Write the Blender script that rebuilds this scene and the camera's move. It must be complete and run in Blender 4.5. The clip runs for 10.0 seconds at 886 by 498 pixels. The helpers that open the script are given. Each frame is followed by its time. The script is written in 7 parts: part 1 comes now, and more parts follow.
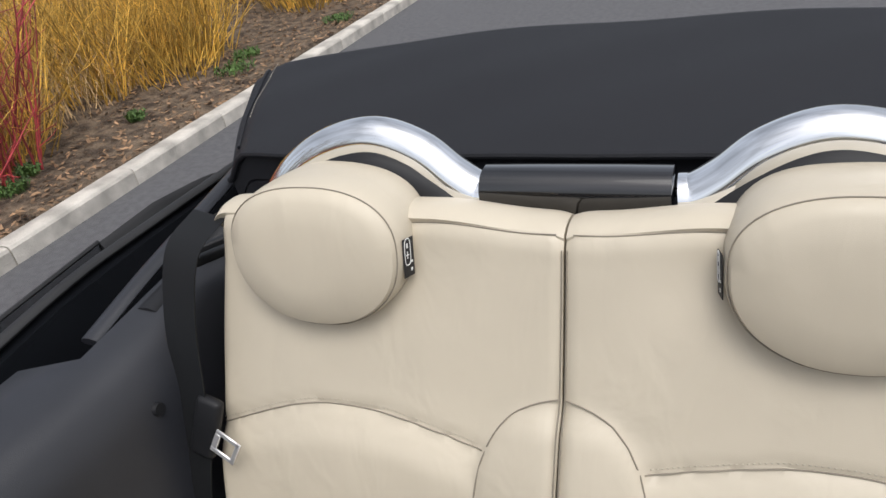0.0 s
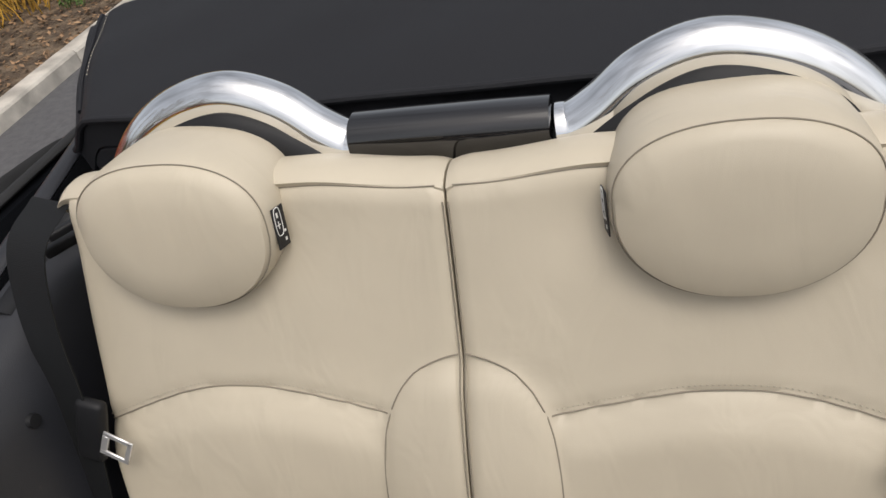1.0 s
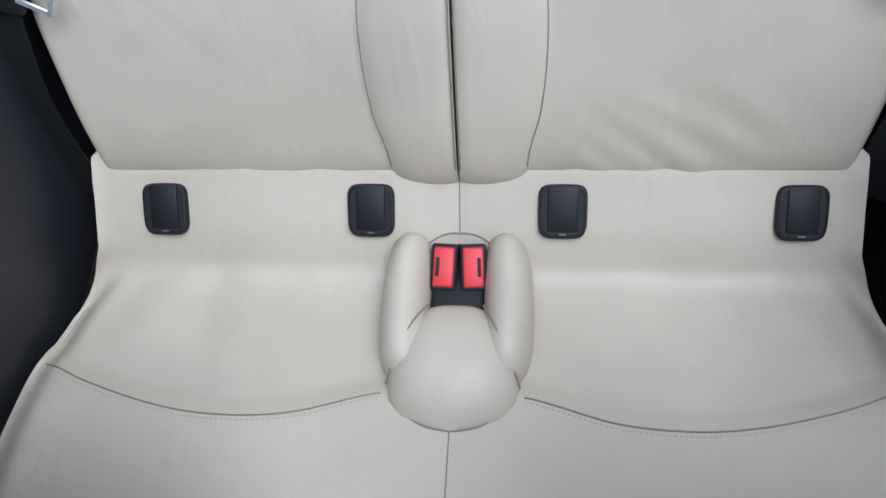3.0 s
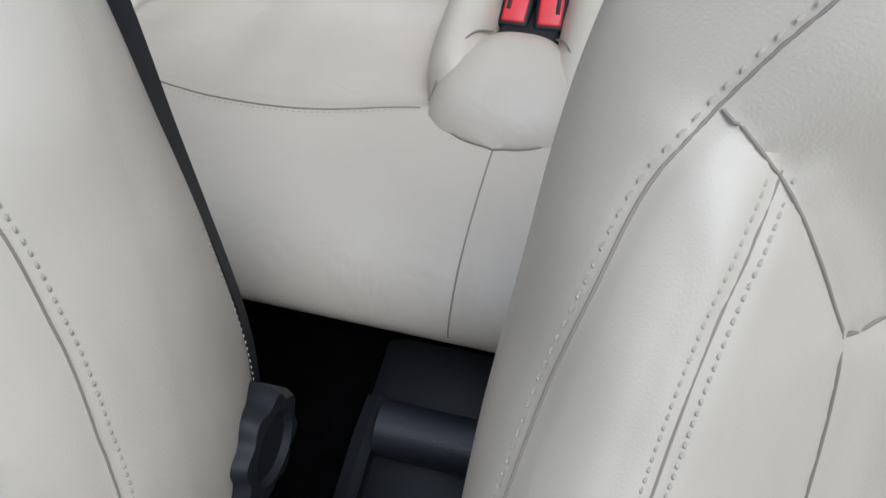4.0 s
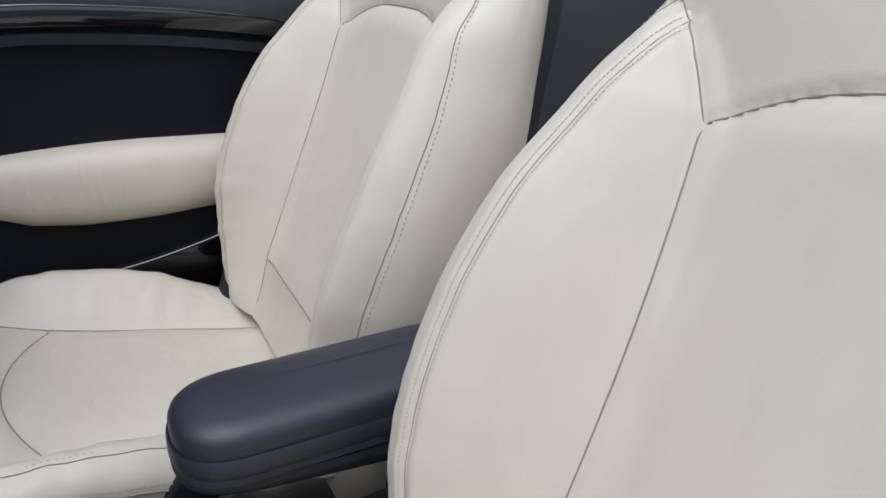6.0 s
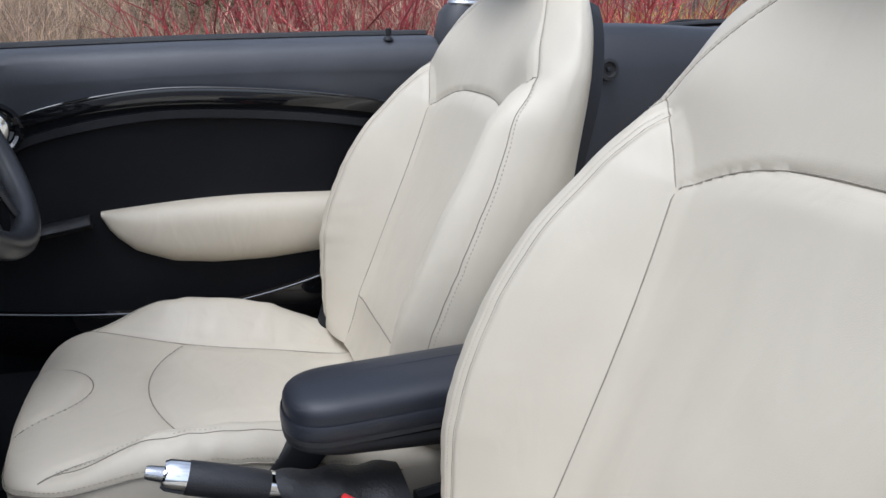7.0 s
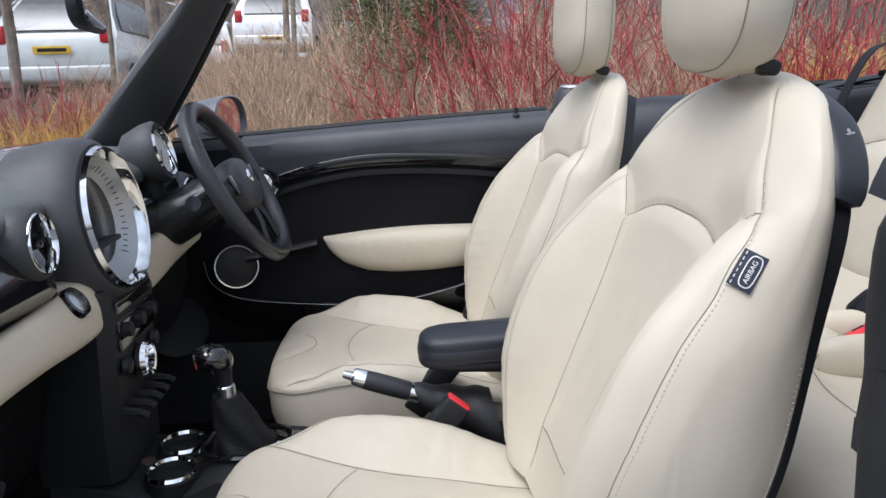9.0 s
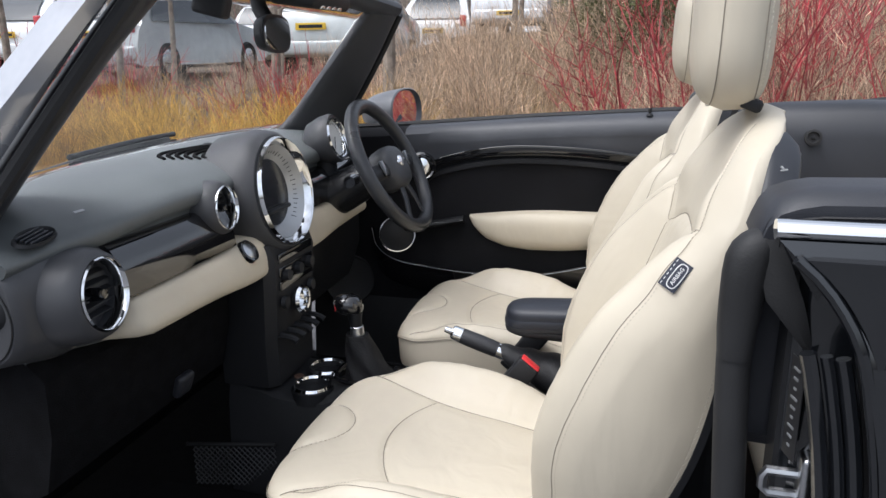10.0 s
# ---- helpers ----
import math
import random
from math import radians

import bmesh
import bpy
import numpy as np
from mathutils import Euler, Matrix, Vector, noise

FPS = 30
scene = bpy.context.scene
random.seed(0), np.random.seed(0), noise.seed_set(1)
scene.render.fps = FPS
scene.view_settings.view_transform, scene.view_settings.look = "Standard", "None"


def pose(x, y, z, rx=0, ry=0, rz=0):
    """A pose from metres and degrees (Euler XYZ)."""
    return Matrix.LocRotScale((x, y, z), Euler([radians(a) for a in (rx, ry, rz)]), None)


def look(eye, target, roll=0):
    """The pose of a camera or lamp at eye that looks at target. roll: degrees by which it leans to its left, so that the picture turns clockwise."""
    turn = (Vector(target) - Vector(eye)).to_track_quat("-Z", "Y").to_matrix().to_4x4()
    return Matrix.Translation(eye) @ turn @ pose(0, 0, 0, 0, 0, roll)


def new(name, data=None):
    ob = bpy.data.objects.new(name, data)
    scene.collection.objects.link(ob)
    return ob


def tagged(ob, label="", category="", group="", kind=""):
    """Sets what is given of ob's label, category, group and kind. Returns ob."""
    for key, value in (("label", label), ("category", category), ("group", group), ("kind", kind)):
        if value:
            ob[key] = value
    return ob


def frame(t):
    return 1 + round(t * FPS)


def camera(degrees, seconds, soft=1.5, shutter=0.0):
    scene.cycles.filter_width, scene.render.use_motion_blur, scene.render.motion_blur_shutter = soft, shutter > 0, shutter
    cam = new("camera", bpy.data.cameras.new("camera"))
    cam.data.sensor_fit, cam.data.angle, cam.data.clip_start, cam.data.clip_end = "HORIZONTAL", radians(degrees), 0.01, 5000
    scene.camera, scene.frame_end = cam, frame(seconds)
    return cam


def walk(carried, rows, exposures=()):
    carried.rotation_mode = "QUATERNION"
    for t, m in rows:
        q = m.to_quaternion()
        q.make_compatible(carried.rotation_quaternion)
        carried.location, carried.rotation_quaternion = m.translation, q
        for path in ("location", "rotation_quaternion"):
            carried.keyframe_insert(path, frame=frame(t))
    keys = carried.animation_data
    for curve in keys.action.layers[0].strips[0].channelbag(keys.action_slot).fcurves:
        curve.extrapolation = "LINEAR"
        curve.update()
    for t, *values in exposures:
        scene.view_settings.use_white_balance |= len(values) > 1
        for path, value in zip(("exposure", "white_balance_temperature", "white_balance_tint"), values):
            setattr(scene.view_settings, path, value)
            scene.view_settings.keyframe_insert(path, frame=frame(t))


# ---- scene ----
cam = camera(62.3, 10.0)
PATH = [
    (0, (-0.184, -0.253, 1.553), (0.564, -1.828, 0.572), -10.3),
    (0.5, (-0.199, -0.281, 1.587), (0.429, -1.839, 0.501), -12.3),
    (1, (-0.194, -0.34, 1.567), (0.311, -1.828, 0.331), -14.1),
    (1.5, (-0.175, -0.357, 1.512), (0.202, -1.773, 0.15), -12.5),
    (1.7, (-0.149, -0.356, 1.511), (0.153, -1.654, 0.02), -12.4),
    (2, (-0.109, -0.385, 1.531), (0.117, -1.454, -0.144), -11.6),
    (2.2, (-0.099, -0.368, 1.507), (0.112, -1.371, -0.21), -10.7),
    (3.3, (-0.075, -0.098, 1.291), (0.141, -1.132, -0.408), -8.4),
    (3.5, (-0.084, -0.05, 1.215), (0.153, -1.086, -0.479), -7.0),
    (3.8, (-0.096, 0.0, 1.146), (0.186, -1.033, -0.543), -4.9),
    (4, (-0.101, 0.042, 1.079), (0.269, -1.056, -0.551), -4.6),
    (4.5, (-0.165, 0.1, 0.955), (0.693, -1.036, -0.45), -3.0),
    (4.8, (-0.212, 0.146, 0.917), (0.897, -0.964, -0.323), 1.5),
    (5, (-0.257, 0.178, 0.914), (0.994, -0.935, -0.179), 3.7),
    (5.2, (-0.305, 0.2, 0.917), (1.038, -0.867, -0.111), 3.3),
    (5.5, (-0.382, 0.233, 0.924), (1.102, -0.742, 0.005), 2.6),
    (6, (-0.524, 0.248, 0.949), (1.14, -0.587, 0.22), 2.2),
    (6.2, (-0.585, 0.27, 0.958), (1.131, -0.515, 0.298), 2.3),
    (7.5, (-0.798, 0.297, 1.007), (1.057, -0.222, 0.469), 2.5),
    (8, (-0.964, 0.277, 1.046), (0.942, -0.027, 0.523), 1.4),
    (8.5, (-1.137, 0.245, 1.079), (0.791, 0.052, 0.583), -0.5),
    (9, (-1.273, 0.244, 1.076), (0.669, 0.134, 0.612), -1.0),
    (9.5, (-1.424, 0.23, 1.087), (0.516, 0.329, 0.612), -1.0),
    (10, (-1.509, -0.038, 1.158), (0.355, 0.458, 0.628), -0.6),
]
SKY, SUN = 0.16, 0.5
EXPO = [(0.0, -0.45, 6350, 10), (1.0, -0.7, 6700, 10), (1.5, -0.72, 7150, 10), (2.0, -0.7, 5600, 10), (3.5, -0.42, 5300, 10), (4.0, -0.6, 5380, 10), (4.5, -0.62, 5450, 10), (5.5, -0.52, 5500, 10), (6.2, -0.42, 5500, 10), (7.5, -0.26, 5560, 10), (9.0, -0.2, 5770, 10), (10.0, -0.06, 6020, 10)]
walk(cam, [(t, look(eye, target, roll)) for t, eye, target, roll in PATH], EXPO)

# ---- light ----
world = bpy.data.worlds.new("overcast_sky")
scene.world = world
world.use_nodes = True
wn = world.node_tree
sky = wn.nodes.new("ShaderNodeTexSky")
sky.sky_type, sky.sun_disc = "NISHITA", False
sky.sun_elevation, sky.sun_rotation = radians(64), radians(319)
sky.air_density, sky.dust_density, sky.ozone_density = 1.0, 6.0, 1.0
bw = wn.nodes.new("ShaderNodeHueSaturation")
bw.inputs["Saturation"].default_value = 0.35
clouds = wn.nodes.new("ShaderNodeTexNoise")
clouds.inputs["Scale"].default_value, clouds.inputs["Detail"].default_value = 2.6, 5.0
cramp = wn.nodes.new("ShaderNodeMapRange")
cramp.inputs["From Min"].default_value, cramp.inputs["From Max"].default_value = 0.3, 0.7
cramp.inputs["To Min"].default_value, cramp.inputs["To Max"].default_value = 0.72, 1.3
cmul = wn.nodes.new("ShaderNodeMix")
cmul.data_type, cmul.blend_type = "RGBA", "MULTIPLY"
cmul.inputs["Factor"].default_value = 1.0
wn.links.new(sky.outputs["Color"], bw.inputs["Color"])
wn.links.new(clouds.outputs["Fac"], cramp.inputs["Value"])
wn.links.new(bw.outputs["Color"], cmul.inputs["A"])
wn.links.new(cramp.outputs["Result"], cmul.inputs["B"])
coord, axes = wn.nodes.new("ShaderNodeTexCoord"), wn.nodes.new("ShaderNodeSeparateXYZ")
high = wn.nodes.new("ShaderNodeMapRange")
high.inputs["To Min"].default_value, high.inputs["To Max"].default_value = 1.72, 1.62
dome = wn.nodes.new("ShaderNodeMix")
dome.data_type, dome.blend_type = "RGBA", "MULTIPLY"
dome.inputs["Factor"].default_value = 1.0
wn.links.new(coord.outputs["Generated"], axes.inputs["Vector"])
wn.links.new(axes.outputs["Z"], high.inputs["Value"])
wn.links.new(cmul.outputs["Result"], dome.inputs["A"])
wn.links.new(high.outputs["Result"], dome.inputs["B"])
wn.links.new(dome.outputs["Result"], wn.nodes["Background"].inputs["Color"])
wn.nodes["Background"].inputs["Strength"].default_value = SKY
sun = new("sun", bpy.data.lights.new("sun", "SUN"))
sun.data.energy, sun.data.angle, sun.data.color = SUN, radians(50), (1.0, 0.96, 0.9)
sun.matrix_world = look((-1.9, 2.2, 6), (0, 0, 0))


# ---- materials ----
def mat(name, col, rough=0.5, metal=0.0, var=0.12, scale=6.0, fine=260.0, bump=0.15, dist=0.001, coat=0.0, col2=None, spread=(0.35, 0.65), rvar=0.08, spec=0.5, island=0.0, space="Object"):
    m = bpy.data.materials.new(name)
    m.use_nodes = True
    nt = m.node_tree
    p = nt.nodes["Principled BSDF"]
    add, link = nt.nodes.new, nt.links.new
    tc = add("ShaderNodeTexCoord")
    big = add("ShaderNodeTexNoise")
    big.inputs["Scale"].default_value, big.inputs["Detail"].default_value = scale, 4.0
    link(tc.outputs[space], big.inputs["Vector"])
    ramp = add("ShaderNodeMapRange")
    ramp.inputs["From Min"].default_value, ramp.inputs["From Max"].default_value = spread
    link(big.outputs["Fac"], ramp.inputs["Value"])
    mix = add("ShaderNodeMix")
    mix.data_type = "RGBA"
    a = tuple(max(0, c * (1 - var)) for c in col)
    b = col2 or tuple(min(1, c * (1 + var)) for c in col)
    mix.inputs["A"].default_value, mix.inputs["B"].default_value = (*a, 1), (*b, 1)
    link(ramp.outputs["Result"], mix.inputs["Factor"])
    out = mix.outputs["Result"]
    if island:
        geo = add("ShaderNodeNewGeometry")
        hue = add("ShaderNodeHueSaturation")
        vr = add("ShaderNodeMapRange")
        vr.inputs["To Min"].default_value, vr.inputs["To Max"].default_value = 1 - island, 1 + island
        link(geo.outputs["Random Per Island"], vr.inputs["Value"])
        link(vr.outputs["Result"], hue.inputs["Value"])
        link(out, hue.inputs["Color"])
        out = hue.outputs["Color"]
    link(out, p.inputs["Base Color"])
    small = add("ShaderNodeTexNoise")
    small.inputs["Scale"].default_value, small.inputs["Detail"].default_value = fine, 3.0
    link(tc.outputs[space], small.inputs["Vector"])
    rr = add("ShaderNodeMapRange")
    rr.inputs["To Min"].default_value, rr.inputs["To Max"].default_value = max(0.02, rough - rvar), min(1, rough + rvar)
    link(big.outputs["Fac"], rr.inputs["Value"])
    link(rr.outputs["Result"], p.inputs["Roughness"])
    if bump:
        bn = add("ShaderNodeBump")
        bn.inputs["Strength"].default_value, bn.inputs["Distance"].default_value = bump, dist
        link(small.outputs["Fac"], bn.inputs["Height"])
        link(bn.outputs["Normal"], p.inputs["Normal"])
    p.inputs["Metallic"].default_value = metal
    p.inputs["Coat Weight"].default_value = coat
    p.inputs["Coat Roughness"].default_value = 0.03
    p.inputs["Specular IOR Level"].default_value = spec
    return m


def leather(name, col, rough=0.42):
    """Cream hide: pebbled grain, soft creases, faint soiling."""
    m = mat(name, col, rough, var=0.05, scale=5, fine=700, bump=0.0, rvar=0.06, spec=0.4)
    nt = m.node_tree
    add, link = nt.nodes.new, nt.links.new
    tc = add("ShaderNodeTexCoord")
    vor = add("ShaderNodeTexVoronoi")
    vor.feature = "DISTANCE_TO_EDGE"
    vor.inputs["Scale"].default_value = 600
    crease = add("ShaderNodeTexNoise")
    crease.inputs["Scale"].default_value, crease.inputs["Detail"].default_value, crease.inputs["Distortion"].default_value = 16, 2.5, 0.8
    mp = add("ShaderNodeMapping")
    mp.inputs["Scale"].default_value = (1.0, 1.0, 0.35)
    link(tc.outputs["Object"], vor.inputs["Vector"])
    link(tc.outputs["Object"], mp.inputs["Vector"])
    link(mp.outputs["Vector"], crease.inputs["Vector"])
    b1, b2 = add("ShaderNodeBump"), add("ShaderNodeBump")
    b1.inputs["Strength"].default_value, b1.inputs["Distance"].default_value = 0.2, 0.0006
    b2.inputs["Strength"].default_value, b2.inputs["Distance"].default_value = 0.16, 0.02
    link(crease.outputs["Fac"], b2.inputs["Height"])
    link(vor.outputs["Distance"], b1.inputs["Height"])
    link(b2.outputs["Normal"], b1.inputs["Normal"])
    link(b1.outputs["Normal"], nt.nodes["Principled BSDF"].inputs["Normal"])
    return m


def glass(name, tint=(1, 1, 1), rough=0.0, ior=1.45):
    m = bpy.data.materials.new(name)
    m.use_nodes = True
    p = m.node_tree.nodes["Principled BSDF"]
    p.inputs["Base Color"].default_value = (*tint, 1)
    p.inputs["Transmission Weight"].default_value, p.inputs["Roughness"].default_value, p.inputs["IOR"].default_value = 1.0, rough, ior
    return m


CREAM = leather("cream_leather", (0.55, 0.492, 0.39))
CREAM_TRIM = leather("cream_trim", (0.54, 0.48, 0.375), 0.5)
# Seam tubes darker than the hide: the crease's shadow put into their colour.
SEAM_SHADE = mat("seam_shadow", (0.25, 0.22, 0.175), 0.8, bump=0)
THREAD = mat("grey_thread", (0.4, 0.365, 0.3), 0.8, bump=0.3, fine=900)
THREAD_L = mat("pale_thread", (0.47, 0.425, 0.34), 0.7, bump=0.3, fine=900)
DARK = mat("black_trim_plastic", (0.012, 0.0125, 0.0145), 0.55, spec=0.35, bump=0.35, fine=900, dist=0.0006, var=0.2, rvar=0.1)
DARKSOFT = mat("soft_black_dash_skin", (0.042, 0.043, 0.047), 0.48, bump=0.5, fine=700, dist=0.0008, var=0.15)
GREYTRIM = mat("charcoal_leatherette", (0.022, 0.0235, 0.029), 0.45, bump=0.4, fine=650, dist=0.0007, var=0.12)
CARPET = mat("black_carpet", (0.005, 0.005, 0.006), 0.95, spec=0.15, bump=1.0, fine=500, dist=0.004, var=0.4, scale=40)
GLOSS = mat("piano_black", (0.006, 0.006, 0.007), 0.06, bump=0, var=0.1, coat=1.0, rvar=0.02)
PAINT = mat("black_car_paint", (0.008, 0.009, 0.011), 0.12, bump=0, var=0.1, coat=1.0, rvar=0.03)
CHROME = mat("chrome", (0.88, 0.89, 0.9), 0.05, 1.0, var=0.03, bump=0, rvar=0.025)
SATIN = mat("satin_metal", (0.55, 0.56, 0.58), 0.28, 1.0, var=0.08, bump=0.1, fine=900)
RUBBER = mat("black_rubber", (0.015, 0.015, 0.016), 0.65, bump=0.4, fine=400, dist=0.001, var=0.25)
FABRIC = mat("black_roof_canvas", (0.014, 0.0145, 0.018), 0.6, spec=0.3, bump=0.9, fine=900, dist=0.0012, var=0.12, scale=3, col2=(0.016, 0.017, 0.021), spread=(0.3, 0.8))
WEB = mat("black_belt_webbing", (0.011, 0.012, 0.0135), 0.7, spec=0.25, bump=0.8, fine=700, dist=0.001)
RED = mat("red_button", (0.62, 0.03, 0.035), 0.4, bump=0.1, fine=500)
MIRROR = mat("mirror_silver", (0.7, 0.71, 0.72), 0.02, 1.0, var=0.02, bump=0, rvar=0.0)
# Pale grey puts the sky's reflection on the passenger-side pillar into its colour.
PILLAR = mat("pillar_sky_reflection", (0.42, 0.43, 0.46), 0.25, 0.3, var=0.15, scale=9, bump=0.1, fine=60, coat=0.6)
BLACKF = mat("black_door_fabric", (0.006, 0.006, 0.0075), 0.7, spec=0.2, bump=0.4, fine=700, dist=0.0006, var=0.25)
# Lighter dash skin: the sky's sheen on the top put into its colour.
DASHTOP = mat("sheen_dash_skin", (0.1, 0.109, 0.111), 0.42, bump=0.6, fine=600, dist=0.0008, var=0.15)
FLAP = mat("flap_black", (0.009, 0.0095, 0.0115), 0.5, spec=0.35, bump=0.3, fine=900)
GRILLE = mat("grille_black", (0.003, 0.003, 0.0035), 0.8, spec=0.1, bump=0)
DOORROLL = mat("soft_door_skin", (0.045, 0.047, 0.054), 0.42, bump=0.5, fine=700, dist=0.0008, var=0.15)
DULL = mat("dull_metal_line", (0.2, 0.2, 0.21), 0.4, 0.8, bump=0)
DASHCAP = mat("charcoal_dash_moulding", (0.055, 0.056, 0.061), 0.44, bump=0.4, fine=700, dist=0.0006, var=0.12)
WHITE = mat("white_print", (0.75, 0.75, 0.73), 0.6, bump=0, var=0.04)
SILVER = mat("silver_dial", (0.42, 0.43, 0.44), 0.35, 0.6, bump=0.05)
SCREEN = mat("dark_screen", (0.015, 0.016, 0.02), 0.18, bump=0, coat=0.4)
GLASS = glass("clear_glass", ior=1.18)
SMOKED = glass("smoked_glass", (0.2, 0.21, 0.22))
AMBER = mat("mirror_view", (0.9, 0.9, 0.9), 0.03, 1.0, bump=0, var=0.02, rvar=0.01)
ASPHALT = mat("asphalt", (0.115, 0.115, 0.121), 0.85, bump=1.0, fine=160, dist=0.01, var=0.14, scale=22, rvar=0.1)
CONCRETE = mat("kerb_concrete", (0.5, 0.47, 0.42), 0.85, bump=0.8, fine=90, dist=0.006, var=0.28, scale=5)
SOIL = mat("leaf_litter_soil", (0.11, 0.075, 0.05), 0.95, bump=1.0, fine=45, dist=0.04, var=0.5, scale=9, col2=(0.21, 0.155, 0.105))


# ---- building helpers ----
def part(name, bm, material, parent=None, label="", smooth=40):
    me = bpy.data.meshes.new(name)
    bmesh.ops.recalc_face_normals(bm, faces=bm.faces)
    bm.to_mesh(me)
    bm.free()
    me.materials.append(material)
    if smooth:
        me.polygons.foreach_set("use_smooth", [True] * len(me.polygons))
        me.set_sharp_from_angle(angle=radians(smooth))
    ob = new(name, me)
    if parent is not None:
        ob.parent = parent
    return tagged(ob, label, kind="stuff" if "stitching" in name or name == "sewn_edge" else "")


def thing(name, label, category, group="", kind=""):
    return tagged(new(name), label, category, group, kind)


def loft(rings, closed=True, caps=True, bm=None):
    bm = bm or bmesh.new()
    rows = [[bm.verts.new(p) for p in r] for r in rings]
    n = len(rows[0])
    for a, b in zip(rows, rows[1:]):
        for i in range(n if closed else n - 1):
            j = (i + 1) % n
            bm.faces.new((a[i], a[j], b[j], b[i]))
    if caps and closed:
        for r in (rows[0], rows[-1]):
            bm.faces.new(r)
    return bm


def spline(pts, n):
    """Catmull-Rom through pts, n points."""
    pts = [Vector(p) for p in pts]
    ext = [2 * pts[0] - pts[1], *pts, 2 * pts[-1] - pts[-2]]
    out = []
    for k in range(n):
        f = k / (n - 1) * (len(pts) - 1)
        i = min(int(f), len(pts) - 2)
        t = f - i
        a, b, c, d = ext[i : i + 4]
        out.append(0.5 * (2 * b + (c - a) * t + (2 * a - 5 * b + 4 * c - d) * t * t + (3 * b - a - 3 * c + d) * t**3))
    return out


def tube(path, r, n=8, closed=False, bm=None, flat=1.0, up=None, caps=True):
    """A tube along path; r a number or a function of 0..1; flat squeezes it along the second axis."""
    path = [Vector(p) for p in path]
    bm = bm or bmesh.new()
    rows, side = [], None
    m = len(path)
    for k, p in enumerate(path):
        a, b = path[k - 1] if k or closed else p, path[(k + 1) % m] if k < m - 1 or closed else p
        d = (b - a).normalized()
        if up is not None:
            side = d.cross(Vector(up)).normalized()
        elif side is None:
            side = d.cross(Vector((0, 0, 1)) if abs(d.z) < 0.9 else Vector((0, 1, 0))).normalized()
        else:
            side = (side - d * side.dot(d)).normalized()
        over = side.cross(d)
        rad = r(k / (m - 1)) if callable(r) else r
        rows.append([bm.verts.new(p + side * (math.cos(2 * math.pi * i / n) * rad) + over * (math.sin(2 * math.pi * i / n) * rad * flat)) for i in range(n)])
    for a, b in zip(rows, rows[1:] + (rows[:1] if closed else [])):
        for i in range(n):
            j = (i + 1) % n
            bm.faces.new((a[i], a[j], b[j], b[i]))
    if caps and not closed:
        bm.faces.new(rows[0]), bm.faces.new(rows[-1])
    return bm


def revolve(profile, n=32, bm=None, m=None):
    """Profile of (radius, height) turned about the z axis; m places it."""
    bm = bm or bmesh.new()
    m = m or Matrix()
    rows = []
    for r, z in profile:
        if r < 1e-5:
            rows.append([bm.verts.new(m @ Vector((0, 0, z)))])
        else:
            rows.append([bm.verts.new(m @ Vector((r * math.cos(2 * math.pi * i / n), r * math.sin(2 * math.pi * i / n), z))) for i in range(n)])
    for a, b in zip(rows, rows[1:]):
        for i in range(n):
            j = (i + 1) % n
            if len(a) == 1 and len(b) == 1:
                continue
            if len(a) == 1:
                bm.faces.new((a[0], b[i], b[j]))
            elif len(b) == 1:
                bm.faces.new((a[i], a[j], b[0]))
            else:
                bm.faces.new((a[i], a[j], b[j], b[i]))
    return bm


def rbox(sx, sy, sz, r=0.01, seg=3, m=None, bm=None):
    """A box with rounded edges, centred, placed by m."""
    b = bmesh.new()
    bmesh.ops.create_cube(b, size=1.0, matrix=Matrix.Diagonal((sx, sy, sz, 1)))
    r = min(r, 0.49 * min(sx, sy, sz))
    if r > 0:
        bmesh.ops.bevel(b, geom=b.edges[:], offset=r, segments=seg, affect="EDGES", profile=0.5)
    if m is not None:
        b.transform(m)
    if bm is None:
        return b
    me = bpy.data.meshes.new("join")
    b.to_mesh(me)
    b.free()
    bm.from_mesh(me)
    bpy.data.meshes.remove(me)
    return bm


def interp(x, table):
    xs, ys = zip(*table)
    return float(np.interp(x, xs, ys))


def smoothed(x, table):
    """Smooth curve through a table of (x, y)."""
    xs, ys = zip(*table)
    if x <= xs[0]:
        return ys[0]
    if x >= xs[-1]:
        return ys[-1]
    i = max(k for k in range(len(xs)) if xs[k] <= x)
    t = (x - xs[i]) / (xs[i + 1] - xs[i])

    def slope(k):
        lo, hi = max(k - 1, 0), min(k + 1, len(xs) - 1)
        return (ys[hi] - ys[lo]) / (xs[hi] - xs[lo])

    d = xs[i + 1] - xs[i]
    a, b, p, q = slope(i) * d, slope(i + 1) * d, ys[i], ys[i + 1]
    return (2 * t**3 - 3 * t**2 + 1) * p + (t**3 - 2 * t**2 + t) * a + (-2 * t**3 + 3 * t**2) * q + (t**3 - t**2) * b


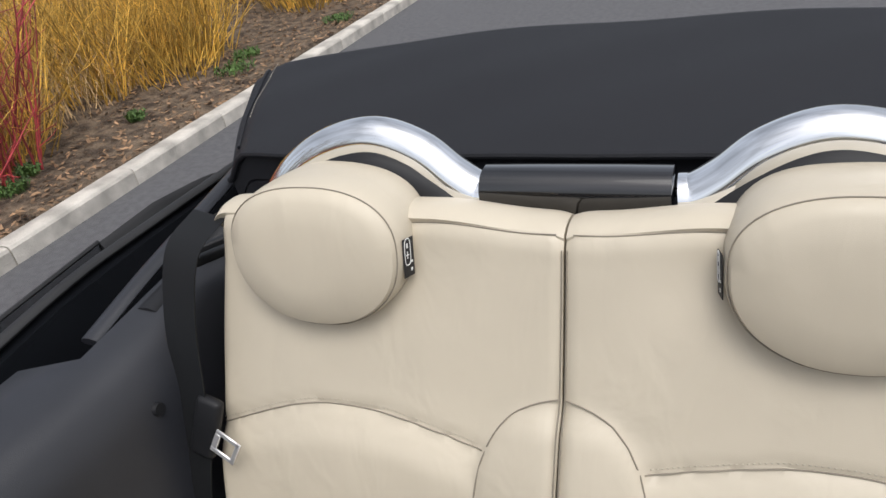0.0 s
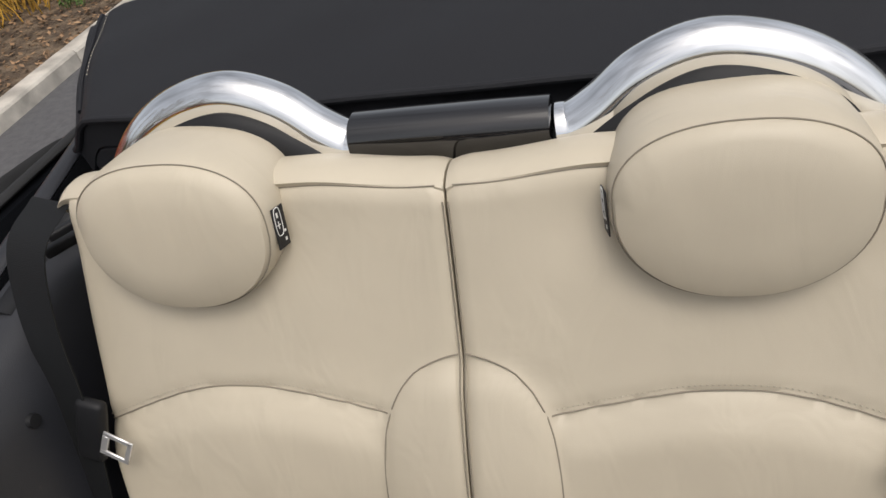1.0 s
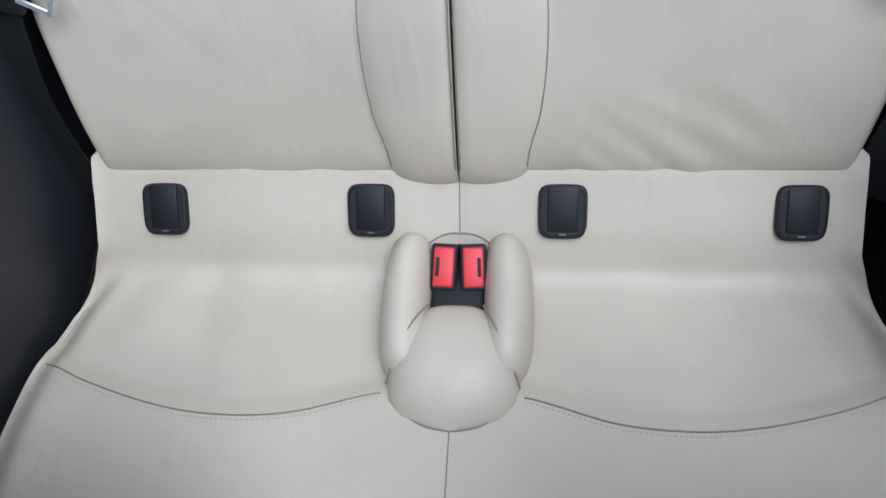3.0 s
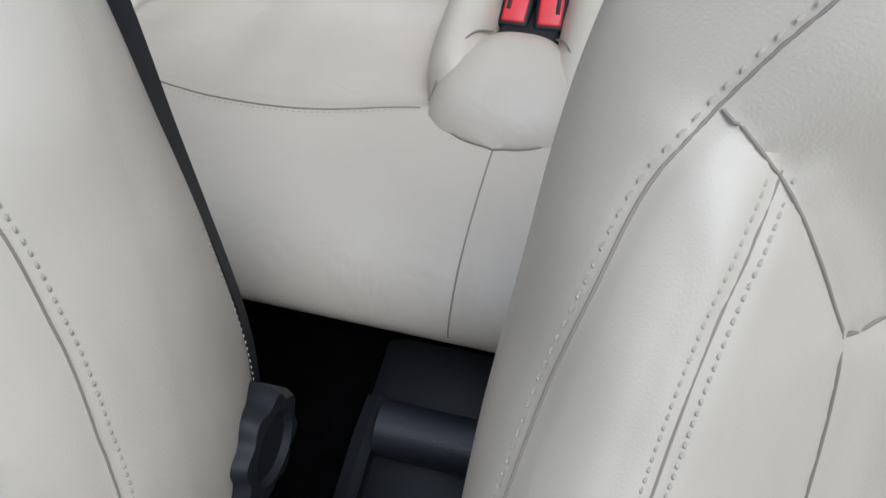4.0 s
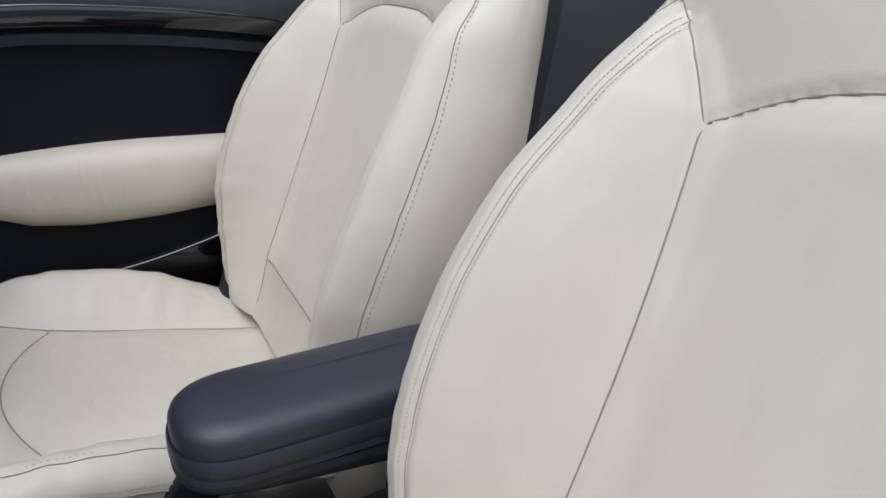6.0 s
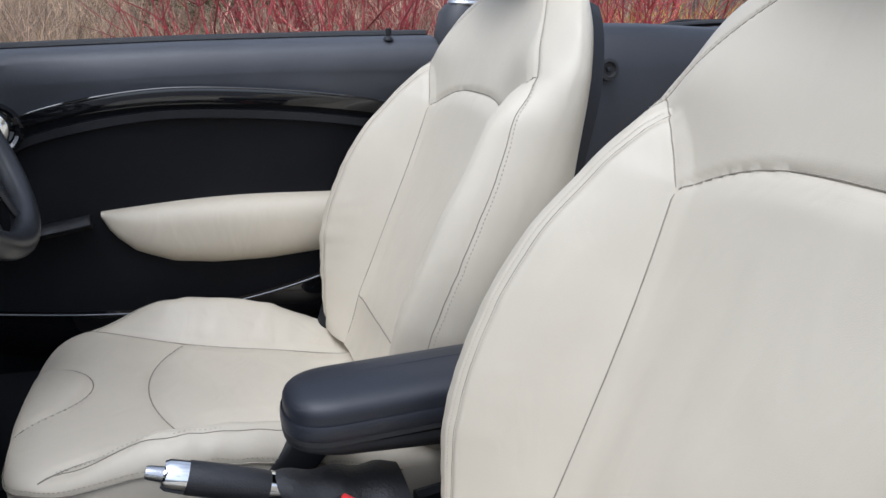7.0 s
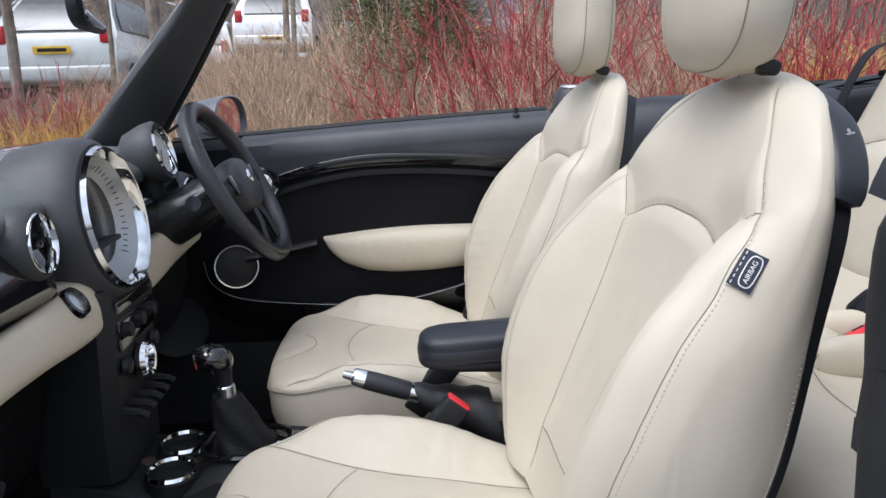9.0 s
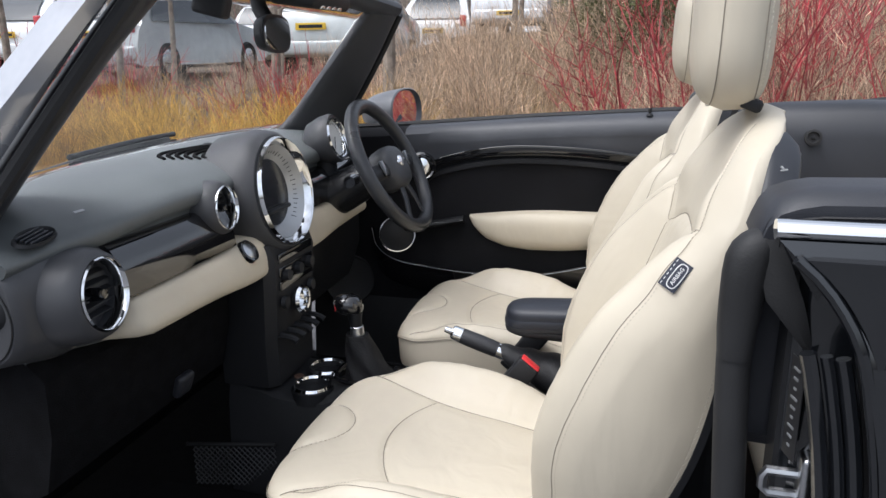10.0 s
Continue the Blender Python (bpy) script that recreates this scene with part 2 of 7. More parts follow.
def stitches(path, normal_at, gap=0.0075, length=0.0048, width=0.0016, bm=None):
    """A row of short thread dashes along path, lying on the surface."""
    bm = bm or bmesh.new()
    pts = [Vector(p) for p in path]
    run = [0.0]
    for a, b in zip(pts, pts[1:]):
        run.append(run[-1] + (b - a).length)
    s = gap / 2
    while s < run[-1]:
        i = max(k for k in range(len(run) - 1) if run[k] <= s)
        t = (s - run[i]) / max(run[i + 1] - run[i], 1e-6)
        p = pts[i].lerp(pts[i + 1], t)
        d = (pts[i + 1] - pts[i]).normalized()
        nrm = Vector(normal_at(i, t)).normalized()
        side = d.cross(nrm).normalized()
        vs = []
        for along, wide, high in ((-1, 0, -0.5), (-0.55, 1, 0.2), (-0.55, -1, 0.2), (0.55, 1, 0.2), (0.55, -1, 0.2), (1, 0, -0.5), (0, 0, 0.9)):
            vs.append(bm.verts.new(p + d * (along * length / 2) + side * (wide * width / 2) + nrm * (high * width / 2)))
        a, b, c, e, f, g, h = vs
        for tri in ((a, b, h), (a, h, c), (b, e, h), (c, h, f), (e, g, h), (f, h, g)):
            bm.faces.new(tri)
        s += gap
    return bm


def text_mesh(words, size, depth=0.0004):
    cu = bpy.data.curves.new("words", "FONT")
    cu.body, cu.size, cu.extrude, cu.align_x, cu.align_y = words, size, depth, "CENTER", "CENTER"
    ob = new("words", cu)
    dg = bpy.context.evaluated_depsgraph_get()
    me = bpy.data.meshes.new_from_object(ob.evaluated_get(dg))
    bpy.data.objects.remove(ob)
    bm = bmesh.new()
    bm.from_mesh(me)
    return bm


def frame_at(origin, x_axis, z_axis):
    """A pose whose x axis and z axis are as given."""
    z = Vector(z_axis).normalized()
    x = (Vector(x_axis) - z * Vector(x_axis).dot(z)).normalized()
    y = z.cross(x)
    m = Matrix((x, y, z)).transposed().to_4x4()
    m.translation = origin
    return m


def sgnpow(v, e):
    return math.copysign(abs(v) ** e, v)


# ---- front seats ----
LEAN = radians(21)
SW = [(-0.06, 0.215), (-0.03, 0.236), (0.0, 0.25), (0.1, 0.27), (0.2, 0.278), (0.3, 0.274), (0.38, 0.266), (0.42, 0.262), (0.458, 0.256), (0.49, 0.247), (0.54, 0.222), (0.575, 0.187), (0.6, 0.146), (0.615, 0.1), (0.627, 0.045)]
SP = [(-0.06, 0.025), (0.0, 0.052), (0.1, 0.087), (0.2, 0.094), (0.3, 0.082), (0.38, 0.054), (0.45, 0.036), (0.5, 0.032)]
SD = [(-0.06, 0.085), (0.0, 0.108), (0.13, 0.114), (0.22, 0.108), (0.33, 0.088), (0.42, 0.067), (0.5, 0.052), (0.55, 0.046), (0.61, 0.047), (0.627, 0.048)]
SS = [(-0.03, 0.22), (0.0, 0.238), (0.1, 0.257), (0.2, 0.265), (0.286, 0.26), (0.362, 0.249), (0.406, 0.239), (0.439, 0.229), (0.46, 0.216), (0.477, 0.206), (0.49, 0.197), (0.51, 0.182), (0.54, 0.157), (0.575, 0.12), (0.6, 0.09)]
S_IN = [(-0.04, 0.12), (0.03, 0.128), (0.1, 0.13), (0.2, 0.134), (0.3, 0.145), (0.385, 0.158), (0.4, 0.166), (0.42, 0.178), (0.44, 0.192), (0.45, 0.202), (0.456, 0.209), (0.46, 0.216)]
SC = [(-0.03, 0.182), (0.0, 0.19), (0.1, 0.208), (0.2, 0.218), (0.3, 0.216), (0.36, 0.211), (0.4, 0.206), (0.447, 0.195)]


def step(a, b, x):
    t = min(1.0, max(0.0, (x - a) / (b - a)))
    return t * t * (3 - 2 * t)


def side_seam(h):
    return smoothed(h, SS)


def crest(h):
    return smoothed(h, SC)


def arch_h(a):
    return 0.385 + 0.042 * (1 - min(1, (a / 0.158) ** 3))


def groove(d, wide=0.0045):
    return math.exp(-((d / wide) ** 2))


def back_off(s, h, worn=0.0):
    """How far the backrest's face stands before its plane; worn flattens the bolster on the low side."""
    w, a = smoothed(h, SW), abs(s)
    s_in, arch = smoothed(min(h, 0.459), S_IN), arch_h(a)
    pad = step(0.375, 0.5, h)
    off = smoothed(h, SP) * (1 - worn * step(0.0, -0.1, s) * step(0.42, 0.3, h)) * step(s_in - 0.02, max(w - 0.05, s_in + 0.03), a) * (1 - pad) + 0.021 * step(0.06, 0.2, a) * pad * step(0.62, 0.46, h)
    off -= 0.006 * (1 - step(0.1, s_in, a)) * step(0.0, 0.12, h) * (1 - pad)
    if a < 0.158:
        off += 0.006 * step(0.0, 0.03, arch - h) * step(0.0, 0.05, 0.158 - a) * step(-0.02, 0.05, h)
        off -= 0.0035 * groove(h - arch)
    if h < 0.457:
        off -= 0.0035 * groove(min(a - s_in, 0.05) if h < 0.44 else max(abs(a - s_in) * 0.5, 0) + abs(h - 0.45) * 0.3)
    if h < 0.447:
        off -= 0.0016 * groove(a - crest(h), 0.003) - 0.0012 * groove(abs(a - crest(h)) - 0.008, 0.004)
    off -= 0.0022 * groove(a - side_seam(h), 0.0035)
    bol = step(s_in + 0.01, s_in + 0.04, a)
    off += 0.0021 * noise.noise((s * 24 + 3, h * 7 + s * 5, 1.0)) * (1 - bol) * step(0.44, 0.3, h) + (0.0012 + 0.004 * worn) * noise.noise((s * 16, h * 45 + s * 30, 4.0)) * bol * step(0.42, 0.1, h)
    off -= 0.024 * step(0.54, 0.64, h) ** 2
    wide = 0.042 + 0.034 * step(0.4, 0.5, h)
    edge = min(1.0, max(0.0, a - (w - wide)) / wide)
    if edge > 0:
        off -= (0.075 - 0.03 * step(0.36, 0.48, h) - 0.022 * step(0.48, 0.57, h)) * (0.55 * edge**1.6 + 0.45 * (1 - math.sqrt(max(0.0, 1 - edge**2))))
    return off


def back_pt(s, h, lift=0.0, worn=0.0):
    o = back_off(s, h, worn) + lift
    return Vector((s, 0.035 - math.sin(LEAN) * h + math.cos(LEAN) * o, 0.5 + math.cos(LEAN) * h + math.sin(LEAN) * o))


def plane_pt(s, h, o):
    return Vector((s, 0.035 - math.sin(LEAN) * h + math.cos(LEAN) * o, 0.5 + math.cos(LEAN) * h + math.sin(LEAN) * o))


def head_pt(s, h, o):
    """A place on the headrest, which stands more upright than the backrest."""
    k, up = h - 0.602, radians(7)
    return plane_pt(s, 0.602, 0.0) + Vector((0, math.cos(up) * o - math.sin(up) * k, math.sin(up) * o + math.cos(up) * k))


def front_seat(xc, knob, tag):
    root = thing("bucket_seat", "cream leather front car seat with stitched bolsters, standing on black carpet", "car seat", "front seats")
    root.location = (xc, 0, 0)
    worn = 0.0 if tag else 0.3

    def skin_at(s, h, lift=0.0):
        return back_pt(s, h, lift, worn)

    # backrest
    rings = []
    for k in range(141):
        h = -0.06 + 0.687 * k / 140
        w, d = smoothed(h, SW), smoothed(h, SD)
        front = [skin_at(w * math.sin(math.pi / 2 * (-1 + 2 * i / 180)) * 0.9999, h) for i in range(181)]
        e = back_off(w * 0.9999, h, worn)
        side = [plane_pt(w + g, h, e + (-d - e) * t) for g, t in ((0.001, 0.1), (0.001, 0.25), (0.0, 0.4), (-0.003, 0.55), (-0.008, 0.7), (-0.013, 0.85), (-0.019, 0.97))]
        rear = [plane_pt(max(w - 0.02, 0.02) * c, h, -d - 0.01 * (1 - abs(c))) for c in (0.97, 0.6, 0.2, -0.2, -0.6, -0.97)]
        e = back_off(-w * 0.9999, h, worn)
        near = [plane_pt(-w - g, h, e + (-d - e) * t) for g, t in ((-0.019, 0.97), (-0.013, 0.85), (-0.008, 0.7), (-0.003, 0.55), (0.0, 0.4), (0.001, 0.25), (0.001, 0.1))]
        rings.append(front + side + rear + near)
    part("backrest", loft(rings), CREAM, root)
    rings = []
    for k in range(33):
        h = -0.04 + 0.625 * k / 32
        w, d = max(smoothed(h, SW) - 0.0225, 0.03), smoothed(h, SD) - 0.004
        ring = [plane_pt(w * c, h, -d - 0.006 - 0.014 * step(0.3, 0.5, h) - (0.012 + 0.012 * step(0.3, 0.5, h)) * (1 - abs(c) ** 4)) for c in np.linspace(-1, 1, 17)]
        deep = 0.006 + 0.014 * step(0.3, 0.5, h)
        ring = [plane_pt(-w - 0.008, h, -d + 0.004), plane_pt(-w - 0.006, h, -d - deep)] + ring[1:-1] + [plane_pt(w + 0.006, h, -d - deep), plane_pt(w + 0.004, h, -d + 0.004)]
        rings.append(ring)
    part("back_panel", loft(rings), DARK, root, "black hard back panel")
    # seams of the backrest, their tubes coloured like the shadow in the crease
    edge = [(-0.03 + 0.475 * k / 90) for k in range(91)]
    tall = np.linspace(-0.03, 0.598, 110)
    bm, st, pale = bmesh.new(), bmesh.new(), bmesh.new()
    for sg in (-1, 1):
        double = sg > 0
        if double:
            tube([skin_at(sg * crest(h), h, 0.0) for h in edge], 0.0006, 5, bm=bm)
            for shift in (-0.004, 0.004):
                row = [skin_at(sg * (crest(h) + shift), h, 0.0004) for h in edge]
                stitches(row, lambda i, t, sg=sg: (sg * 0.3, math.cos(LEAN), math.sin(LEAN)), gap=0.0036, length=0.0025, width=0.0011, bm=st)
        run = [skin_at(sg * smoothed(h, S_IN), h, 0.0006) for h in np.linspace(-0.04, 0.44, 60)]
        run += [skin_at(sg * a, float(np.interp(a, [q[1] for q in S_IN[-4:]], [q[0] for q in S_IN[-4:]])), 0.0006) for a in np.linspace(0.193, 0.215, 14)]
        tube(run, 0.0007, 5, bm=bm)
        tube([skin_at(sg * side_seam(h), h, 0.0003) for h in tall], 0.0007, 5, bm=bm)
        stitches([skin_at(sg * (side_seam(h) + 0.0034), h, 0.0011) for h in tall], lambda i, t, sg=sg: (sg, 0.6, 0.2), gap=0.0058, length=0.0038, width=0.0014, bm=pale if tag else st)
        row = [plane_pt(sg * (smoothed(h, SW) - 0.0115), h, -smoothed(h, SD) + 0.014) for h in tall[:100]]
        stitches(row, lambda i, t, sg=sg: (sg, 0, 0), gap=0.006, length=0.0035, width=0.0013, bm=pale)
    tube([skin_at(s, arch_h(abs(s)), 0.0009) for s in np.linspace(-0.157, 0.157, 120)], 0.0008, 5, bm=bm)
    tube([skin_at(s, 0.03, 0.0003) for s in np.linspace(-0.127, 0.127, 24)], 0.0011, 5, bm=bm)
    part("backrest_seam", bm, SEAM_SHADE, root, "sewn seam lines, dark with painted crease shadow")
    part("backrest_stitching", st, THREAD, root, "double row of grey stitching")
    part("pale_stitching", pale, THREAD_L, root, "pale cream stitching")
    # headrest
    rings = []
    for k in range(27):
        v = k / 26
        q = 2 * v - 1
        hw, hd = 0.132 * (1 - abs(q) ** 3.2) ** 0.42 + 0.002, 0.052 * (1 - abs(q) ** 3.4) ** 0.4 + 0.002
        hw *= 1 - 0.07 * (1 - v)
        h, mid = 0.602 + 0.232 * v, 0.036 + 0.012 * q
        ring = []
        for i in range(40):
            a = 2 * math.pi * i / 40
            ring.append(head_pt(hw * sgnpow(math.cos(a), 0.75), h, mid + hd * sgnpow(math.sin(a), 0.75)))
        rings.append(ring)
    head = part("headrest", loft(rings), CREAM, root)
    bm, st = bmesh.new(), bmesh.new()
    for o, sgn in ((0.06, 1), (0.006, 1)):
        loop = []
        for k in range(64):
            a = 2 * math.pi * k / 64
            q = sgnpow(math.sin(a), 0.62) * 0.97
            v = (q + 1) / 2
            hw = (0.132 * (1 - abs(q) ** 3.2) ** 0.42 + 0.002) * (1 - 0.07 * (1 - v))
            hd = 0.052 * (1 - abs(q) ** 3.4) ** 0.4 + 0.002
            mid = 0.036 + 0.012 * q
            cs = max(-1.0, min(1.0, (o + 0.012 * q - mid + 0.0) / hd))
            s = hw * (1 - abs(cs) ** (2 / 0.75)) ** (0.75 / 2) if abs(cs) < 1 else 0
            s = min(s, hw) * (1 if math.cos(a) > 0 else -1) * min(1.0, abs(math.cos(a)) * 3)
            loop.append(head_pt(s, 0.602 + 0.232 * v, o + 0.012 * q) + Vector((0.0006 if s > 0 else -0.0006, 0, 0)))
        tube(loop, 0.0009, 5, closed=True, bm=bm)
        if o > 0:
            row = [p + Vector((0.0012 if p.x > 0 else -0.0012, -0.005, 0)) for p in loop]
            stitches(row, lambda i, t, row=row: (1 if row[min(i, len(row) - 1)].x > 0 else -1, 0.2, 0), gap=0.006, length=0.0038, width=0.0014, bm=st)
    part("headrest_seam", bm, SEAM_SHADE, head)
    part("headrest_stitching", st, THREAD_L, head)
    for s in (-0.062, 0.062):
        m = frame_at(plane_pt(s, 0.62, 0.002), (1, 0, 0), (0, -math.sin(LEAN), math.cos(LEAN)))
        part("headrest_collar", rbox(0.042, 0.03, 0.018, 0.006, m=m), DARK, root, "black plastic post collar")
        bm = tube([plane_pt(s, 0.616, -0.004), plane_pt(s, 0.624, 0.0), head_pt(s, 0.638, 0.03)], 0.006, 12)
        part("headrest_post", bm, CHROME, root, "chrome headrest post")
    # cushion
    cw = [(-0.03, 0.2), (0.0, 0.225), (0.1, 0.245), (0.25, 0.262), (0.38, 0.262), (0.45, 0.252), (0.495, 0.233), (0.525, 0.202), (0.541, 0.15), (0.549, 0.08)]
    cz = [(-0.03, 0.42), (0.1, 0.43), (0.22, 0.447), (0.32, 0.459), (0.42, 0.469), (0.48, 0.471), (0.515, 0.466), (0.538, 0.454), (0.549, 0.436)]
    cb = [(-0.03, 0.1), (0.08, 0.5), (0.18, 0.9), (0.27, 1.0), (0.36, 0.85), (0.43, 0.45), (0.49, 0.1), (0.549, 0.0)]
    c_in = [(-0.03, 0.12), (0.1, 0.132), (0.25, 0.141), (0.33, 0.156), (0.4, 0.183), (0.45, 0.208), (0.49, 0.23)]

    def arch_y(s):
        return 0.325 + 0.052 * (1 - min(1, (s / 0.155) ** 2))

    def top(s, y):
        w, a = smoothed(y, cw), abs(s)
        s_in = smoothed(y, c_in)
        z = smoothed(y, cz) + 0.056 * smoothed(y, cb) * step(s_in - 0.004, max(s_in + 0.07, w - 0.03), a)
        z -= 0.005 * math.exp(-(((a - s_in) / 0.006) ** 2)) * step(0.5, 0.46, y)
        if a < s_in:
            z += 0.007 * step(0.0, 0.05, arch_y(s) - y) * step(0.0, 0.05, s_in - a) - 0.0045 * math.exp(-(((y - arch_y(s)) / 0.006) ** 2))
        e = math.hypot(s / 0.092, (y - 0.57) / 0.118)
        z += 0.008 * math.sqrt(max(0.0, 1 - e * e)) - 0.004 * math.exp(-(((e - 1) / 0.06) ** 2))
        z += 0.0016 * math.sin(s * 70 + y * 25) * step(0.3, 0.0, y) + 0.0006 * math.sin(s * 50 + y * 120 + 2 * math.sin(y * 40)) * step(s_in, s_in + 0.03, a) * step(0.42, 0.3, y)
        if not tag:
            z += 0.0032 * noise.noise((s * 28 + y * 12, y * 26, 2.0)) * step(s_in, s_in + 0.03, a) * step(0.46, 0.36, y) * step(0.05, 0.15, y)
        e = a - (w - 0.045)
        if e > 0:
            z -= (0.034 - 0.016 * step(0.4, 0.5, y)) * (1 - math.sqrt(max(0.0, 1 - min(1.0, e / 0.045) ** 2)))
        return Vector((s, y, z))

    rings = []
    for k in range(105):
        y = -0.03 + 0.579 * (1 - (1 - k / 104) ** 1.3)
        w = smoothed(y, cw)
        face = [top(w * math.sin(math.pi / 2 * (-1 + 2 * i / 110)) * 0.9999, y) for i in range(111)]
        back = y - 0.03 * step(0.4, 0.549, y)
        low = [Vector((w * c, back, 0.3)) for c in (0.97, 0.5, 0, -0.5, -0.97)]
        mid = Vector((w + 0.002, y - 0.004 * step(0.4, 0.549, y), 0.382)), Vector((-w - 0.002, y - 0.004 * step(0.4, 0.549, y), 0.382))
        rings.append(face + [mid[0]] + low + [mid[1]])
    cushion = part("cushion", loft(rings), CREAM, root)
    bm, st = bmesh.new(), bmesh.new()
    up = Vector((0, 0, 0.0011))
    for sg in (-1, 1):
        tube([top(sg * smoothed(y, c_in), y) + up for y in np.linspace(-0.02, 0.488, 60)], 0.0009, 5, bm=bm)
        edge = [top(sg * (smoothed(y, cw) - 0.024), y) + up for y in np.linspace(0.0, 0.47, 60)]
        tube([p - up * 0.6 for p in edge], 0.0006, 5, bm=bm)
        stitches([p + Vector((-sg * 0.006, 0, 0.0004)) for p in edge], lambda i, t, sg=sg: (sg * 0.4, 0, 1), gap=0.006, length=0.004, bm=st)
        rim = [top(sg * smoothed(y, cw) * 0.9999, y) + Vector((sg * 0.0012, 0.0012 * step(0.4, 0.549, y), -0.002)) for y in np.linspace(0.05, 0.5489, 90)]
        tube(rim, 0.0012, 5, bm=bm)
        stitches([p + Vector((0, 0, 0.007)) for p in rim], lambda i, t, sg=sg: (sg, 0.3, 0), gap=0.006, length=0.004, bm=st)
    tube([top(s, arch_y(s)) + up for s in np.linspace(-0.153, 0.153, 50)], 0.0009, 5, bm=bm)
    tube([top(0.092 * math.cos(q), 0.57 - 0.118 * math.sin(q)) + up for q in np.linspace(0.24, math.pi - 0.24, 50)], 0.0009, 5, bm=bm)
    part("cushion_seam", bm, SEAM_SHADE, cushion)
    part("cushion_stitching", st, THREAD_L, cushion)
    base = rbox(0.42, 0.42, 0.19, 0.02, m=pose(0, 0.23, 0.22))
    part("seat_base", base, DARK, root, "black plastic seat base")
    if knob:
        m = frame_at(plane_pt(-0.256, 0.15, -0.078), (0, 1, 0), (-1, 0, 0))
        rings = []
        for rr, z in ((0.026, -0.01), (0.036, 0.0), (0.0385, 0.006), (0.0385, 0.024), (0.035, 0.031), (0.026, 0.032), (0.023, 0.027), (0.0, 0.027)):
            ring = []
            for i in range(64):
                a = 2 * math.pi * i / 64
                lobes = 1 + 0.075 * math.cos(8 * a) if rr > 0.03 else 1
                ring.append(m @ Vector((max(rr, 0.001) * lobes * math.cos(a), max(rr, 0.001) * lobes * math.sin(a), z)))
            rings.append(ring)
        part("recline_knob", loft(rings), DARK, root, "black lobed recline knob")
    if tag:
        p0, p1 = skin_at(-side_seam(0.382) - 0.002, 0.382), skin_at(-side_seam(0.422) - 0.002, 0.422)
        q = skin_at(-(smoothed(0.402, SW) - 0.0005), 0.402)
        along, across = (p1 - p0).normalized(), ((p0 + p1) / 2 - q)
        nrm = along.cross(across).normalized()
        m = frame_at((p0 + p1) / 2 - across.normalized() * 0.012 + nrm * 0.005, along, nrm)
        tagged_ob = part("airbag_tag", rbox(0.04, 0.025, 0.0014, 0.0005, 2, m=m), mat("navy_fabric", (0.02, 0.024, 0.04), 0.7, bump=0.5, fine=900), root, "navy woven airbag tag")
        bm = text_mesh("AIRBAG", 0.0071)
        bm.transform(m @ pose(0, -0.003, 0.001))
        part("lettering", bm, WHITE, tagged_ob, smooth=0)
        ov = [m @ Vector((0.0168 * sgnpow(math.cos(a), 0.6), -0.003 + 0.0068 * sgnpow(math.sin(a), 0.6), 0.001)) for a in np.linspace(0, 2 * math.pi, 41)[:-1]]
        part("ring", tube(ov, 0.0007, 4, closed=True), WHITE, tagged_ob)
        st = stitches([m @ Vector((v, 0.009, 0.0008)) for v in np.linspace(-0.02, 0.02, 9)], lambda i, t, nrm=nrm: nrm, gap=0.0066, length=0.0046, width=0.001)
        part("sewn_edge", st, WHITE, tagged_ob)
        rings = []
        for k in range(13):
            h = 0.49 + 0.115 * k / 12
            q = 2 * k / 12 - 1
            e = (1 - abs(q) ** 4) ** 0.4 + 0.02
            rings.append([plane_pt(-max(smoothed(h, SW), 0.15) + 0.017 + 0.02 * e * sgnpow(math.cos(a), 0.5), h, -0.05 + 0.1 * (h - 0.55) + 0.022 * e * sgnpow(math.sin(a), 0.5)) for a in np.linspace(0, 2 * math.pi, 25)[:-1]])
        lever = part("fold_lever", loft(rings), GREYTRIM, root, "charcoal seat folding lever")
        m = frame_at(plane_pt(-0.204, 0.565, -0.048), (0, -1, 0.3), (-1, 0, -0.3))
        bm = rbox(0.009, 0.0022, 0.0006, 0.0002, 1, m=m)
        rbox(0.0024, 0.007, 0.0006, 0.0002, 1, m=m @ pose(-0.001, 0.003, 0, 0, 0, 25), bm=bm)
        part("symbol", bm, WHITE, lever)
    return root


front_seat(0.36, True, False)
front_seat(-0.346, False, True)


# ---- rear seat ----
XE = [(0.58, 0.485), (0.66, 0.492), (0.8, 0.503), (0.93, 0.508), (1.06, 0.5), (1.17, 0.485), (1.25, 0.47)]
ARC = [(0.0, 0.884), (0.09, 0.89), (0.16, 0.904), (0.25, 0.918), (0.35, 0.914), (0.49, 0.872), (0.52, 0.862)]
OVAL = [(0.6, 0.085), (0.665, 0.088), (0.72, 0.1), (0.8, 0.104), (0.87, 0.097), (0.908, 0.082), (0.935, 0.06), (0.949, 0.036), (0.959, 0.0)]
RB_FRONT = [(-0.84, 0.58), (-0.8, 0.6), (-0.768, 0.615), (-0.757, 0.64), (-0.772, 0.7), (-0.808, 0.79), (-0.843, 0.87), (-0.882, 0.95), (-0.921, 1.04), (-0.945, 1.1), (-0.955, 1.126), (-0.968, 1.14), (-0.99, 1.146), (-1.02, 1.14), (-1.045, 1.115), (-1.045, 1.05), (-0.98, 0.8), (-0.91, 0.6)]


def rear_profile(n=150):
    return [p for p in spline([(0, y, z) for y, z in RB_FRONT], n)]


RP = rear_profile()


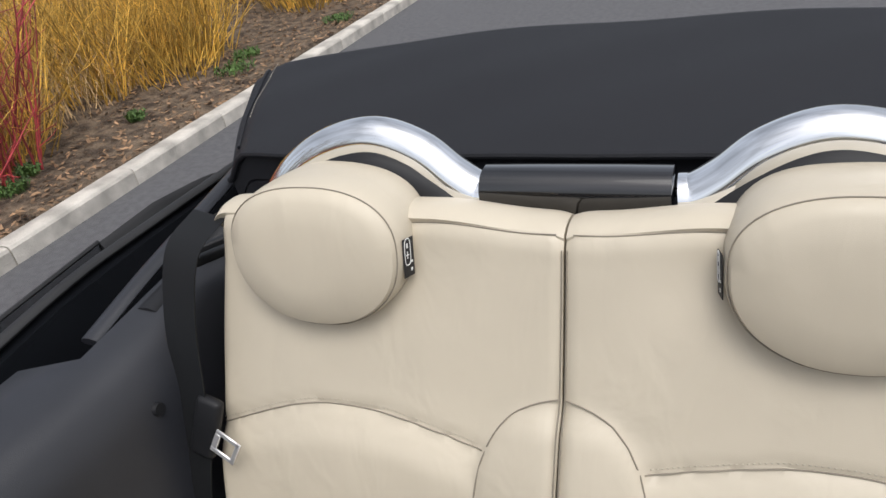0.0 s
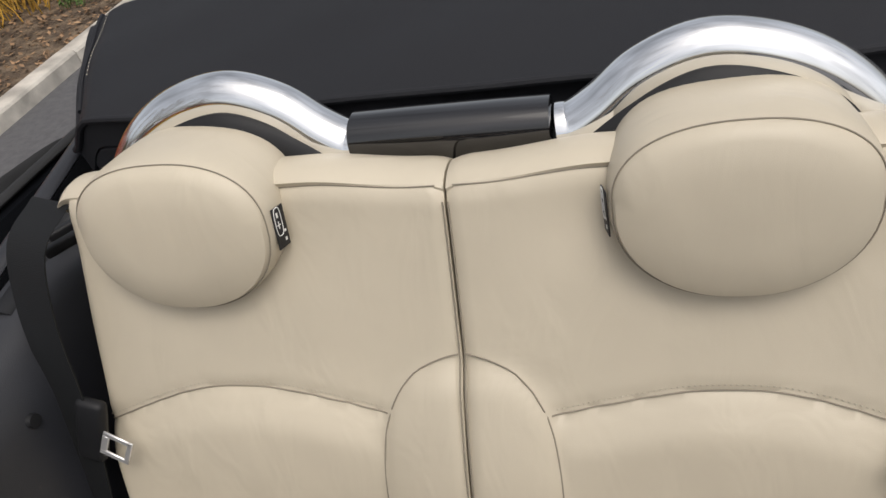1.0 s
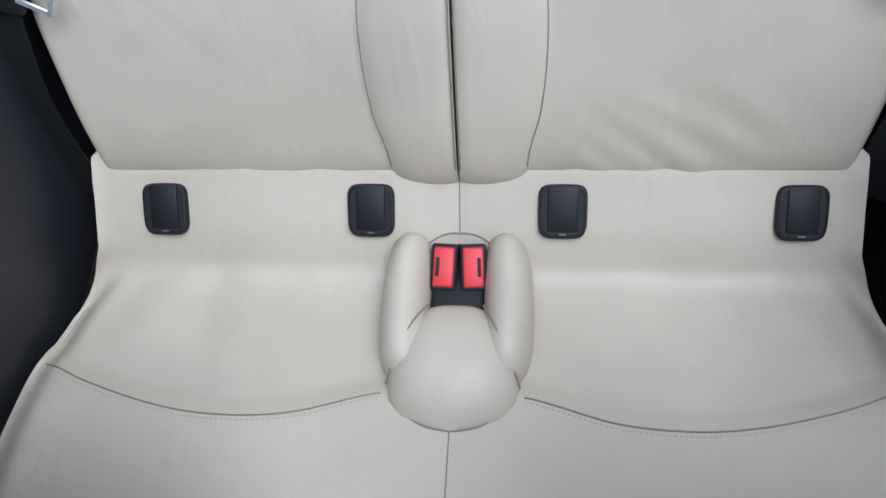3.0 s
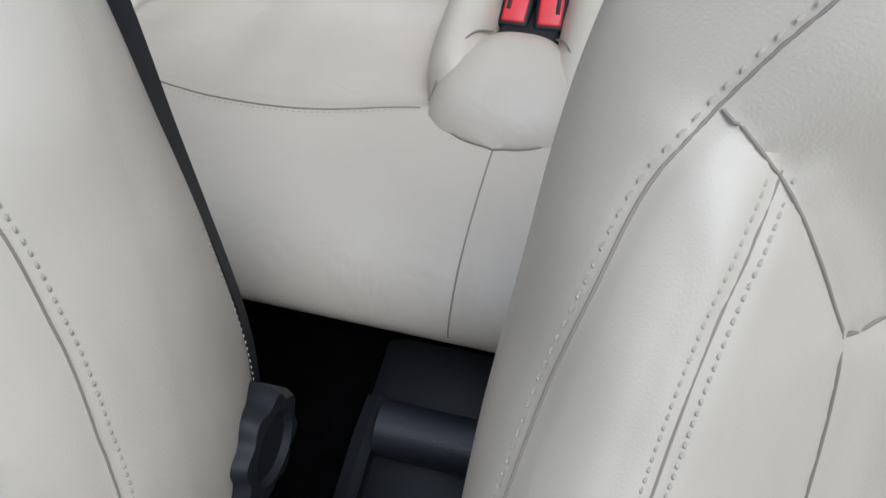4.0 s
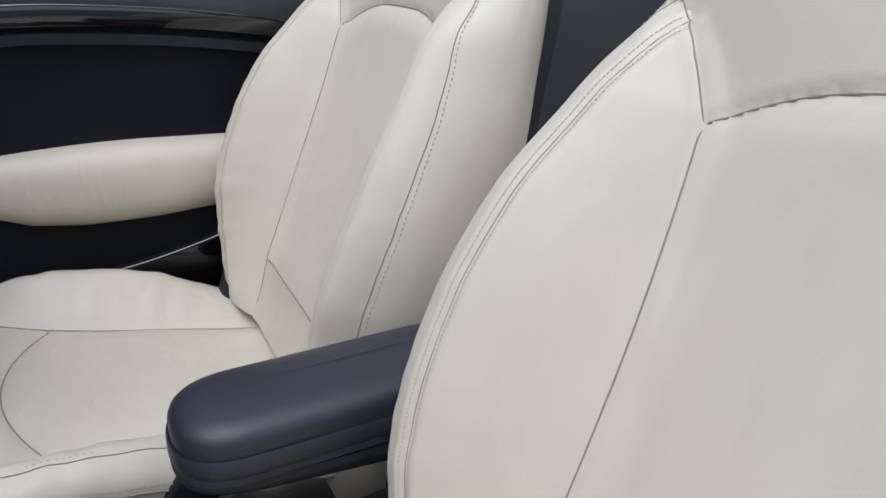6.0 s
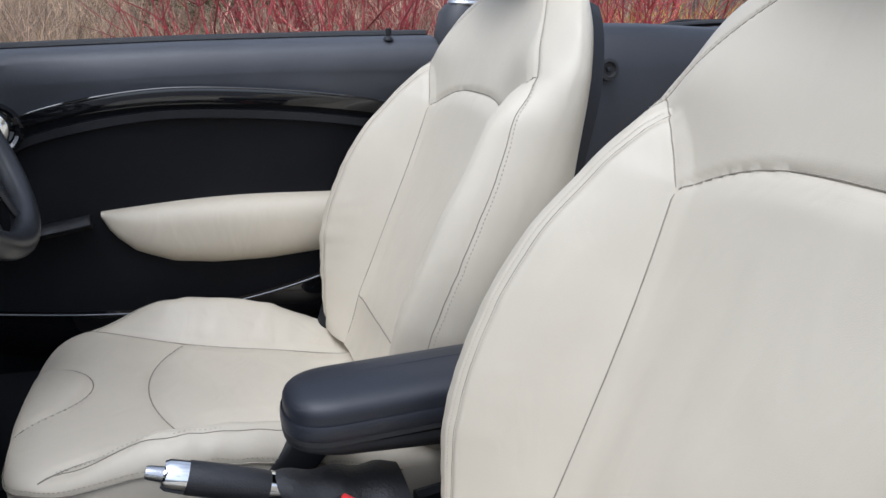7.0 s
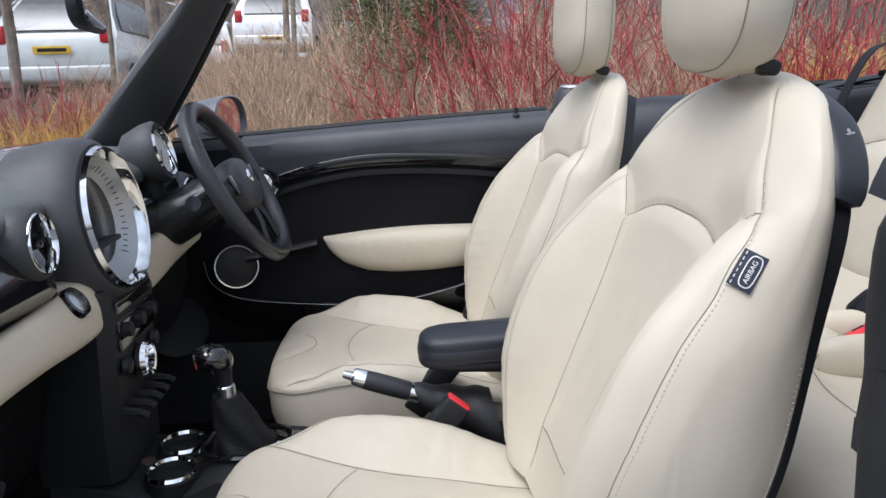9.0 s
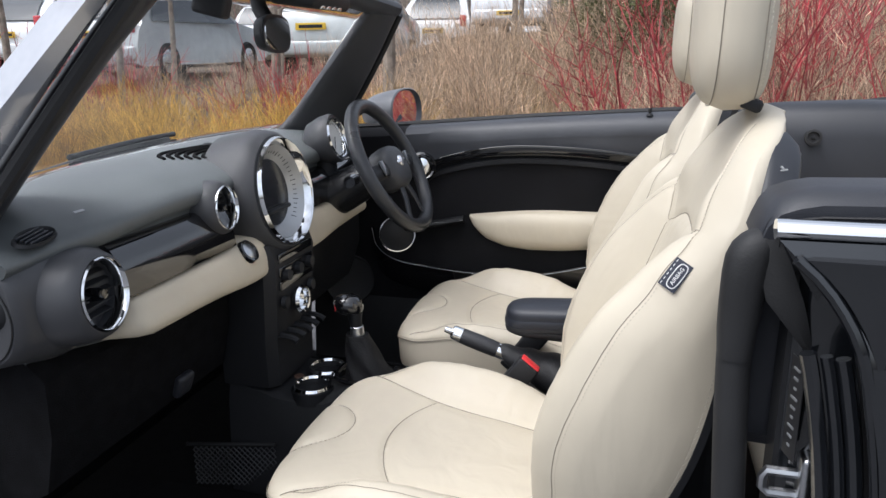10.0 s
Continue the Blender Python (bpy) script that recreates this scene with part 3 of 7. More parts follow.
def rear_pt(x, k, lift=0.0):
    """Place on the rear backrest at x for profile point k."""
    p = RP[k]
    a = abs(x)
    q, r = RP[min(k + 1, len(RP) - 1)], RP[max(k - 1, 0)]
    d = (q - r).normalized()
    nrm = Vector((0, d.z, -d.y))
    z, off = p.z, 0.0
    if p.y > -0.965 and z < 1.14 and k < 100:
        za = smoothed(a, ARC)
        ox = max(smoothed(z, OVAL), 0.0001) if z < 0.959 else 0
        under = step(0.0, 0.02, a - ox)
        off += 0.014 * step(za + 0.004, za - 0.05, z) * under - 0.004 * math.exp(-(((z - za) / 0.006) ** 2)) * (a > ox)
        off += 0.014 * step(0.96, 0.8, z) * (1 - under)
        if a < ox:
            off += 0.015 * (1 - (a / ox) ** 2) ** 0.5 * step(0.959, 0.915, z)
        off -= 0.03 * step(0.475, 0.505, a)
        crease = step(0.12, 0.16, a) * step(0.42, 0.3, a) * step(0.8, 0.7, z)
        off += 0.0026 * crease * noise.noise((a * 26 + z * 34, z * 10 - a * 6, 3.0 + (x > 0)))
        off -= 0.006 * math.exp(-((a / 0.0035) ** 2)) * step(0.62, 0.7, z)
        dx, dz = (a - 0.28) / 0.15, (z - 1.13) / 0.13
        off -= 0.012 * math.exp(-(dx * dx + dz * dz))
    out = p + nrm * (off + lift)
    return Vector((x * smoothed(z, XE) / 0.5, out.y, out.z + 0.013 * step(0.03, 0.17, a) * step(1.08, 1.138, z)))


def rear_at(x, z, lift=0.0):
    """Place on the rear backrest's face at x and height z."""
    ks = [k for k in range(12, 96) if RP[k].y > -0.968]
    k = min(ks, key=lambda k: abs(RP[k].z - z))
    j = k + 1 if RP[k].z < z else k - 1
    a, b = rear_pt(x, k, lift), rear_pt(x, j, lift)
    t = (z - RP[k].z) / (RP[j].z - RP[k].z + 1e-9)
    return a.lerp(b, max(0, min(1, t)))


rear_seat = thing("rear_bench_seat", "cream leather rear bench seat with split backrest", "car seat")
for sg, nm in ((1, "offside"), (-1, "nearside")):
    xs = [0.0015 + 0.4985 * (i / 84) ** 0.9 for i in range(85)]
    rings = []
    for i, x in enumerate(xs):
        ring = [rear_pt(sg * x, k) for k in range(len(RP))]
        e = 0.006 * math.exp(-i / 1.5) + 0.012 * math.exp(-(84 - i) / 1.5)
        mid = sum(ring, Vector()) / len(ring)
        rings.append([p + (mid - p).normalized() * e for p in ring])
    half = part("rear_backrest", loft(rings), CREAM, rear_seat)
    # Rear seams: tubes whose dark tone paints the shadow inside the fold.
    bm = bmesh.new()
    tube([rear_at(sg * x, smoothed(x, ARC), 0.0008) for x in np.linspace(0.096, 0.495, 60)], 0.0012, 5, bm=bm)
    zs = np.linspace(0.645, 0.949, 50)
    run = [rear_at(sg * (smoothed(z, OVAL) + 0.001), z, 0.0014) for z in zs] + [rear_at(sg * x, z, 0.0014) for x, z in ((0.026, 0.953), (0.015, 0.956), (0.004, 0.958))]
    tube(run, 0.001, 5, bm=bm)
    kt = [k for k in range(len(RP)) if RP[k].z > 1.137][0]
    tube([rear_pt(sg * x, kt, 0.0005) for x in np.linspace(0.01, 0.2, 20)], 0.0009, 5, bm=bm)
    tube([rear_at(sg * 0.003, z, 0.0) for z in np.linspace(0.65, 1.122, 60)], 0.001, 5, bm=bm)
    part("backrest_seam", bm, SEAM_SHADE, half)
    st = stitches([rear_at(sg * x, smoothed(x, ARC) + 0.006, 0.0008) for x in np.linspace(0.1, 0.495, 60)], lambda i, t: (0, 1, 0.3), gap=0.006, length=0.004)
    part("backrest_stitching", st, THREAD_L, half)
    # rear headrest
    cx, cz0 = sg * 0.303 + 0.01, 1.126
    rings = []
    for v, sc, dp in ((0.0, 0.01, 0.045), (0.0, 0.45, 0.044), (0.05, 0.78, 0.04), (0.12, 0.93, 0.032), (0.2, 0.985, 0.018), (0.4, 1.0, -0.005), (0.6, 0.995, -0.04), (0.8, 0.97, -0.075), (0.95, 0.88, -0.1), (1.0, 0.6, -0.11), (1.0, 0.02, -0.112)):
        ring = []
        for i in range(56):
            a = 2 * math.pi * i / 56
            ex = 0.124 * sgnpow(math.cos(a), 0.86)
            ez = (0.08 if math.sin(a) > 0 else 0.104) * sgnpow(math.sin(a), 0.84)
            ex *= 1 - 0.1 * max(0, -math.sin(a)) ** 2
            x, z = ex * sc, ez * sc
            ring.append(Vector((cx + x, -0.946 + dp - 0.22 * z, cz0 + z + 0.1 * dp)))
        rings.append(ring)
    head = part("rear_headrest", loft(rings), CREAM, rear_seat)
    loop = []
    for i in range(64):
        a = 2 * math.pi * i / 64
        ex = 0.124 * sgnpow(math.cos(a), 0.86) * (1 - 0.1 * max(0, -math.sin(a)) ** 2)
        ez = (0.08 if math.sin(a) > 0 else 0.104) * sgnpow(math.sin(a), 0.84)
        loop.append(Vector((cx + ex * 0.962, -0.946 + 0.0262 - 0.22 * ez * 0.962, cz0 + ez * 0.962 + 0.0026)))
    part("headrest_seam", tube(loop, 0.0009, 5, closed=True), SEAM_SHADE, head)
    m = frame_at((cx - sg * 0.1255, -0.935, cz0 - 0.012), (0, -0.2, 1), (-sg, 0.25, 0))
    label = part("label", rbox(0.05, 0.02, 0.0016, 0.0006, 2, m=m), mat("black_label", (0.012, 0.012, 0.014), 0.6, bump=0.3, fine=900), head, "black headrest label with white symbols")
    ov = [m @ Vector((0.008 + 0.017 * sgnpow(math.cos(a), 0.6), 0.0025 + 0.0055 * sgnpow(math.sin(a), 0.6), 0.0012)) for a in np.linspace(0, 2 * math.pi, 33)[:-1]]
    bm = tube(ov, 0.0006, 4, closed=True)
    for sx, sy, px, py in ((0.006, 0.0025, 0.016, 0.003), (0.009, 0.0012, 0.004, 0.003), (0.0012, 0.006, 0.004, 0.003), (0.004, 0.003, -0.016, -0.004), (0.003, 0.003, -0.006, -0.005)):
        rbox(sx, sy, 0.0005, 0.0, 1, m=m @ pose(px, py, 0.0012), bm=bm)
    part("symbol", bm, WHITE, label, smooth=0)

RC = [(-0.8, 0.58), (-0.775, 0.655), (-0.75, 0.644), (-0.722, 0.615), (-0.69, 0.583), (-0.668, 0.558), (-0.645, 0.541), (-0.6, 0.539), (-0.52, 0.548), (-0.46, 0.559), (-0.39, 0.566), (-0.32, 0.562), (-0.275, 0.544), (-0.25, 0.512), (-0.262, 0.488), (-0.32, 0.475), (-0.6, 0.46), (-0.8, 0.48)]
RCP = spline([(0, y, z) for y, z in RC], 130)
CARC = [(0.0, -0.47), (0.076, -0.476), (0.2, -0.444), (0.32, -0.443), (0.45, -0.475), (0.56, -0.522)]


def cush_pt(x, k, lift=0.0):
    p = RCP[k]
    q, r = RCP[min(k + 1, len(RCP) - 1)], RCP[max(k - 1, 0)]
    d = (q - r).normalized()
    nrm = Vector((0, -d.z, d.y))
    a, off = abs(x), 0.0
    if p.z > 0.505:
        ya = smoothed(a, CARC)
        off -= 0.008 * step(ya + 0.003, ya - 0.03, p.y) * step(-0.68, -0.63, p.y)
        off += 0.0045 * noise.noise((x * 17 + p.y * 2.5, p.y * 4.5, 7.0)) * step(-0.68, -0.62, p.y) * step(-0.42, -0.5, p.y) * step(0.1, 0.25, a)
        off -= 0.003 * math.exp(-((x / 0.006) ** 2))
        off -= 0.03 * step(0.5, 0.56, a) * step(-0.68, -0.6, p.y)
    out = p + nrm * (off + lift)
    width = interp(p.y, [(-0.8, 0.87), (-0.68, 0.875), (-0.6, 0.96), (-0.5, 1.0), (-0.25, 1.0)])
    return Vector((x * width, out.y, out.z))


def cush_at(x, y, lift=0.0):
    ks = [k for k in range(14, 100)]
    k = min(ks, key=lambda k: abs(RCP[k].y - y))
    j = k + 1 if RCP[k].y < y else k - 1
    t = (y - RCP[k].y) / (RCP[j].y - RCP[k].y + 1e-9)
    return cush_pt(x, k, lift).lerp(cush_pt(x, j, lift), max(0, min(1, t)))


rings = []
for i in range(141):
    x = -0.56 + 1.12 * i / 140
    ring = [cush_pt(x, k) for k in range(len(RCP))]
    e = 0.016 * (math.exp(-i / 1.3) + math.exp(-(140 - i) / 1.3))
    mid = sum(ring, Vector()) / len(ring)
    rings.append([p + (mid - p).normalized() * e for p in ring])
bench = part("bench_cushion", loft(rings), CREAM, rear_seat)
bm, st = bmesh.new(), bmesh.new()
for sg in (-1, 1):
    tube([cush_at(sg * x, smoothed(x, CARC), 0.0004) for x in np.linspace(0.085, 0.55, 60)], 0.0012, 5, bm=bm)
    stitches([cush_at(sg * x, smoothed(x, CARC) + 0.006, 0.0005) for x in np.linspace(0.085, 0.55, 60)], lambda i, t: (0, 0, 1), gap=0.0062, length=0.004, bm=st)
tube([cush_pt(0, k, 0.0006) for k in range(9, 33)], 0.0009, 5, bm=bm)
tube([cush_pt(0, k, 0.0006) for k in range(68, 101)], 0.0009, 5, bm=bm)
part("bench_seam", bm, SEAM_SHADE, bench)
part("bench_stitching", st, THREAD_L, bench)

# buckle console on the bench
def pad_ring(y, w, top, low=0.525, n=41):
    ring = []
    for a in np.linspace(0, math.pi, n):
        ring.append(Vector((w * sgnpow(math.cos(a), 0.8), y, low + (top - low) * sgnpow(math.sin(a), 0.7))))
    return ring


part("console_pad", loft([pad_ring(*q) for q in ((-0.588, 0.034, 0.556), (-0.585, 0.043, 0.572), (-0.574, 0.053, 0.586), (-0.55, 0.065, 0.597), (-0.52, 0.077, 0.602), (-0.49, 0.082, 0.599), (-0.465, 0.079, 0.59), (-0.446, 0.068, 0.577), (-0.436, 0.05, 0.568), (-0.43, 0.025, 0.562))]), CREAM, rear_seat)
for sg in (-1, 1):
    rings = []
    for k in range(25):
        v = k / 24
        y = -0.69 + 0.2 * v
        e = (1 - abs(2 * v - 1) ** 5) ** 0.45 + 0.03
        xm = sg * (0.059 + 0.006 * math.sin(v * 3))
        rings.append([Vector((xm + 0.0305 * e * math.cos(a), y, 0.543 + (0.066 - 0.012 * v if math.sin(a) > 0 else 0.02) * e * sgnpow(math.sin(a), 0.85))) for a in np.linspace(0, 2 * math.pi, 33)[:-1]])
    part("console_roll", loft(rings), CREAM, rear_seat)
    run = spline([(sg * 0.034, -0.584, 0.575), (sg * 0.048, -0.55, 0.597), (sg * 0.065, -0.518, 0.588), (sg * 0.08, -0.485, 0.558)], 16)
    part("console_seam", tube(run, 0.0011, 5), SEAM_SHADE, rear_seat)
foot = [Vector((0.086 * sgnpow(math.cos(a), 0.85), -0.556 + (0.13 if math.sin(a) > 0 else 0.126) * -sgnpow(math.sin(a), 0.85), 0.0)) for a in np.linspace(0, 2 * math.pi, 81)[:-1]]
part("console_seam", tube([Vector((p.x, p.y, cush_at(p.x, p.y).z + 0.001)) for p in foot], 0.0012, 5, closed=True), SEAM_SHADE, rear_seat)
part("buckle_well", rbox(0.066, 0.115, 0.05, 0.006, m=pose(-0.001, -0.625, 0.54)), DARK, rear_seat, "black buckle well")
for sg in (-1, 1):
    m = pose(-0.001 + sg * 0.0185, -0.641, 0.567, -28, 0, -sg * 3)
    buckle = part("belt_buckle", rbox(0.0335, 0.06, 0.03, 0.004, m=m), DARK, rear_seat, "black belt buckle")
    part("release_button", rbox(0.026, 0.051, 0.006, 0.003, m=m @ pose(0, 0, 0.014)), RED, buckle, "red release button")
    part("slot", rbox(0.0045, 0.024, 0.004, 0.001, m=m @ pose(sg * 0.0075, 0, 0.0165)), DARK, buckle)

# covers over the child-seat anchor points
for x in (0.394, 0.115, -0.131, -0.42):
    m = frame_at((x, -0.706, 0.6005), (1, 0, 0), (0, 0.66, 0.75))
    rings = []
    for e, z in ((0.97, -0.006), (1.0, 0.001), (0.985, 0.005), (0.94, 0.0075), (0.88, 0.008), (0.86, 0.0068), (0.3, 0.0066), (0.02, 0.0066)):
        rings.append([m @ Vector((0.031 * e * sgnpow(math.cos(a), 0.42) * (1 - 0.04 * math.sin(a)), 0.035 * e * sgnpow(math.sin(a), 0.42), z)) for a in np.linspace(0, 2 * math.pi, 41)[:-1]])
    cover = part("anchor_cover", loft(rings), DARK, rear_seat, "black plastic anchor point cover")
    part("flap", rbox(0.038, 0.058, 0.0045, 0.0018, 2, m=m @ pose(0, -0.004, 0.0068)), FLAP, cover)
    part("thumb_notch", rbox(0.009, 0.0022, 0.001, 0.0003, 1, m=m @ pose(0, 0.0285, 0.0082)), DULL, cover, "worn bright notch")


# ---- roll bar and folded roof ----
roll = thing("roll_bar", "polished chrome roll hoops joined by gloss black bar behind rear seat", "roll bar")
for sg in (-1, 1):
    run = spline([(sg * x, -1.06 - 0.1 * (z - 1.15), z - 0.012) for x, z in ((0.118, 1.147), (0.138, 1.15), (0.17, 1.171), (0.212, 1.206), (0.27, 1.226), (0.335, 1.215), (0.392, 1.184), (0.437, 1.135), (0.462, 1.07), (0.47, 0.98))], 60)
    part("hoop", tube(run, lambda t: 0.0315 + 0.0015 * math.cos(6 * t), 24), CHROME, roll, "polished chrome hoop")
    run = spline([(sg * x, -1.052 - 0.1 * (z - 1.15), z) for x, z in ((0.1, 1.105), (0.15, 1.118), (0.2, 1.15), (0.27, 1.178), (0.335, 1.168), (0.39, 1.138), (0.42, 1.08), (0.43, 1.0))], 40)
    part("hoop_lining", tube(run, 0.032, 12), DARK, roll, "black inner hoop cover")
part("centre_bar", loft([[Vector((x, -1.06 + 0.032 * e * sgnpow(math.cos(a), 0.8), 1.141 + 0.035 * e * sgnpow(math.sin(a), 0.8))) for a in np.linspace(0, 2 * math.pi, 33)[:-1]] for x, e in ((-0.112, 0.9), (-0.11, 1.0), (-0.05, 1.02), (0.05, 1.02), (0.122, 1.0), (0.124, 0.9))]), GLOSS, roll, "gloss black centre bar")
part("bar_skirt", rbox(0.25, 0.05, 0.07, 0.02, m=pose(0.005, -1.052, 1.1)), DARK, roll)

roof = thing("folded_soft_top", "black canvas folded soft top stacked behind the rear seat", "car roof")


def roof_pt(u, v, low=0.0):
    """u across from -1 to 1, v from front edge 0 to rear edge 1."""
    a = abs(u)
    half = 0.65 + 0.11 * v ** 0.9
    y = -1.155 - (0.36 + 0.12 * (1 - a * a)) * v - 0.05 * a ** 4 * (1 - v)
    z = 1.135 + 0.06 * v + 0.018 * (1 - a ** 3) + 0.012 * math.sin(v * math.pi) - 0.05 * step(0.88, 1.0, a) ** 2 * (1 - 0.6 * v) - 0.02 * step(0.93, 1.0, v) ** 2
    z += 0.0035 * math.sin(u * 9 + v * 5) * math.sin(v * 8 + u * 2) - low
    return Vector((u * half, y, z))


us = [math.sin(math.pi / 2 * q) for q in np.linspace(-1, 1, 45)]
rings = [[roof_pt(u, v) for u in us] + [roof_pt(u * 0.985, v, 0.05) for u in reversed(us)] for v in np.linspace(0, 1, 26)]
part("top_layer", loft(rings), FABRIC, roof, "black canvas top layer")
rings = [[roof_pt(u * 0.96, v * 0.97, 0.055) for u in us] + [roof_pt(u * 0.94, v * 0.97, 0.2) for u in reversed(us)] for v in np.linspace(0, 1, 16)]
part("folded_layers", loft(rings), FABRIC, roof)
bm = tube([roof_pt(u, 0.006) + Vector((0, 0.004, -0.004)) for u in us], 0.006, 8)
part("front_hem", bm, FABRIC, roof)
for sg in (-1, 1):
    bm = tube([roof_pt(sg * 0.965, v) + Vector((0, 0, 0.002)) for v in np.linspace(0.15, 1, 30)], 0.0045, 6)
    part("side_hem", bm, FABRIC, roof)
    st = stitches([roof_pt(sg * 0.935, v) + Vector((0, 0, 0.0025)) for v in np.linspace(0.3, 1, 40)], lambda i, t: (0, 0, 1), gap=0.01, length=0.006)
    part("hem_stitching", st, THREAD, roof)

# ---- body shell ----
body = thing("convertible_car_body", "gloss black convertible car body with the roof folded down", "car")


def shut_edge(z):
    return smoothed(z, [(0.3, -0.262), (0.5, -0.283), (0.65, -0.282), (0.75, -0.272), (0.827, -0.259), (0.895, -0.241), (0.944, -0.211), (0.976, -0.177), (0.99, -0.165)])


def side_ring(y, sg, zt, xo, lean=0.0):
    skin = [(xo + interp(z, [(0.36, -0.02), (zt - 0.48, 0.005), (zt - 0.3, 0.024), (zt - 0.2, 0.026), (zt - 0.1, 0.012), (zt - 0.02, -0.014)]), z) for z in np.linspace(zt - 0.02, 0.36, 32)]
    pts = [(xo - 0.045, zt - 0.008), (xo - 0.02, zt)] + skin + [(xo - 0.06, 0.3), (xo - 0.1, 0.32), (xo - 0.09, 0.6), (xo - 0.07, zt - 0.12)]
    return [Vector((sg * x, y + lean * (shut_edge(z) + 0.165), z)) for x, z in pts]


for sg in (-1, 1):
    ys = (-0.165, -0.172, -0.19, -0.22, -0.3, -0.5, -0.7, -0.9, -1.1, -1.3, -1.5, -1.7, -1.9)
    lift = 0.025 if sg < 0 else 0.0
    rings = [side_ring(y, sg, 0.958 + lift + (0.065 - lift) * step(-0.25, -1.0, y), interp(y, [(-1.95, 0.72), (-1.6, 0.8), (-1.0, 0.83), (-0.2, 0.815)]), step(-0.6, -0.22, y)) for y in ys]
    part("quarter_panel", loft(rings, caps=False), PAINT, body, "gloss black rear quarter panel")
    run = [Vector((sg * (interp(y, [(-1.95, 0.72), (-1.6, 0.8), (-1.0, 0.83), (-0.2, 0.815)]) - 0.03), y, 0.966 + lift + (0.065 - lift) * step(-0.25, -1.0, y))) for y in np.linspace(-0.168, -1.6, 40)]
    if sg < 0:
        part("belt_strip", tube(run, 0.012, 10, flat=0.85), CHROME, body, "chrome belt line strip")
    else:
        part("belt_strip", tube(run, 0.012, 10, flat=0.6), RUBBER, body, "black rubber belt line seal")
    sill = [Vector((sg * x, 0, z)) for x, z in ((0.82, 0.11), (0.83, 0.32), (0.8, 0.365), (0.72, 0.375), (0.68, 0.36), (0.66, 0.11))]
    part("sill", loft([[p + Vector((0, y, 0)) for p in sill] for y in (-0.21, 0.2, 0.6, 1.0)]), PAINT if sg < 0 else RUBBER, body)
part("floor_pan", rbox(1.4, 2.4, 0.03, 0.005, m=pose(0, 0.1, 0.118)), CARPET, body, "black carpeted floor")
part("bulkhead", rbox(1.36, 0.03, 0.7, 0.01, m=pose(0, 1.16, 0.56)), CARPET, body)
part("rear_bulkhead", rbox(1.3, 0.03, 0.75, 0.01, m=pose(0, -1.13, 0.68)), DARK, body)
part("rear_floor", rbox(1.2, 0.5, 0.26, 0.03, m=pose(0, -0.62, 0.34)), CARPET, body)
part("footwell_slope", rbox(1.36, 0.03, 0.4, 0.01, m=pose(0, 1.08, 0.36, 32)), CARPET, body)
part("boot_lid", loft([[Vector((x, y, z)) for x in np.linspace(-w, w, 9)] + [Vector((x, y, z - 0.3)) for x in np.linspace(w, -w, 9)] for y, z, w in ((-1.3, 1.0, 0.72), (-1.65, 0.99, 0.72), (-1.85, 0.95, 0.68), (-1.93, 0.85, 0.62))]), PAINT, body)
part("scuttle", rbox(1.3, 0.14, 0.04, 0.015, m=pose(0, 1.14, 0.905, -8)), DARK, body)
part("bonnet", loft([[Vector((x * w, y, z - 0.08 * abs(x) ** 3)) for x in np.linspace(-1, 1, 15)] + [Vector((x * w, y, 0.35)) for x in np.linspace(1, -1, 15)] for y, z, w in ((1.18, 0.9, 0.8), (1.5, 0.87, 0.8), (1.8, 0.8, 0.76), (1.97, 0.7, 0.66), (2.02, 0.55, 0.6))]), PAINT, body)

# windscreen frame
for sg in (-1, 1):
    inner = spline([(0.55, 1.01, 0.905), (0.53, 0.9, 1.03), (0.505, 0.78, 1.16), (0.475, 0.675, 1.268)], 14)
    outer = spline([(0.69, 0.885, 0.9), (0.655, 0.8, 1.02), (0.615, 0.715, 1.14), (0.572, 0.64, 1.25)], 14)
    if sg > 0:
        inner = [p - Vector((0.038 + 0.038 * step(0.99, 0.9, p.z), 0, 0)) for p in inner]
        outer = [p - Vector((0.026 + 0.012 * step(1.1, 0.9, p.z), 0, 0)) for p in outer]
    rings = []
    for a, b in zip(inner, outer):
        d = (b - a).normalized()
        mid = (a + b) / 2
        nrm = Vector((0.55, 0.75, 0.45)).normalized()
        half = (b - a).length / 2
        ring = []
        for q in np.linspace(0, 2 * math.pi, 21)[:-1]:
            p = mid + d * (half * sgnpow(math.cos(q), 0.6)) + nrm * (0.022 * sgnpow(math.sin(q), 0.7))
            ring.append(Vector((sg * p.x, p.y, p.z)))
        rings.append(ring)
    part("pillar_trim", loft(rings), GREYTRIM if sg < 0 else DARKSOFT, body, "black windscreen pillar trim")
    seal = [Vector((sg * (p.x + 0.012), p.y - 0.008, p.z)) for p in outer]
    part("pillar_seal", tube(seal, 0.011, 8), RUBBER, body)
    rings = []
    for k, b in enumerate(outer):
        t = k / 13
        far = Vector(((0.76 if sg < 0 else 0.722) - 0.125 * t, b.y + 0.0 + 0.05 * (1 - t), b.z + 0.01))
        low = far + Vector((0.0, 0.1, -0.04))
        near = b + Vector((0.018, 0.02, 0.0))
        m1 = near.lerp(far, 0.5) + Vector((-0.006, -0.02, 0.012))
        rings.append([Vector((sg * p.x, p.y, p.z)) for p in (near, m1, far, low, b + Vector((0.0, 0.08, -0.01)))])
    part("pillar_outer", loft(rings), PILLAR if sg < 0 else RUBBER, body, "glossy outer windscreen pillar")
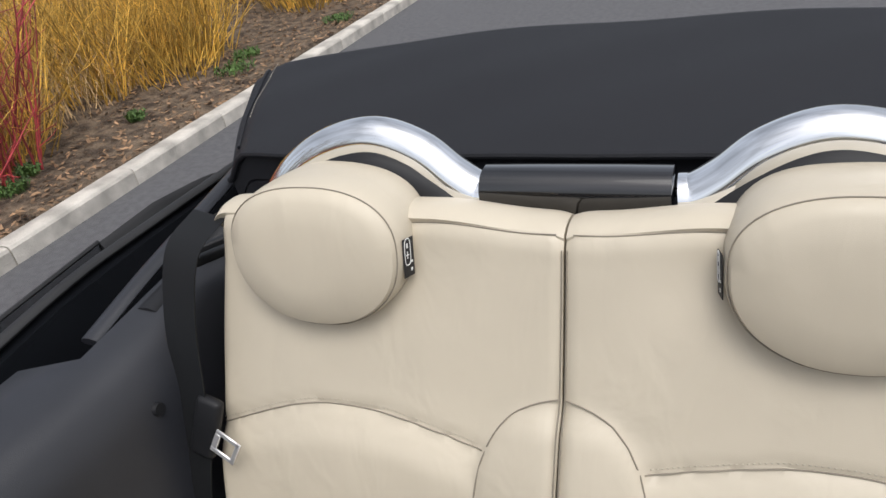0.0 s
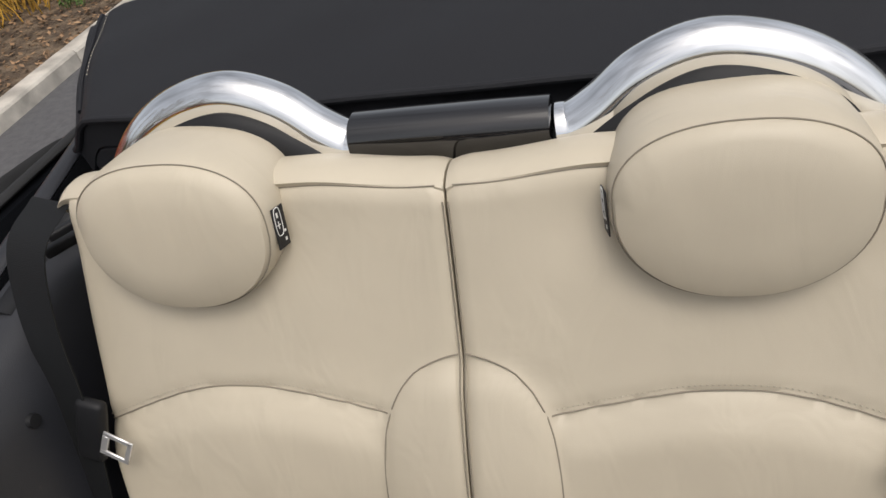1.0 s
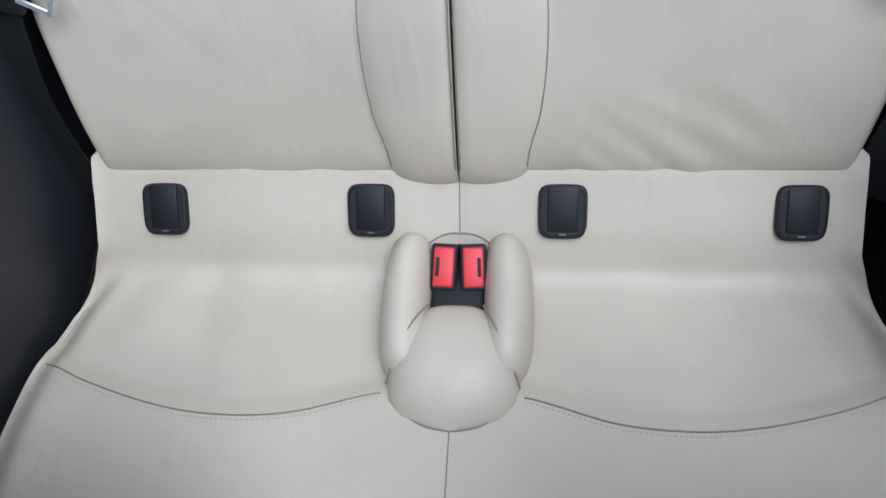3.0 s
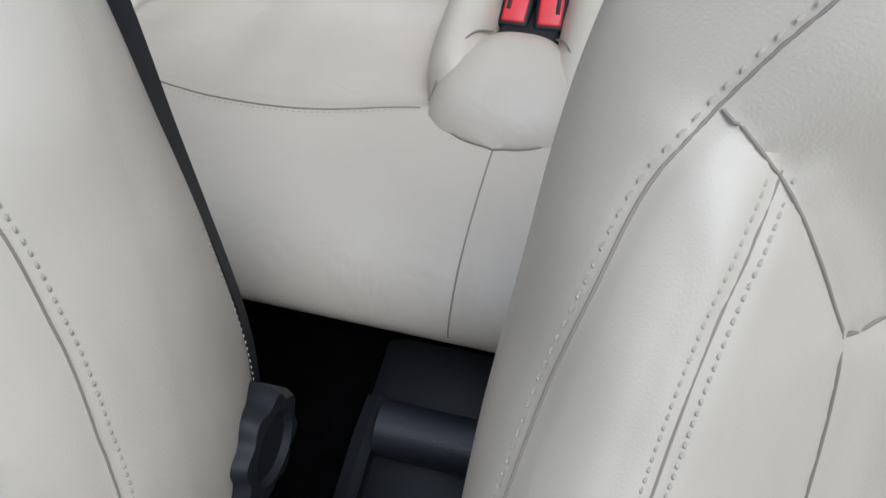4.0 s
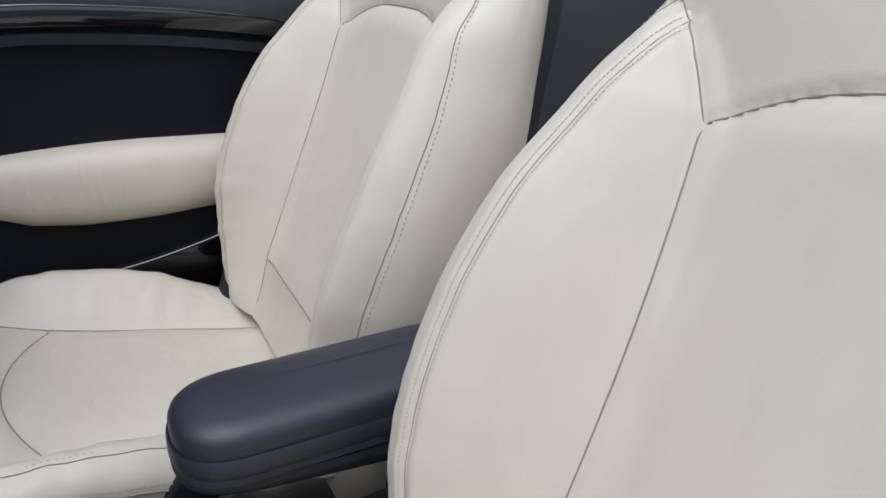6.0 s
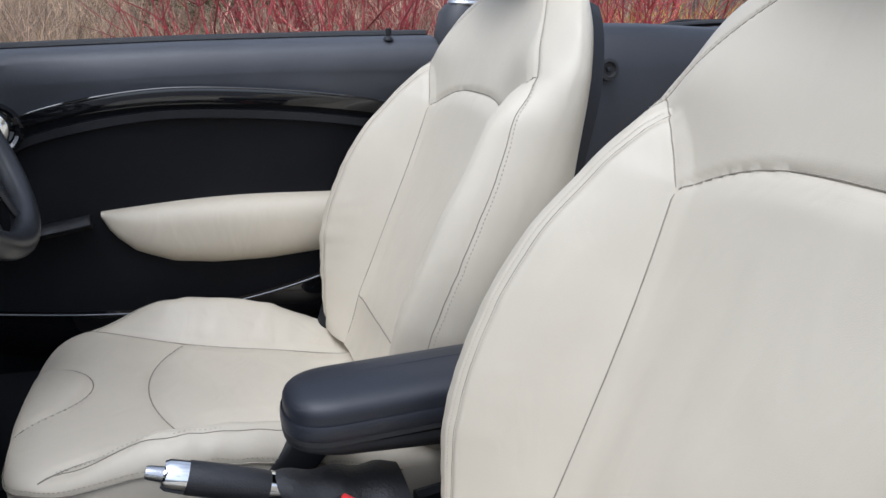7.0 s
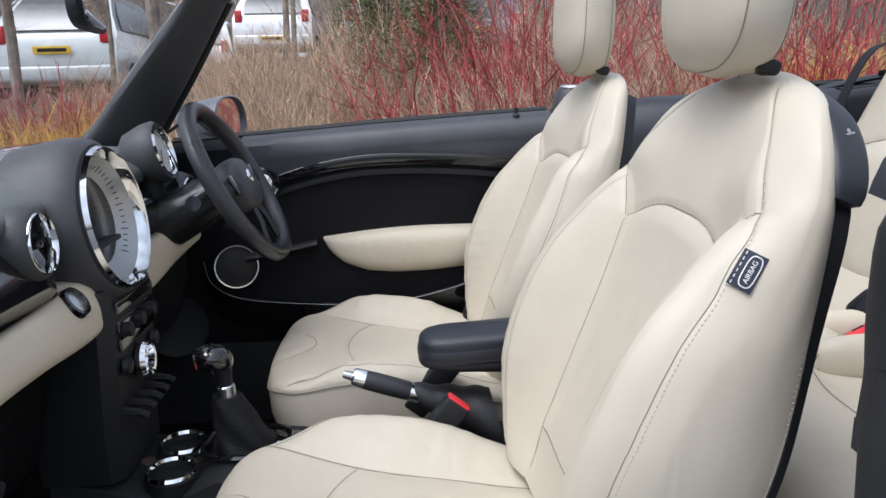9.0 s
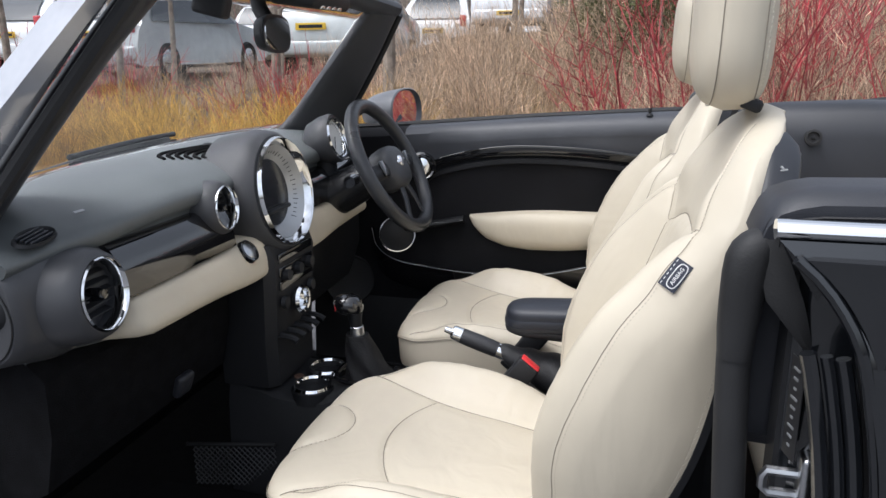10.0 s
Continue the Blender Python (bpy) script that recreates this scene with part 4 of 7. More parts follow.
head = spline([(-0.53, 0.655, 1.262), (-0.3, 0.7, 1.287), (0, 0.715, 1.295), (0.3, 0.7, 1.287), (0.53, 0.655, 1.262)], 24)
part("header_rail", tube(head, 0.045, 14, flat=0.55), DARKSOFT, body, "black windscreen header rail")
part("header_paint", tube([p + Vector((0, 0.045, 0.012)) for p in head], 0.03, 10, flat=0.5), PAINT, body)
rows = []
for v in np.linspace(0, 1, 10):
    rows.append([Vector((u * (0.58 - 0.075 * v), 1.1 - 0.33 * v - (0.1 - 0.01 * v) * u * u, 0.91 + 0.36 * v + 0.025 * (1 - u * u) * v)) for u in np.linspace(-1, 1, 21)])
pane = part("windscreen", loft(rows, closed=False), GLASS, body, "clear windscreen glass")
pane.visible_shadow = False
for sg in (-1, 1):
    band = [[Vector((sg * p.x, p.y - 0.004, p.z - 0.003)), Vector((sg * q.x, q.y - 0.004, q.z - 0.003)), Vector((sg * q.x, q.y - 0.0065, q.z - 0.005)), Vector((sg * p.x, p.y - 0.0065, p.z - 0.005))] for p, q in [(r[19].lerp(r[20], 0.3), r[20]) for r in rows]]
    part("windscreen_border", loft(band), RUBBER, body, "black printed glass border")
sol = pane.modifiers.new("thickness", "SOLIDIFY")
sol.thickness = 0.005

mirror = thing("rear_view_mirror", "black rear-view mirror hanging from the windscreen header", "mirror")
rings = []
mm = frame_at((-0.005, 0.73, 1.19), (1, 0.2, 0), (0.2, -0.95, 0.02))
for r, z in ((0.3, -0.03), (0.85, -0.022), (1.0, -0.004), (1.0, 0.004)):
    rings.append([mm @ Vector((0.108 * r * sgnpow(math.cos(a), 0.7), 0.04 * r * sgnpow(math.sin(a), 0.7), z)) for a in np.linspace(0, 2 * math.pi, 33)[:-1]])
part("housing", loft(rings), DARK, mirror)
rings = [[mm @ Vector((0.1 * r * sgnpow(math.cos(a), 0.7), 0.034 * r * sgnpow(math.sin(a), 0.7), z)) for a in np.linspace(0, 2 * math.pi, 33)[:-1]] for r, z in ((1.0, 0.0035), (0.99, 0.006))]
part("mirror_glass", loft(rings), MIRROR, mirror, "mirror glass")
part("stalk", tube(spline([(0.012, 0.755, 1.215), (0.01, 0.775, 1.25), (0.008, 0.77, 1.29)], 8), 0.017, 10), DARK, mirror)
dcam = thing("dash_camera", "small black box camera fixed to the windscreen header", "camera")
part("case", rbox(0.07, 0.06, 0.042, 0.008, m=pose(-0.225, 0.745, 1.24, 15, 0, 20)), DARK, dcam)
part("bracket", rbox(0.03, 0.03, 0.06, 0.006, m=pose(-0.23, 0.755, 1.27)), DARK, dcam)
lamp_m = thing("map_light_console", "black header console with small chrome switches", "car light")
part("case", rbox(0.2, 0.11, 0.04, 0.015, m=pose(0.03, 0.66, 1.263, 8)), DARK, lamp_m)
for k in range(4):
    part("switch", rbox(0.022, 0.012, 0.01, 0.004, m=pose(-0.02 + 0.03 * k, 0.615, 1.243, 20)), CHROME, lamp_m, "small chrome toggle")
wiper = thing("windscreen_wiper", "black windscreen wiper resting below the glass", "wiper")
part("blade", tube(spline([(-0.36, 1.11, 0.922), (-0.12, 1.13, 0.934), (0.16, 1.145, 0.936)], 14), 0.008, 6), RUBBER, wiper)
part("arm", tube(spline([(-0.2, 1.14, 0.941), (0.06, 1.16, 0.945), (0.25, 1.19, 0.94)], 10), 0.007, 6), DARK, wiper)

# ---- rear side trims, well and belts ----
for sg in (-1, 1):
    trim = thing("rear_side_trim", "charcoal rear side trim panel beside the rear bench", "car trim", "rear side trims")
    rings = []
    for y in (np.linspace(-0.215, -1.06, 26) if sg > 0 else [-0.158, -0.161, -0.168, -0.178, -0.195] + list(np.linspace(-0.215, -1.06, 26))):
        zt = interp(y, [(-1.1, 1.042), (-0.98, 1.03), (-0.85, 1.02), (-0.77, 1.014), (-0.6, 1.016), (-0.4, 1.008), (-0.215, 0.975)]) if sg > 0 else interp(y, [(-1.1, 1.0), (-0.85, 1.02), (-0.4, 1.027), (-0.21, 1.022), (-0.18, 1.014), (-0.165, 0.995), (-0.158, 0.97)])
        cut = 0.16 * step(-0.8, -0.92, y) if sg < 0 else 0.0
        xi = interp(y, [(-1.1, 0.53), (-0.8, 0.545), (-0.5, 0.575), (-0.215, 0.625)])
        low, mid = 0.28, 0.6
        if sg < 0:
            xi = max(xi, interp(y, [(-0.45, 0.57), (-0.3, 0.655), (-0.2, 0.69), (-0.15, 0.7)]))
            low, mid = interp(y, [(-0.55, 0.28), (-0.4, 0.7), (-0.15, 0.74)]), interp(y, [(-0.55, 0.6), (-0.4, 0.74), (-0.15, 0.77)])
        end = step(-0.79, -0.85, y) if sg < 0 else step(-0.755, -0.79, y)
        lim, drop = (xi + 0.035, 0.03) if sg < 0 else (0.635, 0.0)
        edge = [(0.75 - cut * 0.3, zt - 0.03), (0.72 - cut * 0.35, zt - 0.004)] if sg > 0 else [(0.75 - cut * 0.3, zt - 0.06), (0.751 - cut * 0.3, zt - 0.014), (0.742 - cut * 0.3, zt - 0.004), (0.72 - cut * 0.35, zt)]
        pts = edge + [ (0.67 - cut * 0.5, zt), (xi + 0.05 - cut * 0.2, zt - 0.008), (xi + 0.018, zt - 0.03), (xi, zt - 0.09), (xi - 0.008, zt - 0.2), (xi - 0.01, mid), (xi - 0.01, low), (xi + 0.03, low), (0.7 - cut * 0.4, max(0.5, low)), (0.72 - cut * 0.35, zt - 0.1)]
        rings.append([Vector((sg * (x + (min(x, lim) - x) * end), y, z - drop * end * (x > xi + 0.03))) for x, z in pts])
    panel = part("panel", loft(rings), GREYTRIM, trim)
    if sg < 0:
        groove_run = [r[1] + Vector((-0.0004, 0.0, -0.012)) for r in rings[5:24]]
        corner = spline([(-0.7512, -0.178, 0.962), (-0.7512, -0.18, 0.978), (-0.7512, -0.19, 0.991), groove_run[0]], 10)
        part("border_groove", tube(corner[:-1] + groove_run, 0.0016, 5), RUBBER, trim, "dark moulded border line")
    m = frame_at((sg * 0.5655, -0.475, 0.925), (0, 1, 0), (-sg, 0, 0.12))
    part("hook_bezel", revolve([(0.0, -0.004), (0.021, -0.004), (0.021, 0.004), (0.015, 0.005), (0.012, 0.0), (0.0, -0.002)], 24, m=m), RUBBER, trim, "black hook recess")
    part("hook", rbox(0.009, 0.009, 0.006, 0.002, m=m @ pose(0, 0, 0.002)), DARK, trim)
    m = frame_at((sg * 0.546, -0.8, 0.93), (0, 1, 0), (-sg, 0, 0.1))
    part("screw_cap", revolve([(0.0, 0.004), (0.009, 0.004), (0.011, -0.004)], 16, m=m), DARK, trim)
    part("well_floor", rbox(0.24, 0.9, 0.03, 0.01, m=pose(sg * 0.7, -1.27, 0.86, 0)), GREYTRIM, trim, "black hood well")
    part("rail_bracket", rbox(0.03, 0.3, 0.02, 0.006, m=pose(sg * 0.635, -0.97, 1.005, -12, 0, sg * 6)), DARK, trim)
    run = spline([(sg * 0.66, -0.83, 1.01), (sg * 0.66, -0.955, 1.036), (sg * 0.662, -1.08, 1.056), (sg * 0.672, -1.2, 1.068), (sg * 0.7, -1.34, 1.07)], 20)
    part("roof_rail", tube(run, 0.016, 10, flat=0.5), GREYTRIM, trim, "black roof linkage rail")
    run = spline([(sg * 0.615, -0.9, 1.012), (sg * 0.62, -1.0, 1.02), (sg * 0.6, -1.1, 1.05)], 12)
    part("belt_guide", tube(run, 0.022, 10, flat=0.6), DARK, trim)
    for k in range(2):
        part("vent_slot", rbox(0.014, 0.07, 0.016, 0.004, m=pose(sg * (0.545 + 0.035 * k), -1.0 - 0.05 * k, 1.06 - 0.012 * k, 0, 0, -sg * 35)), DARK, trim)
    belt = thing("rear_seat_belt", "black rear seat belt hanging with a steel tongue", "seat belt", "rear seat belts")
    path = spline([(sg * 0.510, -0.98, 1.14), (sg * 0.521, -0.92, 1.115), (sg * 0.522, -0.875, 1.04), (sg * 0.521, -0.845, 0.95), (sg * 0.518, -0.82, 0.88), (sg * 0.535, -0.78, 0.74), (sg * 0.52, -0.745, 0.58)], 36)
    rings = []
    for k, p in enumerate(path):
        w = Vector((0.75, 0.62 * sg * 0 + 0.1, 0.0)).normalized()
        wv = Vector((w.x * 0.037, -0.012, 0))
        rings.append([p - wv, p + wv, p + wv + Vector((0, 0.003, 0)), p - wv + Vector((0, 0.003, 0))])
    part("webbing", loft(rings), WEB, belt)
    m = frame_at((sg * 0.495, -0.815, 0.892), (-sg, 0.12, -0.5), (0.0, 1, 0.35)) @ Matrix.Scale(1.2, 4)
    part("tongue_grip", rbox(0.034, 0.076, 0.016, 0.007, m=m @ pose(0.004, 0.004, 0, 0, 0, 12)), DARK, belt, "black tongue grip")
    plate = bmesh.new()
    for sx, sy, px, py in ((0.006, 0.03, 0.052, 0), (0.034, 0.006, 0.037, 0.012), (0.034, 0.006, 0.037, -0.012), (0.008, 0.02, 0.024, 0)):
        rbox(sx, sy, 0.0028, 0.001, 1, m=m @ pose(px, py, 0.006), bm=plate)
    part("tongue_plate", plate, mat("bright_steel", (0.8, 0.8, 0.8), 0.35, 0.7, bump=0), belt, "steel tongue plate")

# ---- B post seen through the open passenger door ----
glass_side = thing("rear_quarter_window", "smoked rear quarter window pane standing above the belt line", "car window")
rows = []
for y in np.linspace(-0.7, -1.045, 16):
    zt = interp(y, [(-1.05, 1.04), (-0.9, 1.033), (-0.8, 1.028), (-0.7, 0.98)])
    rows.append([Vector((x, y, z)) for x, z in ((0.838, 0.94), (0.835, zt), (0.831, zt), (0.834, 0.94))])
part("pane", loft(rows), SMOKED, glass_side, "smoked glass pane")
part("pane_edge", tube([(r[1] + r[2]) / 2 for r in rows], 0.004, 6), RUBBER, glass_side)
rows = []
for y in np.linspace(-1.045, -1.42, 14):
    zt = interp(y, [(-1.42, 0.99), (-1.383, 1.014), (-1.32, 1.026), (-1.19, 1.041), (-1.045, 1.038)])
    rows.append([Vector((x, y, z)) for x, z in ((0.84, 0.94), (0.838, zt - 0.01), (0.834, zt), (0.826, zt - 0.006), (0.8, 0.94))])
part("corner_seal", loft(rows), RUBBER, glass_side, "black rubber corner seal")

post = thing("door_post", "black door post with rubber seal and steel striker", "car trim")
part("post_panel", loft([[Vector((x, y, z)) for x, y in ((-0.733, -0.2), (-0.738, -0.225), (-0.7, -0.275), (-0.695, -0.225), (-0.715, -0.195))] for z in (0.36, 0.6, 0.8, 0.94)]), DARK, post)
run = spline([(-0.737, -0.185, 0.34), (-0.736, -0.171, 0.5), (-0.735, -0.157, 0.7), (-0.735, -0.15, 0.84), (-0.735, -0.149, 0.93)], 28)
part("door_seal", tube(run, 0.0178, 14), RUBBER, post, "black rubber door seal")
rings = []
for z, e, s in ((0.84, 0.92, 0.0), (0.87, 1.04, 0.0), (0.9, 1.12, 0.001), (0.93, 1.2, 0.003), (0.95, 1.2, 0.005), (0.963, 1.08, 0.008), (0.972, 0.84, 0.011), (0.978, 0.5, 0.013), (0.979, 0.1, 0.013)):
    rings.append([Vector((-0.736 + 0.02 * e * sgnpow(math.cos(a), 0.85), -0.15 - s + 0.019 * e * sgnpow(math.sin(a), 0.85), z)) for a in np.linspace(0, 2 * math.pi, 29)[:-1]])
part("seal_cap", loft(rings), RUBBER, post, "moulded rubber seal cap")
rings = []
for t in np.linspace(0, 1, 15):
    z = 0.972 - 0.124 * t
    y0, y1 = interp(t, [(0, -0.155), (0.5, -0.172), (0.8, -0.202), (1, -0.221)]), interp(t, [(0, -0.18), (0.15, -0.19), (0.5, -0.207), (1, -0.225)])
    cx = -0.748 - 0.008 * math.sin(t * 3)
    rings.append([Vector((cx, y0, z)), Vector((cx - 0.005, (y0 + y1) / 2, z)), Vector((cx - 0.002, y1, z)), Vector((cx + 0.004, y1, z)), Vector((cx + 0.002, (y0 + y1) / 2, z)), Vector((cx + 0.006, y0, z))])
part("seal_flap", loft(rings), RUBBER, post, "soft rubber end flap")
zs = np.linspace(0.97, 0.36, 40)


def skin_out(z):
    return interp(z, [(0.36, -0.012), (0.5, 0.012), (0.7, 0.028), (0.883, 0.022), (0.963, 0.008)])


rings = []
for z in zs:
    e = shut_edge(z)
    f = min(e - 0.006, -0.21)
    rings.append([Vector((x, y, z)) for x, y in ((-0.806 - skin_out(z), e - 0.01), (-0.812, e - 0.006), (-0.798, e - 0.02), (-0.785, f - 0.022), (-0.77, f - 0.006), (-0.752, -0.212), (-0.74, -0.214), (-0.735, -0.205), (-0.735, -0.31), (-0.82, -0.32))])
part("jamb", loft(rings), PAINT, post, "gloss black door jamb")
part("post_flange", tube([Vector((-0.803 - skin_out(z), shut_edge(z) - 0.001, z)) for z in zs], 0.006, 8), PAINT, post)
part("post_flange", tube([Vector((-0.79, min(shut_edge(z) - 0.004, -0.2), z)) for z in zs[2:]], 0.004, 8), RUBBER, post)
for gap, r in ((0.028, 0.007), (0.05, 0.006), (0.075, 0.008)):
    part("jamb_rib", tube([Vector((-0.8 + 0.16 * gap - skin_out(z) * 0.6, shut_edge(z) - 0.004 + gap * 0.62, z)) for z in zs[6:]], r, 8), PAINT, post, "gloss black pressed rib")
run = [(-0.76, -0.23, 0.724), (-0.76, -0.19, 0.724), (-0.76, -0.187, 0.717), (-0.76, -0.187, 0.705), (-0.76, -0.193, 0.699), (-0.76, -0.23, 0.699)]
striker = part("striker", tube(run, 0.0055, 8), SATIN, post, "steel door striker loop")
part("striker_plate", rbox(0.03, 0.012, 0.075, 0.005, m=pose(-0.762, -0.226, 0.712)), SATIN, striker)
sticker = part("sticker", rbox(0.028, 0.001, 0.11, 0.0, 1, m=pose(-0.765, -0.2075, 0.8, 0, 0, 14)), mat("sticker_black", (0.02, 0.02, 0.022), 0.4, bump=0), post, "black and white information sticker")
bm = bmesh.new()
for k in range(9):
    rbox(0.013 - 0.004 * (k % 3), 0.0012, 0.0024, 0, 1, m=pose(-0.765, -0.2065, 0.843 - 0.0105 * k, 0, 0, 14), bm=bm)
part("print_bar", bm, SILVER, sticker, smooth=0)

# ---- driver's door ----
door = thing("driver_door", "closed driver door with black panel, cream armrest and gloss trim", "car door")


def door_x(y, z):
    """Inner face of the door card."""
    return 0.665 + 0.012 * step(0.4, 0.9, y) - 0.018 * step(0.9, 0.97, z) + 0.012 * math.sin(max(0, min(1, (z - 0.55) / 0.33)) * math.pi)


def belt_z(y):
    return interp(y, [(-0.16, 0.974), (0.0, 0.966), (0.3, 0.948), (0.6, 0.925), (1.0, 0.9)])


rings = []
for y in np.linspace(-0.165, 0.98, 40):
    zt = belt_z(y)
    ring = [Vector((0.8, y, zt - 0.03)), Vector((0.79, y, zt - 0.003)), Vector((0.755, y, zt)), Vector((0.72, y, zt - 0.002)), Vector((0.69, y, zt - 0.008)), Vector((0.672, y, zt - 0.024))]
    ring += [Vector((door_x(y, z), y, z)) for z in np.linspace(zt - 0.055, 0.4, 14)]
    ring += [Vector((0.68, y, 0.36)), Vector((0.8, y, 0.34)), Vector((0.83, y, 0.6))]
    rings.append(ring)
part("door_card", loft(rings), BLACKF, door, "black moulded door card")
part("window_seal", tube([Vector((0.752, y, belt_z(y) + 0.004)) for y in np.linspace(-0.16, 0.85, 20)], 0.012, 8, flat=0.7), RUBBER, door)
lock = part("lock_pin", revolve([(0.0, 0.02), (0.005, 0.02), (0.006, 0.014), (0.004, 0.006), (0.009, 0.002), (0.01, -0.002)], 16, m=pose(0.69, -0.068, 0.966)), DARK, door)
# gloss arc below the window line
arc = spline([(0, 0.6, 0.8), (0, 0.55, 0.828), (0, 0.45, 0.855), (0, 0.32, 0.873), (0, 0.15, 0.872), (0, 0.0, 0.86), (0, -0.14, 0.838)], 40)
rings = []
for k, p in enumerate(arc):
    hgt = interp(k / 39, [(0, 0.012), (0.1, 0.02), (0.5, 0.028), (0.9, 0.024), (1, 0.018)])
    x = door_x(p.y, p.z)
    rings.append([Vector((x + 0.006, p.y, p.z + 0.001)), Vector((x - 0.0105, p.y, p.z + 0.001)), Vector((x - 0.011, p.y, p.z - 0.0005)), Vector((x - 0.0115, p.y, p.z - hgt * 0.5)), Vector((x - 0.008, p.y, p.z - hgt)), Vector((x + 0.006, p.y, p.z - hgt))])
part("gloss_trim", loft(rings), GLOSS, door, "gloss black trim arc")
part("trim_line", tube([Vector((door_x(p.y, p.z) - 0.013, p.y, p.z + 0.001)) for p in arc[3:]], 0.0016, 6), GLOSS, door, "gloss trim edge")
rings = []
for k, p in enumerate(arc):
    x = door_x(p.y, p.z)
    rings.append([Vector((x + 0.004, p.y, p.z - 0.036)), Vector((x - 0.007, p.y, p.z - 0.038)), Vector((x - 0.006, p.y, p.z - 0.052)), Vector((x + 0.004, p.y, p.z - 0.054))])
part("inner_lip", loft(rings), DARK, door)
rings = []
for y in np.linspace(-0.164, 0.66, 36):
    zt, za = belt_z(y) - 0.006, interp(y, [(-0.16, 0.838), (-0.14, 0.84), (0.0, 0.862), (0.15, 0.874), (0.32, 0.875), (0.45, 0.857), (0.55, 0.83), (0.6, 0.802), (0.66, 0.76)])
    ring = [Vector((0.757, y, zt + 0.009)), Vector((0.722, y, zt + 0.007)), Vector((0.689, y, zt + 0.001)), Vector((0.6695, y, zt - 0.016))]
    ring += [Vector((door_x(y, z) - 0.0035, y, z)) for z in np.linspace(zt - 0.046, za, 8)]
    rings.append(ring + [Vector((0.685, y, za)), Vector((0.7, y, zt - 0.03)), Vector((0.75, y, zt - 0.01))])
part("upper_roll", loft(rings), DOORROLL, door, "soft charcoal upper door roll")
# round door handle
m = frame_at((0.658, 0.602, 0.803), (0, 1, 0), (-1, -0.25, 0.1))
part("handle_bezel", revolve([(0.0, -0.01), (0.045, -0.01), (0.045, 0.004), (0.038, 0.012), (0.032, 0.008), (0.03, -0.002), (0.0, -0.004)], 32, m=m), GLOSS, door)
part("door_handle", loft([[m @ Vector((0.024 * e * math.cos(a), 0.03 * e * math.sin(a), z)) for a in np.linspace(0, 2 * math.pi, 25)[:-1]] for e, z in ((0.9, 0.0), (1.0, 0.006), (0.9, 0.013), (0.4, 0.016))]), CHROME, door, "chrome door handle")
# armrest
rings = []
for k in range(33):
    v = k / 32
    y = 0.455 - 0.42 * v
    zt = 0.656 + 0.024 * math.sin(min(1, v * 1.4) * math.pi / 2)
    zb = interp(v, [(0, 0.645), (0.04, 0.615), (0.13, 0.582), (0.28, 0.56), (0.45, 0.553), (0.7, 0.556), (1, 0.57)])
    dp = interp(v, [(0, 0.006), (0.05, 0.025), (0.2, 0.04), (0.6, 0.048), (1, 0.046)])
    x = door_x(y, 0.62)
    zc, zh = (zt + zb) / 2, (zt - zb) / 2
    rings.append([Vector((x + 0.01 - (dp + 0.01) * max(0, math.cos(a)) ** 0.7, y, zc + zh * sgnpow(math.sin(a), 0.75))) for a in np.linspace(-math.pi / 2, math.pi / 2, 17)] + [Vector((x + 0.02, y, zt)), Vector((x + 0.02, y, zb))])
part("door_armrest", loft(rings), CREAM_TRIM, door, "cream leather door armrest")
part("armrest_front", tube(spline([(0.658, 0.47, 0.643), (0.655, 0.56, 0.625), (0.665, 0.66, 0.605)], 10), 0.024, 8, flat=0.5), DARK, door)
# speaker ring and pocket rim
m = frame_at((0.652, 0.688, 0.585), (0, 1, 0), (-1, -0.3, 0.12)) @ Matrix.Scale(1.18, 4)
part("speaker_ring", revolve([(0.047, -0.004), (0.05, 0.001), (0.049, 0.005), (0.046, 0.005), (0.044, 0.0)], 40, m=m), CHROME, door, "thin chrome speaker ring")
part("speaker_grille", revolve([(0.0, 0.0), (0.043, -0.001), (0.05, -0.006)], 40, m=m), RUBBER, door, "black speaker grille")
rim = spline([(0.655, 0.775, 0.6), (0.648, 0.755, 0.54), (0.64, 0.69, 0.502), (0.635, 0.57, 0.485), (0.632, 0.4, 0.475), (0.632, 0.25, 0.482), (0.635, 0.1, 0.515), (0.64, -0.02, 0.56)], 44)
part("pocket_line", tube(rim, 0.0011, 6), DULL, door, "thin bright pocket line")
rings = []
for p in rim:
    rings.append([p + Vector((0.05, 0, -0.1)), p + Vector((0.02, 0, -0.085)), p + Vector((0.004, 0, -0.04)), p + Vector((0.002, 0, -0.004)), p + Vector((0.012, 0, 0.002)), p + Vector((0.055, 0, -0.03))])
part("door_pocket", loft(rings), GLOSS, door, "gloss black door pocket")
m = frame_at((0.655, 0.86, 0.42), (0, 1, 0), (-1, -0.35, 0.1))
part("woofer_ring", revolve([(0.075, -0.004), (0.084, 0.004), (0.08, 0.01), (0.072, 0.006), (0.0, 0.0)], 40, m=m), RUBBER, door, "black lower speaker cover")
# outside mirror
dm = thing("door_mirror", "grey-backed black door mirror outside the driver door", "mirror")
m = frame_at((0.905, 0.745, 0.952), (1, 0.0, 0.0), (-0.2, -0.97, 0.05))
rings = []
for r, z in ((0.3, -0.135), (0.6, -0.122), (0.8, -0.085), (0.93, -0.04), (1.0, 0.0), (1.02, 0.02), (0.97, 0.024), (0.93, 0.008)):
    rings.append([m @ Vector((0.104 * r * sgnpow(math.cos(a), 0.85), 0.074 * r * sgnpow(math.sin(a), 0.85), z)) for a in np.linspace(0, 2 * math.pi, 37)[:-1]])
